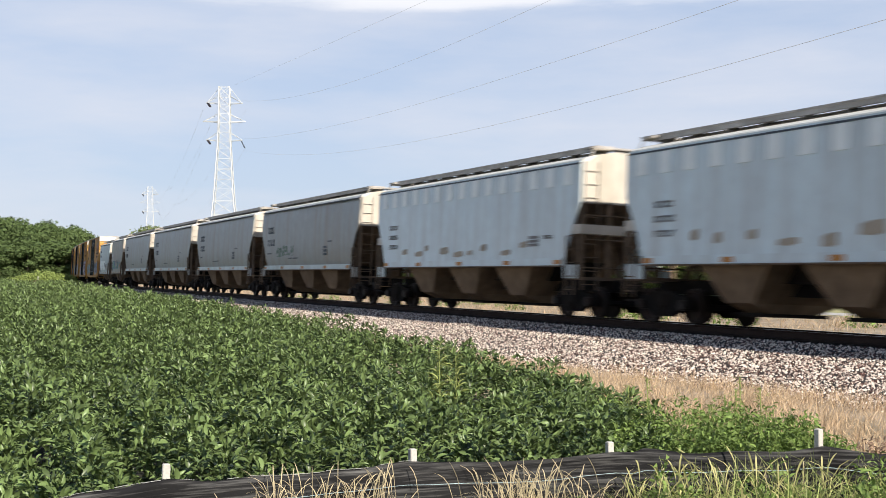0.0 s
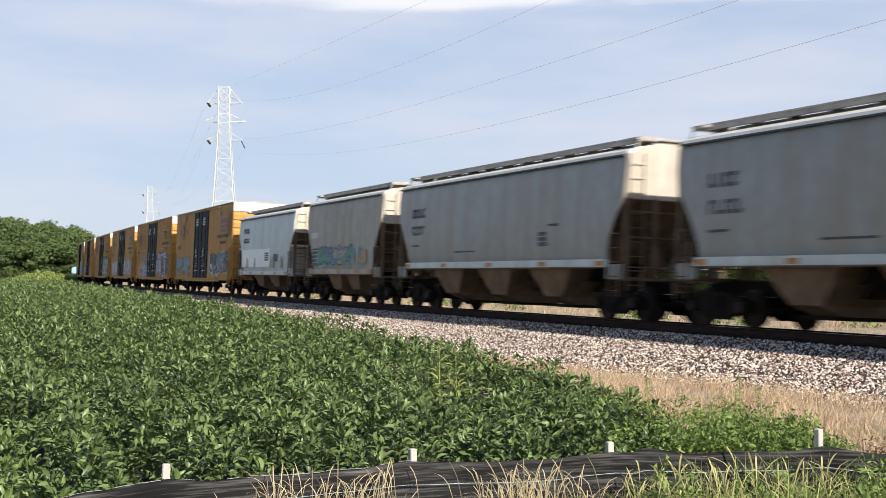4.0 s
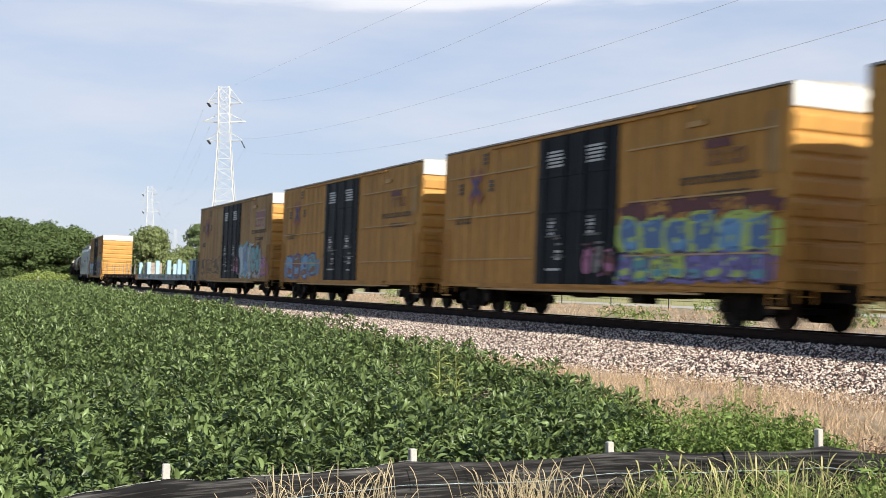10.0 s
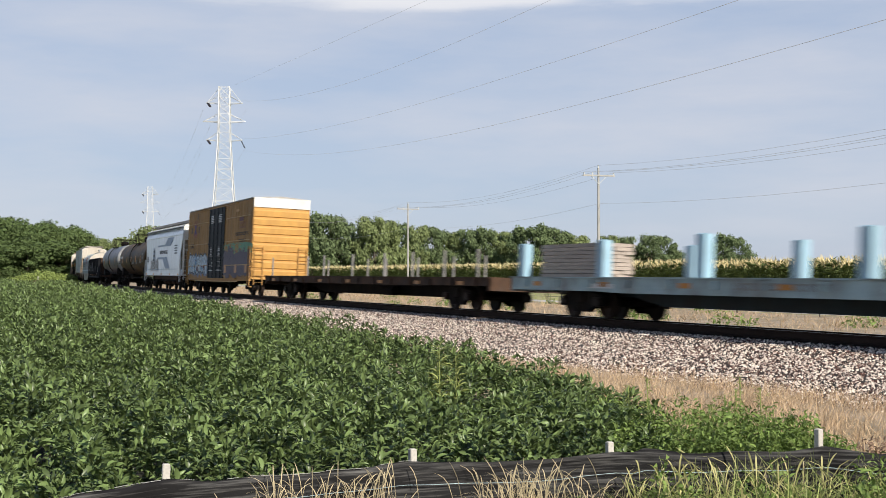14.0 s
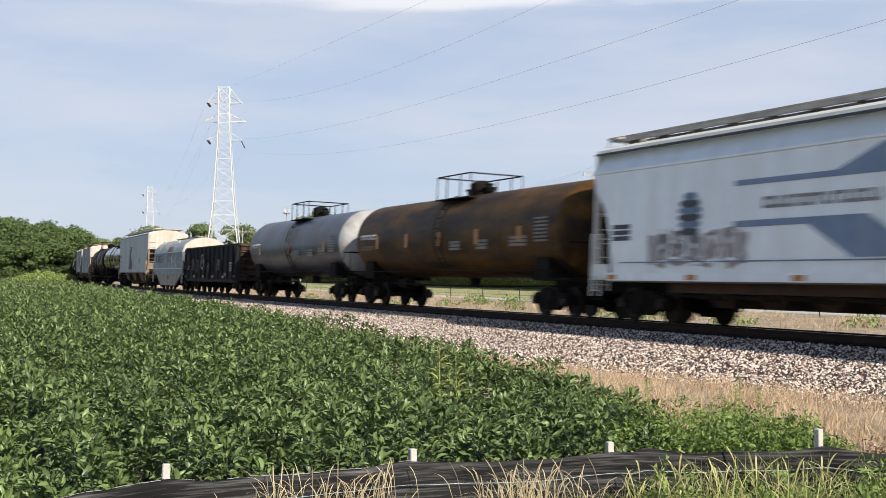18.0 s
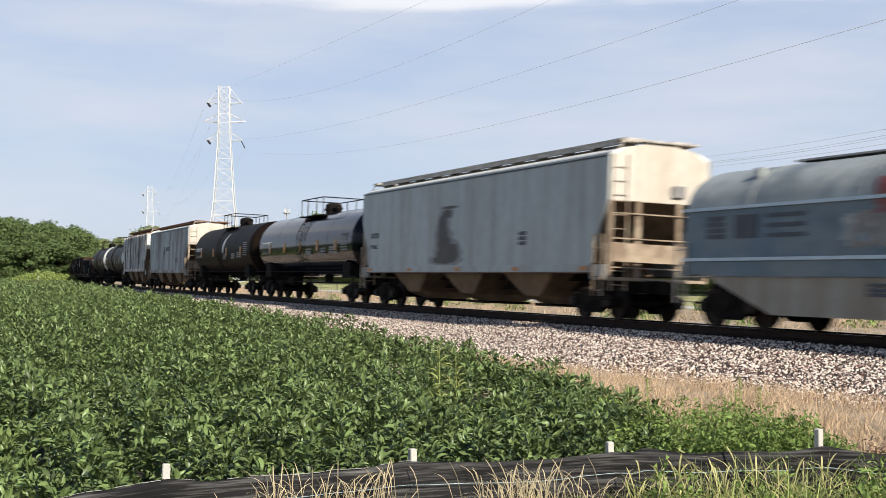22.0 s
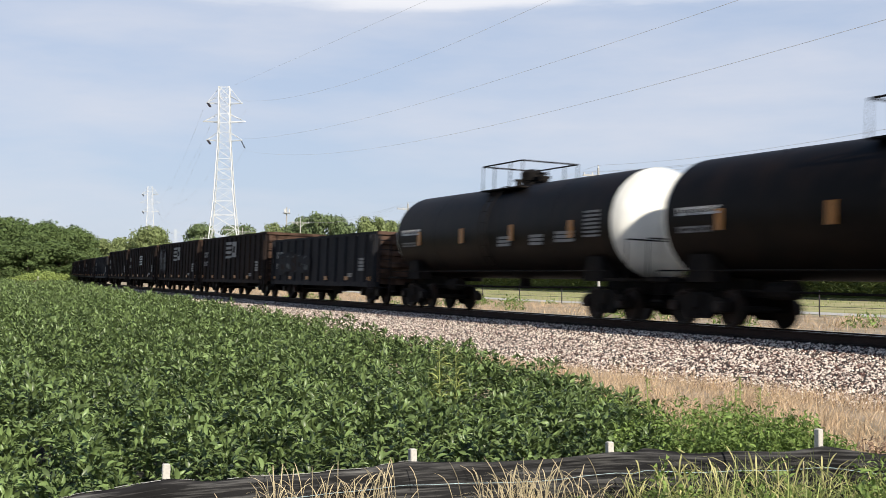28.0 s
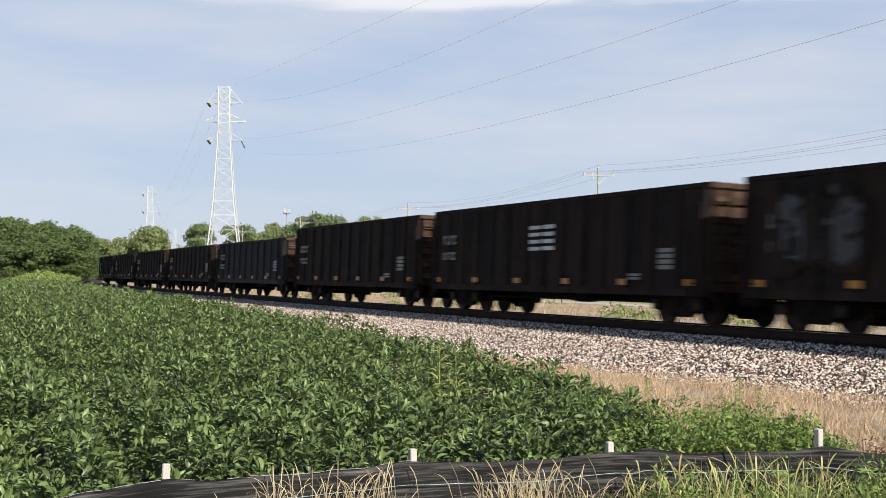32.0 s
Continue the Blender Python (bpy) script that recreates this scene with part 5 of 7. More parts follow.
# ---------------------------------------------------------------- covered hoppers
def hopper(s0, s1, paint, end_paint, label, top=4.23, bottom=1.55, bays=3, ribs=False, panels=False, roof_paint=None, end_split=3.08, half=1.56, boards=M_GRATE, sill_paint=None, sharp=False, low=None, cap=0.0, inset=1.05):
    L = s1 - s0
    hx = L / 2
    car = thing("covered_hopper_car", label, "freight car", "cars of the freight train")
    CARS.append((car, (s0 + s1) / 2))
    running_gear(car, L, hx - inset)
    # inner hopper with its sloping ends
    core = Shape()
    core.loft([[(sx * (hx - ins), sy * hy, z) for sx, sy in ((-1, -1), (1, -1), (1, 1), (-1, 1))] for z, hy, ins in
               ((bottom - 0.05, half - 0.14, 2.7), (end_split, half - 0.09, 0.16), (top - 0.02, half - (0.3 if cap else 0.1), 0.12))])
    part("slope_sheet", core, M_GREY_TAN if cap else M_BROWN, car, "slope sheet under the end")
    levels = [(bottom, -0.09, 0.95), (bottom + 0.3, -0.03, 0.86), (2.35, 0.0, 0.62), (2.75, 0.005, 0.36), (end_split, 0.0, 0.08), (3.6, -0.01, 0.0), (top - 0.15, -0.05, 0.0), (top, -0.11, 0.0)]
    if sharp:
        levels = [(bottom, 0.0, 0.75), (2.3, 0.0, 0.45), (end_split, 0.0, 0.0), (top, 0.0, 0.0)]
    if cap:
        levels = [(bottom, -0.02, 1.0), (bottom + 0.5, 0.0, 0.96), (2.2, 0.0, 0.85), (2.6, 0.0, 0.72), (3.0, 0.0, 0.45), (3.35, 0.0, 0.15), (cap - 0.02, 0.0, 0.0), (cap, 0.04, 0.0), (cap + 0.05, 0.04, 0.0), (cap + 0.06, -0.01, 0.0), (top - 0.3, -0.1, 0.0), (top, -0.22, 0.0)]
    for sy in (-1, 1):
        sh = Shape()
        rows_ = []
        for z, dy, ins in levels:
            rows_.append([(-(hx - ins), sy * (half + dy), z), (hx - ins, sy * (half + dy), z), (hx - ins, sy * (half + dy - 0.05), z), (-(hx - ins), sy * (half + dy - 0.05), z)])
        sh.loft(rows_)
        part("side_sheet", sh, paint, car, smooth=0 if sharp else 50)
        if ribs:
            n = 22
            for i in range(n):
                x = -hx + 0.35 + (L - 0.7) * i / (n - 1)
                if abs(x) < hx - 0.3:
                    part("side_post", Shape().box(x - 0.05, x + 0.05, sy * (half + 0.035) - 0.035, sy * (half + 0.035) + 0.035, bottom + 0.05 if abs(x) < hx - 1 else 2.9, top - 0.04), paint, car)
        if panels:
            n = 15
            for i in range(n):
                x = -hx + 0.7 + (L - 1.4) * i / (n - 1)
                part("lit_panel", Shape().box(x - 0.23, x + 0.23, sy * (half - 0.02) - 0.045, sy * (half - 0.02) + 0.045, top - 0.62, top - 0.1), M_GREY_PALE, car, "pale patch panel")
        part("side_sill", Shape().box(-hx + 0.85, hx - 0.85, sy * (half - 0.03) - 0.06, sy * (half - 0.03) + 0.06, bottom - 0.2, bottom + 0.0), sill_paint or paint, car, "pale side sill")
        part("sill_lip", Shape().box(-hx + 0.8, hx - 0.8, sy * (half + 0.02) - 0.05, sy * (half + 0.02) + 0.05, bottom - 0.235, bottom - 0.2), M_BROWN, car)
        # without a roof paint, this edge is white to paint the sun on it
        part("top_chord", Shape().slab([(sy * (half - 0.06), top - 0.03), (sy * (half - 0.09), top + 0.05), (sy * (half - 0.40), top + 0.17), (sy * (half - 0.46), top + 0.15), (sy * (half - 0.2), top - 0.03)], -hx + 0.02, hx - 0.02), roof_paint or M_WHITE, car, "white roof edge coloured to look sunlit")
        part("gutter", Shape().box(-hx + 0.05, hx - 0.05, sy * (half - 0.03) - 0.05, sy * (half - 0.03) + 0.05, top - 0.085, top - 0.045), M_MARK_DARK, car)
        for i, x in enumerate((-hx + 1.1, -hx * 0.45, 0.0, hx * 0.45, hx - 1.1)):
            part("reflector", Shape().box(x - 0.2, x + 0.2, sy * (half + 0.04) - 0.006, sy * (half + 0.04) + 0.006, bottom - 0.17, bottom - 0.05), M_MARK_YELLOW, car, "yellow reflector")
    # ends
    low_paint = M_CREAM_LOW if low is M_CREAM_SUNLIT else low or M_BROWN
    for k in (1, -1):
        arch = [(half - 0.05, end_split), (half - 0.05, top), (half - 0.35, top + 0.16), (0.5, top + 0.3), (-0.5, top + 0.3), (-half + 0.35, top + 0.16), (-half + 0.05, top), (-half + 0.05, end_split)]
        # on grey cars the end colour is paler than the sides to look sunlit
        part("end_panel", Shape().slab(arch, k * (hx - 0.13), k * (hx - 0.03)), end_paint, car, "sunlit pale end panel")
        part("end_sill", Shape().box(min(k * hx, k * (hx - 2.6)), max(k * hx, k * (hx - 2.6)), -0.4, 0.4, 0.72, 1.05), M_UNDER, car)
        part("end_platform", Shape().box(min(k * hx, k * (hx - 0.7)), max(k * hx, k * (hx - 0.7)), -half + 0.05, half - 0.05, 1.02, 1.10), low_paint, car)
        part("slope_brace", Shape().cyl((k * (hx - 0.4), 0, 1.05), (k * (hx - 1.3), 0, 2.4), 0.09, 6), M_BROWN, car)
        for sy in (-1, 1):
            part("corner_post", Shape().box(k * (hx - 0.06) - 0.05, k * (hx - 0.06) + 0.05, sy * (half - 0.1) - 0.05, sy * (half - 0.1) + 0.05, 1.05, end_split + 0.02), low_paint, car)
            part("end_post", Shape().box(k * (hx - 0.06) - 0.04, k * (hx - 0.06) + 0.04, sy * 0.62 - 0.07, sy * 0.62 + 0.07, 1.05, end_split + 0.02), low_paint, car)
            part("end_step", Shape().box(k * (hx - 0.3) - 0.25, k * (hx - 0.3) + 0.25, sy * (half - 0.05) - 0.03, sy * (half - 0.05) + 0.03, 0.5, 0.56), M_UNDER, car)
            part("end_skirt", Shape().box(k * (hx - 0.45) - 0.35, k * (hx - 0.45) + 0.35, sy * (half - 0.04) - 0.03, sy * (half - 0.04) + 0.03, 1.05, 1.42), paint, car)
        ladder(car, k * (hx + 0.02), -half + 0.35, end_split, top, end_paint, 0.44, "y")
        ladder(car, k * (hx + 0.02), -half + 0.35, 0.75, end_split, low_paint, 0.44, "y")
        ladder(car, k * (hx - 0.34), -half - 0.05, 0.6, 2.2, low_paint, 0.44, "x")
        for z in (1.35, 2.1, 2.75):
            part("grab_rail", Shape().cyl((k * (hx + 0.02), -half + 0.1, z), (k * (hx + 0.02), half - 0.1, z), 0.02, 5), low_paint, car)
        part("brake_wheel" if k < 0 else "placard", lathe([(0.27, 0), (0.27, 0.03)], 14) if k < 0 else Shape().box(-0.2, 0.2, -0.01, 0.01, -0.15, 0.15), M_MARK_FADED, car).matrix_local = pose(k * (hx + 0.05), 0.55, 3.4, 0, 0, 90)
    # roof, hatches and running boards
    arc = [(-half + 0.2, top + 0.02), (-half + 0.46, top + 0.19), (-0.55, top + 0.25), (0.55, top + 0.25), (half - 0.46, top + 0.19), (half - 0.2, top + 0.02)]
    part("roof", Shape().slab(arc, -hx + 0.05, hx - 0.05), roof_paint or end_paint, car)
    part("hatch_coaming", Shape().box(-hx + 0.7, hx - 0.7, -0.3, 0.3, top + 0.2, top + 0.3), M_ROOF, car)
    nh = max(4, int(L / 2.6))
    for i in range(nh):
        x = -hx + 0.9 + (L - 1.8) * (i + 0.5) / nh
        part("roof_hatch", Shape().box(x - (L - 1.8) / nh * 0.46, x + (L - 1.8) / nh * 0.46, -0.36, 0.36, top + 0.29, top + 0.35), M_ROOF, car)
    for sy in (-1, 1):
        part("running_board", Shape().box(-hx + 0.15, hx - 0.15, sy * 0.72 - 0.3, sy * 0.72 + 0.26, top + 0.42, top + 0.46), boards, car, "weathered grating walkway")
        part("walkway_edge", Shape().box(-hx + 0.15, hx - 0.15, sy * 0.99 - 0.012, sy * 0.99 + 0.012, top + 0.31, top + 0.46), boards, car)
        part("hatch_rail", Shape().box(-hx + 0.6, hx - 0.6, sy * 0.4 - 0.03, sy * 0.4 + 0.03, top + 0.2, top + 0.41), boards, car)
        for i in range(12):
            x = -hx + 0.5 + (L - 1.0) * i / 11
            part("board_bracket", Shape().box(x - 0.03, x + 0.03, sy * 0.72 - 0.2, sy * 0.72 + 0.2, top + 0.16, top + 0.42), boards, car)
    for k in (1, -1):
        part("cross_walk", Shape().box(k * (hx - 0.28) - 0.25, k * (hx - 0.28) + 0.25, -1.2, 1.2, top + 0.37, top + 0.42), boards, car)
        part("roof_grab", Shape().tube([(k * (hx - 0.05), -1.25, top + 0.08), (k * (hx - 0.05), -1.15, top + 0.34), (k * (hx - 0.05), -0.6, top + 0.36)], 0.025, 5), end_paint, car)
    # discharge bays
    run = L - 4.9
    if bays:
        part("bay_ridge", Shape().prism([(-run / 2, bottom - 0.04), (run / 2, bottom - 0.04), (run / 2 - 0.6, 1.0), (-run / 2 + 0.6, 1.0)], -0.7, 0.7), M_UNDER, car, "dark frame between the bays")
    if low is M_CREAM_SUNLIT:
        for k in (1, -1):
            part("end_box", Shape().box(min(k * (hx - 0.35), k * (hx + 0.04)), max(k * (hx - 0.35), k * (hx + 0.04)), -half + 0.12, half - 0.5, 1.5, 1.98), M_CREAM_LOW, car, "dusty cream box over the end sill")
    if not bays:
        part("underframe", Shape().box(-hx + 3.2, hx - 3.2, -1.3, 1.3, 0.74, bottom - 0.2), M_DECK_BROWN, car)
        for i in range(5):
            x = -hx + 4.6 + (L - 9.2) * i / 4
            part("outlet_pipe", Shape().loft([[(x - 0.6, -0.9, 0.76), (x + 0.6, -0.9, 0.76), (x + 0.6, 0.9, 0.76), (x - 0.6, 0.9, 0.76)], [(x - 0.3, -0.7, 0.42), (x + 0.3, -0.7, 0.42), (x + 0.3, 0.7, 0.42), (x - 0.3, 0.7, 0.42)]]), M_DECK_BROWN, car)
            part("air_pipe", Shape().cyl((x - 0.8, -1.28, 0.68), (x + 0.7, -1.28, 0.62), 0.05, 6), M_UNDER, car)
    for i in range(bays):
        cx = -run / 2 + run * (i + 0.5) / bays
        hw = run / bays / 2
        bay = Shape()
        bay.loft([[(cx - hw * 0.8, -half + 0.1, bottom - 0.03), (cx + hw * 0.8, -half + 0.1, bottom - 0.03), (cx + hw * 0.8, half - 0.1, bottom - 0.03), (cx - hw * 0.8, half - 0.1, bottom - 0.03)],
                  [(cx - 0.5, -1.2, 0.55), (cx + 0.5, -1.2, 0.55), (cx + 0.5, 1.2, 0.55), (cx - 0.5, 1.2, 0.55)],
                  [(cx - 0.42, -0.6, 0.32), (cx + 0.42, -0.6, 0.32), (cx + 0.42, 0.6, 0.32), (cx - 0.42, 0.6, 0.32)]])
        part("discharge_bay", bay, M_BAY, car, "dusty brown discharge bay")
        part("outlet_gate", Shape().box(cx - 0.55, cx + 0.55, -0.85, 0.85, 0.26, 0.34), M_UNDER, car)
    part("centre_sill", Shape().box(-hx + 0.3, hx - 0.3, -0.32, 0.32, 0.72, 1.0), M_UNDER, car)
    return car, L, half


# ---------------------------------------------------------------- boxcars
def boxcar(s0, s1, label, plain=False, seed=0, door_mark=True, paint=M_YELLOW, logo=2.5, inset=1.9):
    L, half, top, bot = s1 - s0, 1.52, 5.17, 0.87
    hx = L / 2
    car = thing("boxcar", label, "freight car", "cars of the freight train")
    CARS.append((car, (s0 + s1) / 2))
    running_gear(car, L, hx - inset, 0.75)
    part("body", Shape().box(-hx + 0.1, hx - 0.1, -half + 0.05, half - 0.05, bot, top - 0.05), paint, car)
    part("roof", Shape().slab([(-half - 0.02, top - 0.06), (-half - 0.02, top - 0.01), (0, top + 0.1), (half + 0.02, top - 0.01), (half + 0.02, top - 0.06)], -hx, hx), M_ROOF, car, "pale galvanised roof")
    for i in range(13):
        x = -hx + 0.6 + (L - 1.2) * i / 12
        part("roof_seam", Shape().slab([(-half, top - 0.01), (-half, top + 0.02), (0, top + 0.13), (half, top + 0.02), (half, top - 0.01)], x - 0.03, x + 0.03), M_ROOF, car)
    door_w = 2.17
    for sy in (-1, 1):
        y = sy * half
        for xa, xb in ((-hx + 0.05, -door_w), (door_w, hx - 0.05)):
            n = 5 if not plain else 4
            for i in range(n):
                x0_, x1_ = xa + (xb - xa) * i / n, xa + (xb - xa) * (i + 1) / n
                part("side_panel", Shape().box(x0_ + 0.008, x1_ - 0.008, min(y, y - sy * 0.06), max(y, y - sy * 0.06), bot + 0.02, top - 0.1), paint, car)
                if not plain:
                    for q in (0.0, 0.5):
                        xr = x0_ + (x1_ - x0_) * q
                        part("side_post", Shape().box(xr - 0.04, xr + 0.04, min(y, y + 0.014 * sy), max(y, y + 0.014 * sy), bot + 0.1, top - 0.2), paint, car)
        for k in (-1, 1):
            cx = k * door_w / 2
            d = part("door", Shape().box(cx - door_w / 2 + 0.02, cx + door_w / 2 - 0.02, min(y - 0.02 * sy, y + 0.05 * sy), max(y - 0.02 * sy, y + 0.05 * sy), bot + 0.02, top - 0.2), M_DOOR, car, "dark plug door")
            for q in (-0.55, 0.55):
                part("lock_rod", Shape().cyl((cx + q, y + 0.09 * sy, bot), (cx + q, y + 0.09 * sy, top - 0.2), 0.025, 6), M_DOOR, d)
            for z in (1.9, 2.9, 3.9):
                part("door_rib", Shape().box(cx - door_w / 2 + 0.05, cx + door_w / 2 - 0.05, min(y + 0.05 * sy, y + 0.08 * sy), max(y + 0.05 * sy, y + 0.08 * sy), z - 0.05, z + 0.05), M_DOOR, d)
            part("handle", Shape().cyl((cx - 0.3, y + 0.11 * sy, 2.2), (cx + 0.3, y + 0.11 * sy, 2.2), 0.03, 6), M_MARK_FADED, d)
            if sy < 0 and door_mark:
                rr = random.Random(seed * 7 + k)
                for i in range(5):
                    part("lettering", Shape().box(cx - 0.48 + rr.uniform(-0.05, 0.05), cx + 0.35 + rr.uniform(-0.1, 0.05), y - 0.061, y - 0.05, 4.12 + 0.1 * i, 4.18 + 0.1 * i), M_MARK_WHITE, d)
                for cx_, cz in ((cx - 0.35, 2.25), (cx + 0.1, 1.55)):
                    for i in range(5):
                        part("lettering", Shape().box(cx_ + rr.uniform(-0.03, 0.03), cx_ + 0.3 + rr.uniform(-0.08, 0.1), y - 0.061, y - 0.05, cz + 0.1 * i, cz + 0.065 + 0.1 * i), M_MARK_FADED if i % 3 == 1 else M_MARK_WHITE, d)
                for i in range(4):
                    cz = 1.25 + 0.28 * i + rr.uniform(0, 0.1)
                    part("lettering", Shape().box(cx + rr.uniform(-0.7, 0.0), cx + rr.uniform(0.2, 0.7), y - 0.061, y - 0.05, cz, cz + 0.06), M_MARK_FADED if i % 2 else M_MARK_WHITE, d)
        part("door_track", Shape().box(-hx * 0.62, hx * 0.62, min(y, y + 0.1 * sy), max(y, y + 0.1 * sy), bot - 0.06, bot + 0.02), paint, car)
        part("door_rail", Shape().box(-hx * 0.6, hx * 0.6, min(y, y + 0.08 * sy), max(y, y + 0.08 * sy), top - 0.19, top - 0.12), paint, car)
        part("side_sill", Shape().prism([(-hx + 0.1, bot), (hx - 0.1, bot), (hx - 0.1, bot - 0.1), (hx - 3.9, bot - 0.11), (hx - 4.6, bot - 0.19), (-hx + 4.6, bot - 0.19), (-hx + 3.9, bot - 0.11), (-hx + 0.1, bot - 0.1)], y - 0.05, y + 0.05), paint, car)
        # the sill's bright edge is put in by a lighter colour
        part("sill_edge", Shape().box(-hx * 0.66, hx * 0.66, min(y, y + 0.075 * sy), max(y, y + 0.075 * sy), bot - 0.175, bot - 0.125), M_YELLOW_LIT, car, "lower sill edge painted light as if sunlit")
        if not plain:
            # rails are coloured lighter than the side to look lit from above
            for z in (4.25, 2.95, 1.62):
                for xa, xb in ((-hx + 0.35, -door_w - 0.3), (door_w + 0.4, hx - 0.45)):
                    part("belt_rail", Shape().box(xa, xb, min(y, y + 0.06 * sy), max(y, y + 0.06 * sy), z - 0.02, z + 0.02), M_YELLOW_LIT, car, "horizontal side rail painted light as if sunlit")
    for k in (1, -1):
        part("end_sheet", Shape().box(min(k * (hx - 0.1), k * (hx - 0.02)), max(k * (hx - 0.1), k * (hx - 0.02)), -half + 0.02, half - 0.02, bot, top - 0.06), M_YELLOW_END, car)
        for i in range(8):
            z = bot + 0.12 + 0.448 * i
            rib = [(z, 0), (z + 0.05, 0.07), (z + 0.32, 0.09), (z + 0.39, 0.05), (z + 0.41, 0)]
            part("end_corrugation", Shape().loft([[(k * (hx - 0.03 + d), sy * (half - 0.04), zz) for zz, d in rib] for sy in (-1, 1)]), M_YELLOW_END, car, "sunlit yellow end rib")
        part("end_band", Shape().box(min(k * (hx - 0.05), k * (hx + 0.035)), max(k * (hx - 0.05), k * (hx + 0.035)), -half + 0.01, half - 0.01, top - 0.52, top - 0.02), M_WHITE, car, "white painted top of the end")
        ladder(car, k * (hx + 0.13), -half + 0.35, bot - 0.3, 2.6, paint, 0.45, "y")
        ladder(car, k * (hx + 0.13), half - 0.35, bot - 0.3, 2.6, paint, 0.45, "y")
        ladder(car, k * (hx - 0.32), -half - 0.06, bot - 0.35, 2.6, paint, 0.45, "x")
        part("end_platform", Shape().box(min(k * hx, k * (hx + 0.3)), max(k * hx, k * (hx + 0.3)), -0.75, 0.75, bot - 0.03, bot + 0.02), M_YELLOW_END, car)
        part("cushion_sill", Shape().box(min(k * (hx - 1.0), k * (hx + 0.55)), max(k * (hx - 1.0), k * (hx + 0.55)), -0.28, 0.28, 0.62, 0.98), M_UNDER, car)
        for sy in (-1, 1):
            part("step", Shape().box(k * (hx - 0.35) - 0.25, k * (hx - 0.35) + 0.25, sy * (half - 0.03) - 0.03, sy * (half - 0.03) + 0.03, 0.45, 0.5), M_YELLOW_END, car)
    part("centre_sill", Shape().box(-hx, hx, -0.3, 0.3, 0.62, 1.0), M_UNDER, car)
    part("brake_cylinder", Shape().cyl((-1.2, -0.8, 0.75), (0.1, -0.8, 0.75), 0.2, 10), M_UNDER, car)
    part("air_reservoir", Shape().box(2.4, 3.0, -1.25, -0.8, 0.45, 0.8), M_UNDER, car, "sooty box under the floor")
    part("brake_rigging", Shape().cyl((-4.5, -0.9, 0.62), (4.5, -0.9, 0.62), 0.03, 5), M_UNDER, car)
    # painted marks on the side towards the field
    y = -half - 0.04
    rr = random.Random(seed)
    cx, cz, ln = -hx + logo, 3.9, 0.62
    for a in (0.86, math.pi - 0.86, math.pi + 0.86, -0.86):
        ux, uz = math.cos(a), math.sin(a)
        for r0, r1, w0, w1, m, d in ((0.1, ln, 0.11, 0.21, M_LOGO_RED, 0.0), (0.02, ln * 0.62, 0.085, 0.095, M_LOGO_BLUE, 0.004)):
            part("logo_arm", Shape().prism([(cx + ux * r0 - uz * w0, cz + uz * r0 + ux * w0), (cx + ux * r1 - uz * w1, cz + uz * r1 + ux * w1), (cx + ux * r1 + uz * w1, cz + uz * r1 - ux * w1), (cx + ux * r0 + uz * w0, cz + uz * r0 - ux * w0)], y - 0.002 - d, y + 0.001 - d), m, car, "faded violet and red emblem arm")
    part("logo_heart", Shape().prism([(cx - 0.15, cz), (cx, cz + 0.15), (cx + 0.15, cz), (cx, cz - 0.15)], y - 0.012, y - 0.008), M_LOGO_BLUE, car)
    for dx, dz in ((-0.85, 0.1), (0.85, 0.1), (0.5, 0.95)):
        mark(car, cx + dx * 1.3 - 0.17, cx + dx * 1.3 + 0.17, 3.6 + dz, 3.95 + dz, M_MARK_BROWN, y, lines=3)
    if plain:
        part("emblem_patch", Shape().box(hx - 3.2, hx - 1.1, y + 0.001, y + 0.006, 3.42, 4.42), M_PATCH_TAN, car, "faded tan patch behind the emblem")
        part("emblem", Shape().box(hx - 3.1, hx - 1.2, y - 0.003, y + 0.003, 4.02, 4.32), M_MARK_RED, car, "faded red emblem bar")
        words(car, hx - 3.1, hx - 1.4, 3.55, 3.95, M_MARK_RED, y, rr)
    else:
        part("emblem", Shape().box(hx - 3.0, hx - 2.0, y - 0.003, y + 0.003, 4.0, 4.2), M_MARK_MAROON, car, "faded dark red emblem bar")
        words(car, hx - 2.9, hx - 1.5, 3.6, 3.95, M_MARK_RUSTY, y, rr)
    words(car, hx - 3.9, hx - 0.9, 3.22, 3.4, M_MARK_BROWN, y, rr)
    words(car, hx - 3.0, hx - 1.4, 2.86, 3.02, M_MARK_BROWN, y, rr)
    words(car, -hx + 1.1, -hx + 2.1, 2.75, 3.0, M_MARK_BROWN, y, rr)
    # patch of another yellow that paints sunlight on the side
    part("fresh_patch", Shape().box(hx - 0.75, hx - 0.35, y - 0.002, y + 0.002, 3.3, 4.6), M_YELLOW_OLD, car, "yellow patch painted as sunlight on the side")
    part("tack_board", Shape().box(hx - 3.7, hx - 3.0, y - 0.03, y + 0.01, 4.55, 4.68), M_YELLOW_END, car)
    return car, L, half


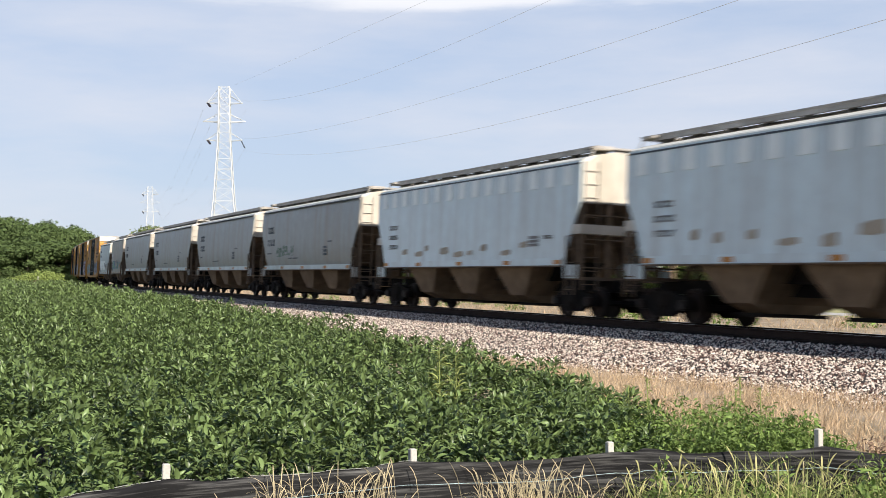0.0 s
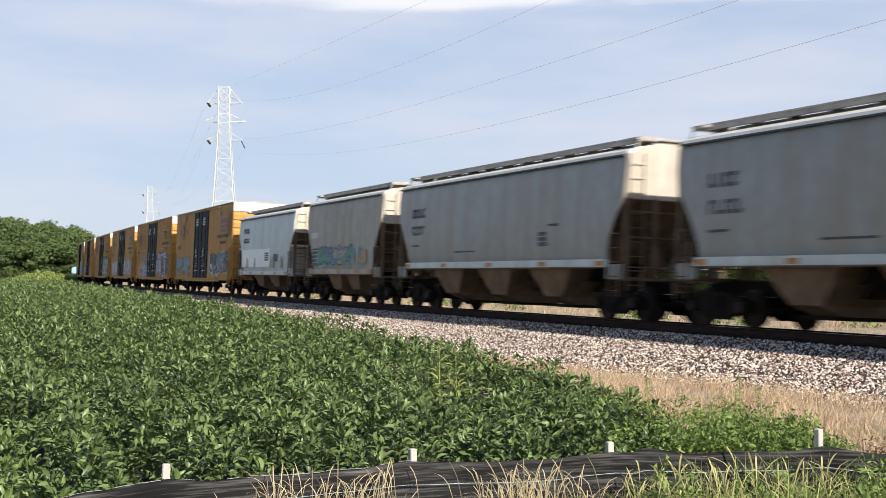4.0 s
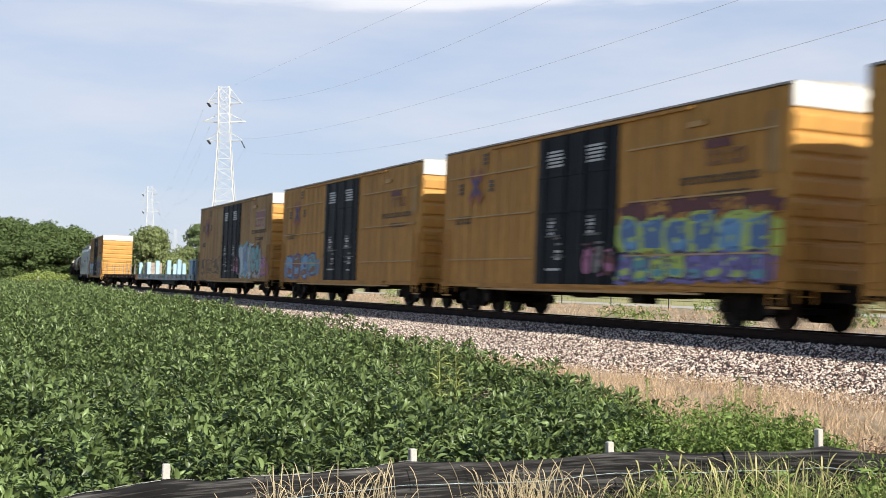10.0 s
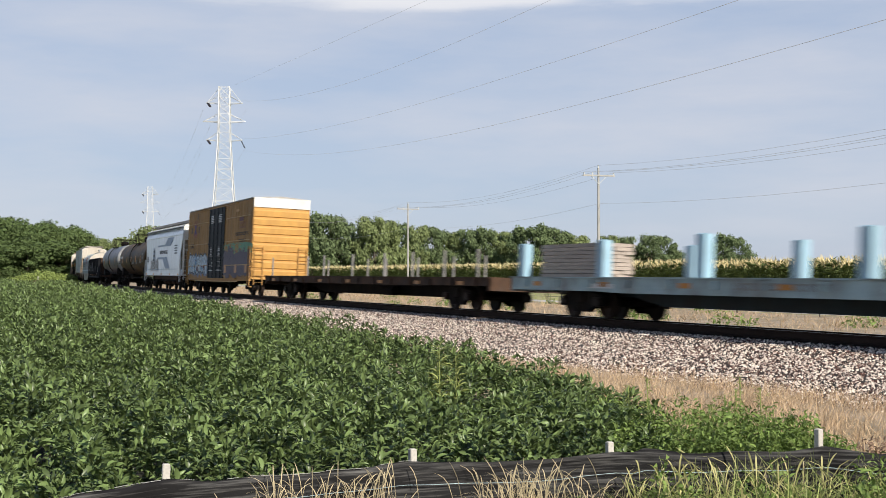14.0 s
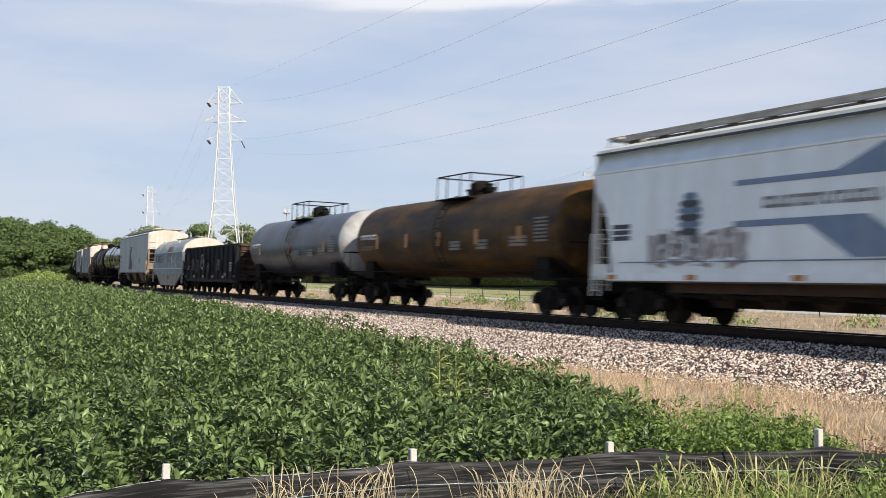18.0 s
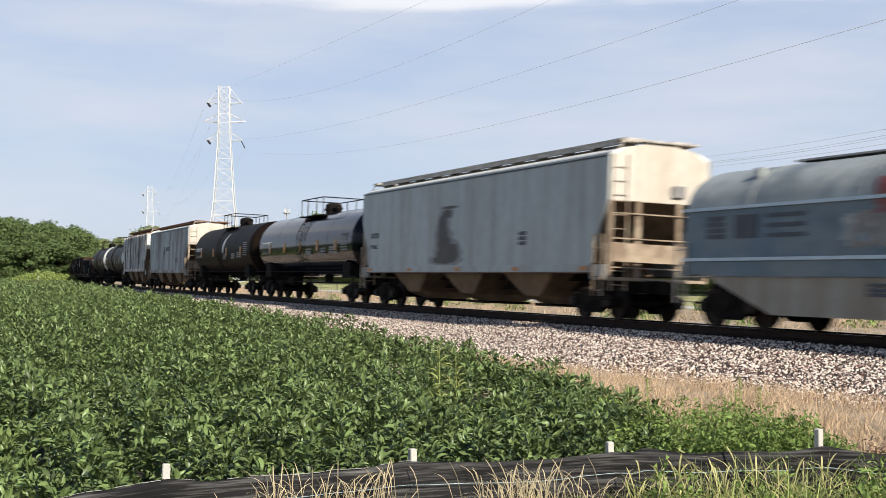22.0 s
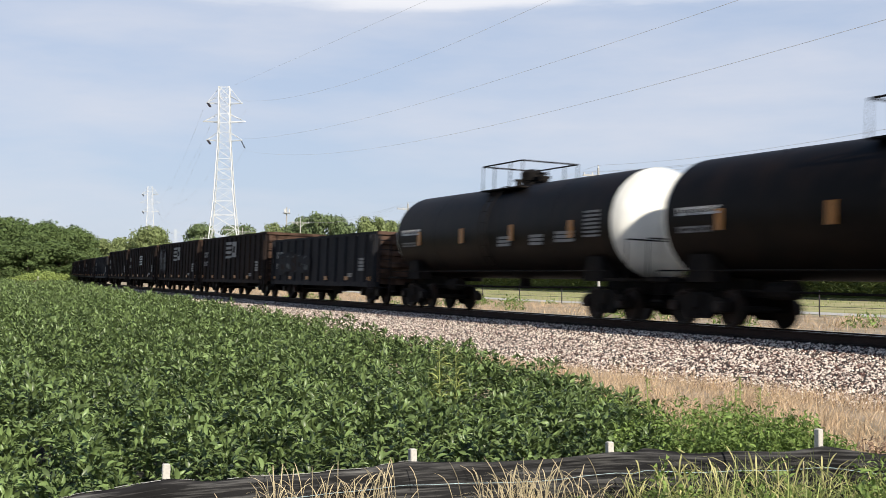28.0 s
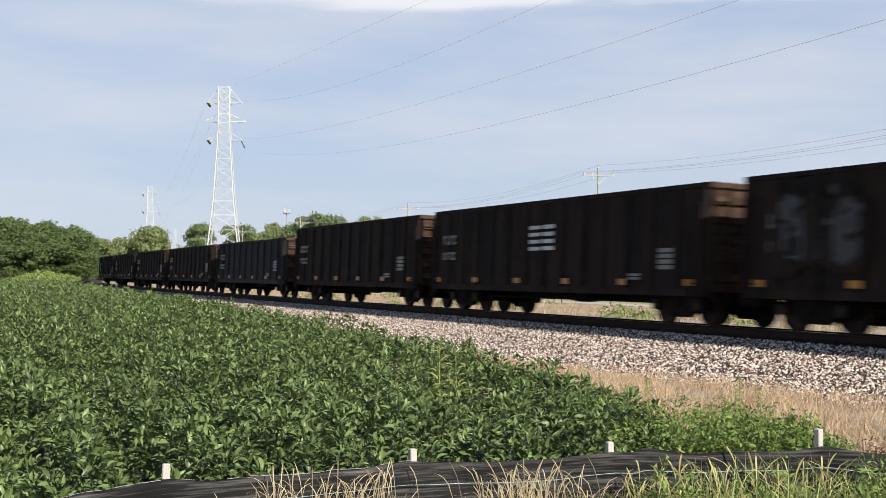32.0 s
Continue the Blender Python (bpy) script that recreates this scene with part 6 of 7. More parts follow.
# ---------------------------------------------------------------- tank cars
def tank_car(s0, s1, paint, label, head_paint=None, radius=1.42, zc=2.5, ends_dark=True, yellow=4, rail_long=2.8):
    L = s1 - s0
    hx = L / 2
    car = thing("tank_car", label, "freight car", "cars of the freight train")
    CARS.append((car, (s0 + s1) / 2))
    running_gear(car, L, hx - 1.45)
    n = 40
    ring = lambda x, r: [(x, r * math.cos(2 * math.pi * i / n), zc + r * math.sin(2 * math.pi * i / n)) for i in range(n)]
    body_end = hx - 0.6
    part("tank", Shape().loft([ring(-body_end, radius), ring(-body_end * 0.5, radius), ring(0, radius), ring(body_end * 0.5, radius), ring(body_end, radius)]), paint, car, "cylindrical tank", 50)
    prof = [(0, 1.0), (0.2, 0.955), (0.36, 0.86), (0.48, 0.72), (0.56, 0.52), (0.61, 0.27), (0.625, 0.06)]
    for k in (1, -1):
        part("tank_head", Shape().loft([ring(k * (body_end + d), radius * q) for d, q in prof]), head_paint or paint, car, "domed tank end", 60)
    for x in (-body_end * 0.55, 0.0, body_end * 0.55):
        part("weld_band", Shape().loft([ring(x - 0.03, radius + 0.001), ring(x - 0.02, radius + 0.005), ring(x + 0.02, radius + 0.005), ring(x + 0.03, radius + 0.001)]), paint, car, smooth=40)
    zt = zc + radius
    part("manway", lathe([(0.34, -0.25), (0.36, 0.1), (0.38, 0.12), (0.38, 0.36), (0.33, 0.4), (0.2, 0.47), (0.05, 0.49)], 18).data("manway", M_UNDER, 40), M_UNDER, car, "dark fittings housing").matrix_local = pose(0.25, 0, zt, 90, 0, 0)
    for x, hv in ((-0.75, 0.2), (0.85, 0.32), (1.15, 0.18)):
        part("valve", Shape().cyl((x, 0, zt - 0.1), (x, 0, zt + hv), 0.09, 8).cyl((x, -0.14, zt + hv), (x, 0.14, zt + hv), 0.05, 6), M_UNDER, car)
    half_r = rail_long / 2
    for sy in (-1, 1):
        part("top_platform", Shape().box(-half_r, half_r, sy * 0.85 - 0.18, sy * 0.85 + 0.18, zt - 0.2, zt - 0.16), M_UNDER, car)
        part("top_rail", Shape().tube([(-half_r, sy * 0.95, zt - 0.2), (-half_r, sy * 0.95, zt + 0.62), (half_r, sy * 0.95, zt + 0.62), (half_r, sy * 0.95, zt - 0.2)], 0.026, 5), M_UNDER, car, "dark platform handrail")
        for x in (-half_r * 0.4, half_r * 0.4):
            part("rail_post", Shape().cyl((x, sy * 0.95, zt - 0.2), (x, sy * 0.95, zt + 0.62), 0.022, 5), M_UNDER, car)
        # ladder curved over the shell
        lad = Shape()
        for dx in (-0.24, 0.24):
            lad.tube([(dx, sy * (radius + 0.12) * math.cos(a), zc + (radius + 0.12) * math.sin(a)) for a in [radians(-45 + 105 * i / 8) for i in range(9)]], 0.02, 4)
        for i in range(9):
            a = radians(-45 + 105 * i / 8)
            yy, zz = sy * (radius + 0.12) * math.cos(a), zc + (radius + 0.12) * math.sin(a)
            lad.cyl((-0.24, yy, zz), (0.24, yy, zz), 0.014, 4)
        part("ladder", lad, M_UNDER, car)
        part("side_handrail", Shape().tube([(-hx + 0.3, sy * 1.5, 1.05), (-hx + 0.5, sy * 1.58, 1.25), (hx - 0.5, sy * 1.58, 1.25), (hx - 0.3, sy * 1.5, 1.05)], 0.02, 5), M_UNDER, car)
        for k in (1, -1):
            part("saddle", Shape().prism([(k * (hx - 1.2), 1.0), (k * (hx - 2.3), 1.0), (k * (hx - 2.1), 1.65), (k * (hx - 1.35), 1.65)], min(sy * 0.75, sy * 1.25), max(sy * 0.75, sy * 1.25)), M_UNDER, car)
            part("end_step", Shape().box(k * (hx - 0.3) - 0.2, k * (hx - 0.3) + 0.2, sy * 1.42 - 0.03, sy * 1.42 + 0.03, 0.5, 0.56), M_UNDER, car)
            part("step_hanger", Shape().box(k * (hx - 0.3) - 0.02, k * (hx - 0.3) + 0.02, sy * 1.42 - 0.02, sy * 1.42 + 0.02, 0.52, 1.05), M_UNDER, car)
        for i in range(yellow):
            x = -body_end * 0.72 + 1.44 * body_end * i / max(1, yellow - 1)
            a = radians(-6)
            y0_, z0_ = (radius + 0.01) * math.cos(a), zc + (radius + 0.01) * math.sin(a)
            part("reflector", Shape().box(x - 0.12, x + 0.12, sy * y0_ - 0.012, sy * y0_ + 0.012, z0_ - 0.24, z0_ + 0.24), M_MARK_YELLOW, car, "yellow reflector")
    for k in (1, -1):
        part("end_sill", Shape().box(min(k * (hx - 2.6), k * (hx + 0.2)), max(k * (hx - 2.6), k * (hx + 0.2)), -0.33, 0.33, 0.7, 1.15), M_UNDER, car)
        part("end_platform", Shape().box(min(k * (hx - 0.75), k * (hx + 0.2)), max(k * (hx - 0.75), k * (hx + 0.2)), -1.45, 1.45, 1.0, 1.07), M_UNDER, car)
        part("end_handrail", Shape().tube([(k * (hx + 0.16), -1.42, 1.05), (k * (hx + 0.16), -1.42, 2.05), (k * (hx + 0.16), 1.42, 2.05), (k * (hx + 0.16), 1.42, 1.05)], 0.022, 5), M_UNDER, car)
    for k in (1, -1):
        part("rail_end", Shape().cyl((k * half_r, -0.95, zt + 0.62), (k * half_r, 0.95, zt + 0.62), 0.026, 5), M_UNDER, car)
    part("outlet_valve", Shape().cyl((0, 0, 0.78), (0, 0, zc - radius + 0.1), 0.2, 10), M_UNDER, car)
    part("brake_pipe", Shape().tube([(-hx + 1, -0.6, 0.85), (-2, -0.7, 0.8), (2, -0.7, 0.8), (hx - 1, -0.6, 0.85)], 0.03, 5), M_UNDER, car)
    part("brake_cylinder", Shape().cyl((-hx + 3.4, -0.5, 0.85), (-hx + 4.3, -0.5, 0.85), 0.2, 10), M_UNDER, car)
    # writing on the shell
    rr = random.Random(int(s0 * 10))
    yy = -(radius + 0.012)
    words(car, -body_end + 0.5, -body_end + 2.1, zc - 0.02, zc + 0.17, M_MARK_WHITE, yy, rr)
    words(car, -body_end + 0.5, -body_end + 1.8, zc - 0.42, zc - 0.27, M_MARK_FADED, yy + 0.04, rr)
    for x in (0.9, 3.0):
        mark(car, x, x + 0.8, zc - 0.55, zc - 0.25, M_MARK_FADED, yy + 0.03, lines=3)
    mark(car, body_end - 1.35, body_end - 0.55, zc - 0.4, zc + 0.3, M_MARK_FADED, yy + 0.0, lines=7, gap=0.9)
    mark(car, body_end - 3.0, body_end - 1.9, zc - 0.5, zc - 0.2, M_MARK_FADED, yy + 0.03, lines=3)
    return car, L, radius


# ---------------------------------------------------------------- gondolas
def gondola(s0, s1, top, paint, label, ribs=14, seed=0, big=None, end_paint=None):
    L, half, bot = s1 - s0, 1.52, 0.78
    hx = L / 2
    car = thing("gondola_car", label, "freight car", "cars of the freight train")
    CARS.append((car, (s0 + s1) / 2))
    running_gear(car, L, hx - 1.75)
    part("floor", Shape().box(-hx + 0.1, hx - 0.1, -half + 0.05, half - 0.05, bot + 0.1, bot + 0.22), M_RUST, car)
    for sy in (-1, 1):
        y = sy * (half - 0.04)
        part("side_sheet", Shape().box(-hx + 0.05, hx - 0.05, y - 0.03, y + 0.03, bot, top - 0.02), paint, car)
        part("top_chord", Shape().box(-hx, hx, y - 0.07, y + 0.07, top - 0.1, top), paint, car)
        part("side_sill", Shape().box(-hx, hx, y - 0.07, y + 0.07, bot - 0.12, bot + 0.06), paint, car)
        for i in range(ribs):
            x = -hx + 0.12 + (L - 0.24) * i / (ribs - 1)
            part("side_post", Shape().loft([[(x - 0.1, y, z), (x - 0.06, y + sy * 0.1, z), (x + 0.06, y + sy * 0.1, z), (x + 0.1, y, z)] for z in (bot + 0.05, top - 0.09)]), paint, car)
        part("inner_lining", Shape().box(-hx + 0.1, hx - 0.1, y - sy * 0.05 - 0.015, y - sy * 0.05 + 0.015, bot + 0.2, top - 0.12), M_COAL_END, car, "sooty rusty inner wall")
        for i in range(6):
            x = -hx + 0.6 + (L - 1.2) * i / 5
            part("reflector", Shape().box(x - 0.17, x + 0.17, min(sy * (half + 0.085), sy * (half + 0.095)), max(sy * (half + 0.085), sy * (half + 0.095)), bot + 0.12, bot + 0.27), M_MARK_YELLOW, car, "yellow reflector")
    for k in (1, -1):
        part("end_sheet", Shape().box(min(k * (hx - 0.08), k * (hx - 0.02)), max(k * (hx - 0.08), k * (hx - 0.02)), -half + 0.06, half - 0.06, bot, top - 0.03), end_paint or M_COAL_END, car, "rusty car end")
        nr = int((top - bot - 0.2) / 0.42)
        for i in range(nr):
            z = bot + 0.2 + (top - bot - 0.3) * i / nr
            part("end_rib", Shape().loft([[(k * (hx - 0.02), sy * (half - 0.1), z), (k * (hx + 0.07), sy * (half - 0.1), z + 0.05), (k * (hx + 0.07), sy * (half - 0.1), z + 0.17), (k * (hx - 0.02), sy * (half - 0.1), z + 0.22)] for sy in (-1, 1)]), end_paint or M_COAL_END, car)
        part("end_chord", Shape().box(min(k * (hx - 0.1), k * (hx + 0.06)), max(k * (hx - 0.1), k * (hx + 0.06)), -half, half, top - 0.12, top + 0.005), end_paint or M_COAL_END, car)
        ladder(car, k * (hx + 0.1), -half + 0.3, 0.5, top - 0.1, paint, 0.42, "y")
        ladder(car, k * (hx - 0.33), -half - 0.1, 0.45, min(top, 2.9) - 0.1, paint, 0.42, "x")
        part("end_sill", Shape().box(min(k * (hx - 2.2), k * hx), max(k * (hx - 2.2), k * hx), -0.35, 0.35, 0.6, bot + 0.1), M_UNDER, car)
    part("centre_sill", Shape().box(-hx, hx, -0.32, 0.32, 0.5, bot + 0.1), M_UNDER, car)
    part("brake_cylinder", Shape().cyl((0.5, -0.7, 0.6), (1.5, -0.7, 0.6), 0.17, 10), M_UNDER, car)
    part("brake_rod", Shape().cyl((-hx + 2, -0.8, 0.5), (hx - 2, -0.8, 0.5), 0.025, 5), M_UNDER, car)
    rr = random.Random(seed)
    y = -half - 0.075
    words(car, -hx + 0.9, -hx + 1.9, (top + bot) / 2 + 0.1, (top + bot) / 2 + 0.4, M_MARK_FADED, y, rr)
    words(car, -hx + 0.9, -hx + 1.8, (top + bot) / 2 - 0.4, (top + bot) / 2 - 0.15, M_MARK_FADED, y, rr)
    mark(car, hx - 1.9, hx - 1.3, bot + 0.5, bot + 1.0, M_MARK_FADED, y, lines=4)
    mark(car, hx - 3.2, hx - 2.7, bot + 0.25, bot + 0.4, M_MARK_FADED, y, lines=2)
    if big == "bars":
        mark(car, -1.0, 0.35, top - 1.25, top - 0.35, M_MARK_FADED, y, "emblem", 4, 0.7, "faded white striped emblem")
        part("emblem", Shape().box(0.5, 1.5, y - 0.004, y + 0.004, top - 1.2, top - 0.35), M_MARK_FADED, car, "faded white striped emblem")
        part("emblem_hole", Shape().box(0.75, 1.2, y - 0.008, y - 0.004, top - 0.95, top - 0.6), paint, car)
    elif big == "mid":
        for i in range(4):
            part("emblem", Shape().box(-0.75, -0.1, y - 0.004, y + 0.004, bot + 1.05 + 0.2 * i, bot + 1.15 + 0.2 * i), M_MARK_WHITE, car, "faded white striped emblem")
            part("emblem", Shape().box(0.05, 0.7, y - 0.004, y + 0.004, bot + 1.05 + 0.2 * i, bot + 1.16 + 0.2 * i), M_MARK_WHITE, car, "faded white striped emblem")
    return car, L, half + 0.075


# ---------------------------------------------------------------- flatcars
def flatcar(s0, s1, paint, label, deck=1.08, depth=0.36, belly=M_UNDER):
    L, half = s1 - s0, 1.5
    hx = L / 2
    car = thing("flatcar", label, "freight car", "cars of the freight train")
    CARS.append((car, (s0 + s1) / 2))
    running_gear(car, L, hx - 3.4, 0.3)
    for sy in (-1, 1):
        part("side_sill", Shape().prism([(-hx, deck), (hx, deck), (hx, deck - depth), (hx - 5, deck - depth), (hx - 6, deck - depth - 0.03), (-hx + 6, deck - depth - 0.03), (-hx + 5, deck - depth), (-hx, deck - depth)], min(sy * half, sy * (half - 0.08)), max(sy * half, sy * (half - 0.08))), paint, car)
        part("sill_flange", Shape().box(-hx, hx, min(sy * (half - 0.1), sy * (half + 0.05)), max(sy * (half - 0.1), sy * (half + 0.05)), deck - 0.02, deck + 0.012), paint, car)
        for i in range(14):
            x = -hx + 1 + (L - 2) * i / 13
            part("stake_pocket", Shape().box(x - 0.07, x + 0.07, min(sy * half, sy * (half + 0.07)), max(sy * half, sy * (half + 0.07)), deck - 0.26, deck - 0.06), paint, car)
            if i % 2 == 0:
                part("reflector", Shape().box(x + 0.4, x + 0.85, min(sy * half, sy * (half + 0.012)), max(sy * half, sy * (half + 0.012)), deck - 0.24, deck - 0.12), M_MARK_YELLOW, car, "yellow reflector")
    nb = 60
    for i in range(nb):
        x0_, x1_ = -hx + L * i / nb, -hx + L * (i + 1) / nb
        part("deck_board", Shape().box(x0_ + 0.01, x1_ - 0.01, -half + 0.02, half - 0.02, deck - 0.08, deck), M_LUMBER, car)
    for k in (1, -1):
        part("end_beam", Shape().box(min(k * hx, k * (hx - 0.15)), max(k * hx, k * (hx - 0.15)), -half, half, deck - 0.4, deck + 0.02), paint, car)
        part("brake_stand", Shape().cyl((k * (hx - 0.1), 0.9, deck - 0.3), (k * (hx - 0.1), 0.9, deck + 0.5), 0.03, 6), M_UNDER, car)
    part("centre_sill", Shape().prism([(-hx + 1, deck - 0.1), (hx - 1, deck - 0.1), (hx - 1, 0.62), (hx - 5, 0.6), (hx - 6.5, 0.38), (-hx + 6.5, 0.38), (-hx + 5, 0.6), (-hx + 1, 0.62)], -0.42, 0.42), belly, car, "deep fish-bellied centre sill")
    part("brake_cylinder", Shape().cyl((2, -0.75, 0.55), (3.2, -0.75, 0.55), 0.18, 10), M_UNDER, car)
    return car, L, half


# ---------------------------------------------------------------- covered coil car
def coil_car(s0, s1, label):
    L, half = s1 - s0, 1.52
    hx = L / 2
    car = thing("covered_coil_car", label, "freight car", "cars of the freight train")
    CARS.append((car, (s0 + s1) / 2))
    running_gear(car, L, hx - 1.35)
    wall = [(-half, 1.45), (-half, 2.62), (half, 2.62), (half, 1.45)]
    part("body", Shape().slab(wall, -hx + 0.25, hx - 0.3), M_COVER_SIDE, car)
    arch = [(half * math.cos(radians(a)), 2.64 + 1.0 * math.sin(radians(a))) for a in range(0, 181, 12)]
    part("hood", Shape().slab(arch, -hx + 0.3, hx - 0.35), M_COVER, car, "rounded steel hood, its grey lightened for sunlight", 40)
    for k, q in ((1, 0.35), (-1, 0.3)):
        part("hood_end", Shape().slab([(y * 0.985, 2.62 + (z - 2.64) * 0.985) for y, z in arch] + [(-half * 0.985, 1.5), (half * 0.985, 1.5)], k * (hx - q), k * (hx - q + 0.05)), M_CREAM_SUNLIT, car, "sunlit cream hood end")
    for x in (-hx * 0.6, -0.4, hx * 0.42):
        part("hood_band", Shape().slab([(y * 1.012, 2.64 + (z - 2.64) * 1.012) for y, z in arch], x - 0.06, x + 0.06), M_COVER, car)
    for x in (-hx * 0.62, hx * 0.35):
        part("hood_clip", Shape().box(x - 0.1, x + 0.1, -half * 0.72 - 0.1, -half * 0.72 + 0.04, 3.2, 3.5), M_COVER, car)
    for sy in (-1, 1):
        for z in (2.63, 1.5):
            part("belt_rail", Shape().box(-hx + 0.2, hx - 0.3, min(sy * half, sy * (half + 0.06)), max(sy * half, sy * (half + 0.06)), z - 0.04, z + 0.03), M_MARK_PALE, car)
        part("side_sill", Shape().box(-hx + 0.1, hx - 0.1, min(sy * half, sy * (half - 0.15)), max(sy * half, sy * (half - 0.15)), 1.12, 1.45), M_COVER_SIDE, car)
        part("deep_frame", Shape().prism([(-hx + 1.0, 1.12), (hx - 1.0, 1.12), (hx - 3.3, 0.32), (-hx + 3.3, 0.32)], min(sy * 1.38, sy * 1.46), max(sy * 1.38, sy * 1.46)), M_FRAME_TAN, car, "deep tan-grey frame between the trucks")
    part("walkway", Shape().box(-hx * 0.6, hx * 0.75, -0.3, 0.3, 3.68, 3.72), M_GRATE, car)
    part("lifting_bracket", Shape().tube([(-0.6, 0, 3.65), (-0.6, 0, 4.0), (-0.2, 0, 4.12), (0.2, 0, 4.05), (0.25, 0, 3.66)], 0.06, 6), M_COVER, car)
    part("lifting_bracket", Shape().box(-0.25, 0.15, -0.12, 0.12, 3.95, 4.12), M_UNDER, car)
    for k in (1, -1):
        part("end_platform", Shape().box(min(k * hx, k * (hx - 1.3)), max(k * hx, k * (hx - 1.3)), -half, half, 1.1, 1.18), M_CREAM_SUNLIT, car)
        ladder(car, k * (hx - 0.15), -half - 0.03, 0.5, 1.9, M_CREAM_SUNLIT, 0.4, "x")
        part("end_rail", Shape().tube([(k * (hx - 0.04), -1.4, 1.15), (k * (hx - 0.04), -1.4, 2.1), (k * (hx - 0.04), 1.4, 2.1), (k * (hx - 0.04), 1.4, 1.15)], 0.024, 5), M_CREAM_SUNLIT, car)
    part("centre_sill", Shape().box(-hx, hx, -0.35, 0.35, 0.62, 1.1), M_UNDER, car)
    y = -half - 0.02
    bow = [(-half * q * math.cos(radians(a)), 2.64 + q * math.sin(radians(a))) for q, ang in ((1.004, range(2, 24, 4)), (1.012, range(22, 1, -4))) for a in ang]
    part("emblem", Shape().slab(bow, hx * 0.0, hx * 0.26), M_MARK_RED, car, "faded red emblem over the hood's side")
    part("emblem", Shape().box(hx * 0.0, hx * 0.26, y - 0.004, y + 0.004, 2.32, 2.58), M_MARK_RED, car, "faded red emblem")
    graffiti(car, -hx * 0.1, hx * 0.78, 1.62, 2.5, [M_COVER, M_MARK_FADED, M_COVER, M_MARK_STEEL, M_COVER, M_MARK_FADED], y + 0.008, 77, 8)
    mark(car, -hx + 1.1, -hx + 1.75, 1.95, 2.45, M_MARK_DARK, y, lines=4)
    mark(car, -hx + 2.1, -hx + 2.9, 1.95, 2.45, M_MARK_DARK, y, lines=1)
    mark(car, -hx + 3.2, -hx + 4.4, 1.95, 2.45, M_MARK_DARK, y, lines=3, gap=1.5)
    mark(car, -0.2, 0.5, 0.75, 1.0, M_MARK_DARK, -1.475, lines=3)
    return car, L, half


# ---------------------------------------------------------------- the train, from its head to its last car
GREY_HOPPER = "long grey covered hopper car with a pale sunlit end"
for s0, s1 in ((-30.4, -14.9), (-12.6, 2.85)):
    car, L, hf = hopper(s0, s1, M_GREY_BLUE, M_CREAM_SUNLIT, "blue-grey covered hopper car with pale patches along its top", top=4.2, bottom=1.6, panels=True, sharp=True)
    y = -hf - 0.012
    rr = random.Random(int(s1 * 10))
    for k in (1, -1):
        part("end_box", Shape().box(min(k * (L / 2 - 0.5), k * (L / 2 + 0.05)), max(k * (L / 2 - 0.5), k * (L / 2 + 0.05)), -hf + 0.02, hf - 0.4, 2.25, 2.5), M_CREAM_SUNLIT, car, "cream beam across the car end")
    for z in (2.75, 2.4, 2.05):
        words(car, -L / 2 + 1.3, -L / 2 + 2.1, z, z + 0.16, M_MARK_FADED, y, rr)
    mark(car, L / 2 - 2.9, L / 2 - 2.3, 1.95, 2.25, M_MARK_FADED, y, lines=3)
    mark(car, L / 2 - 2.0, L / 2 - 1.5, 2.15, 2.25, M_MARK_FADED, y, lines=2)
    for i in range(9):
        x = -L / 2 + 2.6 + i * 1.15 + rr.uniform(-0.3, 0.3)
        z = 1.72 + rr.uniform(0, 0.25)
        w_, h_ = rr.uniform(0.3, 0.75), rr.uniform(0.12, 0.28)
        part("primer_patch", Shape().prism([(x, z), (x + w_ * 0.5, z - 0.03), (x + w_, z + 0.02), (x + w_ * 0.96, z + h_), (x + w_ * 0.4, z + h_ * 0.9), (x + w_ * 0.05, z + h_ * 0.7)], y - 0.003, y + 0.003), M_PRIMER, car, "worn tan primer patch")
for i, (s0, s1) in enumerate(((5.1, 20.2), (22.2, 36.95), (39.1, 54.55), (56.8, 72.3))):
    car, L, hf = hopper(s0, s1, M_GREY, M_CREAM_SUNLIT, GREY_HOPPER, sill_paint=M_GREY_LIGHT)
    y = -hf - 0.012
    rr = random.Random(i)
    words(car, -L / 2 + 1.3, -L / 2 + 2.3, 3.1, 3.42, M_MARK_DARK, y, rr)
    words(car, -L / 2 + 1.3, -L / 2 + 2.4, 2.5, 2.82, M_MARK_DARK, y, rr)
    mark(car, -L / 2 + 1.3, -L / 2 + 2.0, 2.1, 2.16, M_MARK_DARK, y, lines=2)
    mark(car, L / 2 - 4.6, L / 2 - 4.1, 1.95, 2.35, M_MARK_DARK, y + 0.01, lines=3)
    mark(car, L / 2 - 4.0, L / 2 - 3.4, 2.5, 2.56, M_MARK_DARK, y, lines=2)
    mark(car, -L / 2 + 5.0, -L / 2 + 6.6, 1.85, 1.9, M_MARK_DARK, y + 0.03)
    if i == 0:
        graffiti(car, -L / 2 + 2.9, -L / 2 + 5.9, 1.9, 2.5, [M_GREY, M_MARK_MOSS, M_GREY, M_MARK_MOSS, M_GREY], y + 0.01, 3, 6)
car, L, hf = hopper(74.2, 83.8, M_GREY_TAN, M_CREAM_SUNLIT, "short tan-grey covered hopper car with teal graffiti", bays=2, bottom=1.35)
y = -hf - 0.012
graffiti(car, -2.9, 1.6, 1.5, 2.35, [M_MARK_TEAL, M_GREY_TAN, M_MARK_GREEN, M_MARK_BLUE, M_MARK_DARK], y, 8, 7)
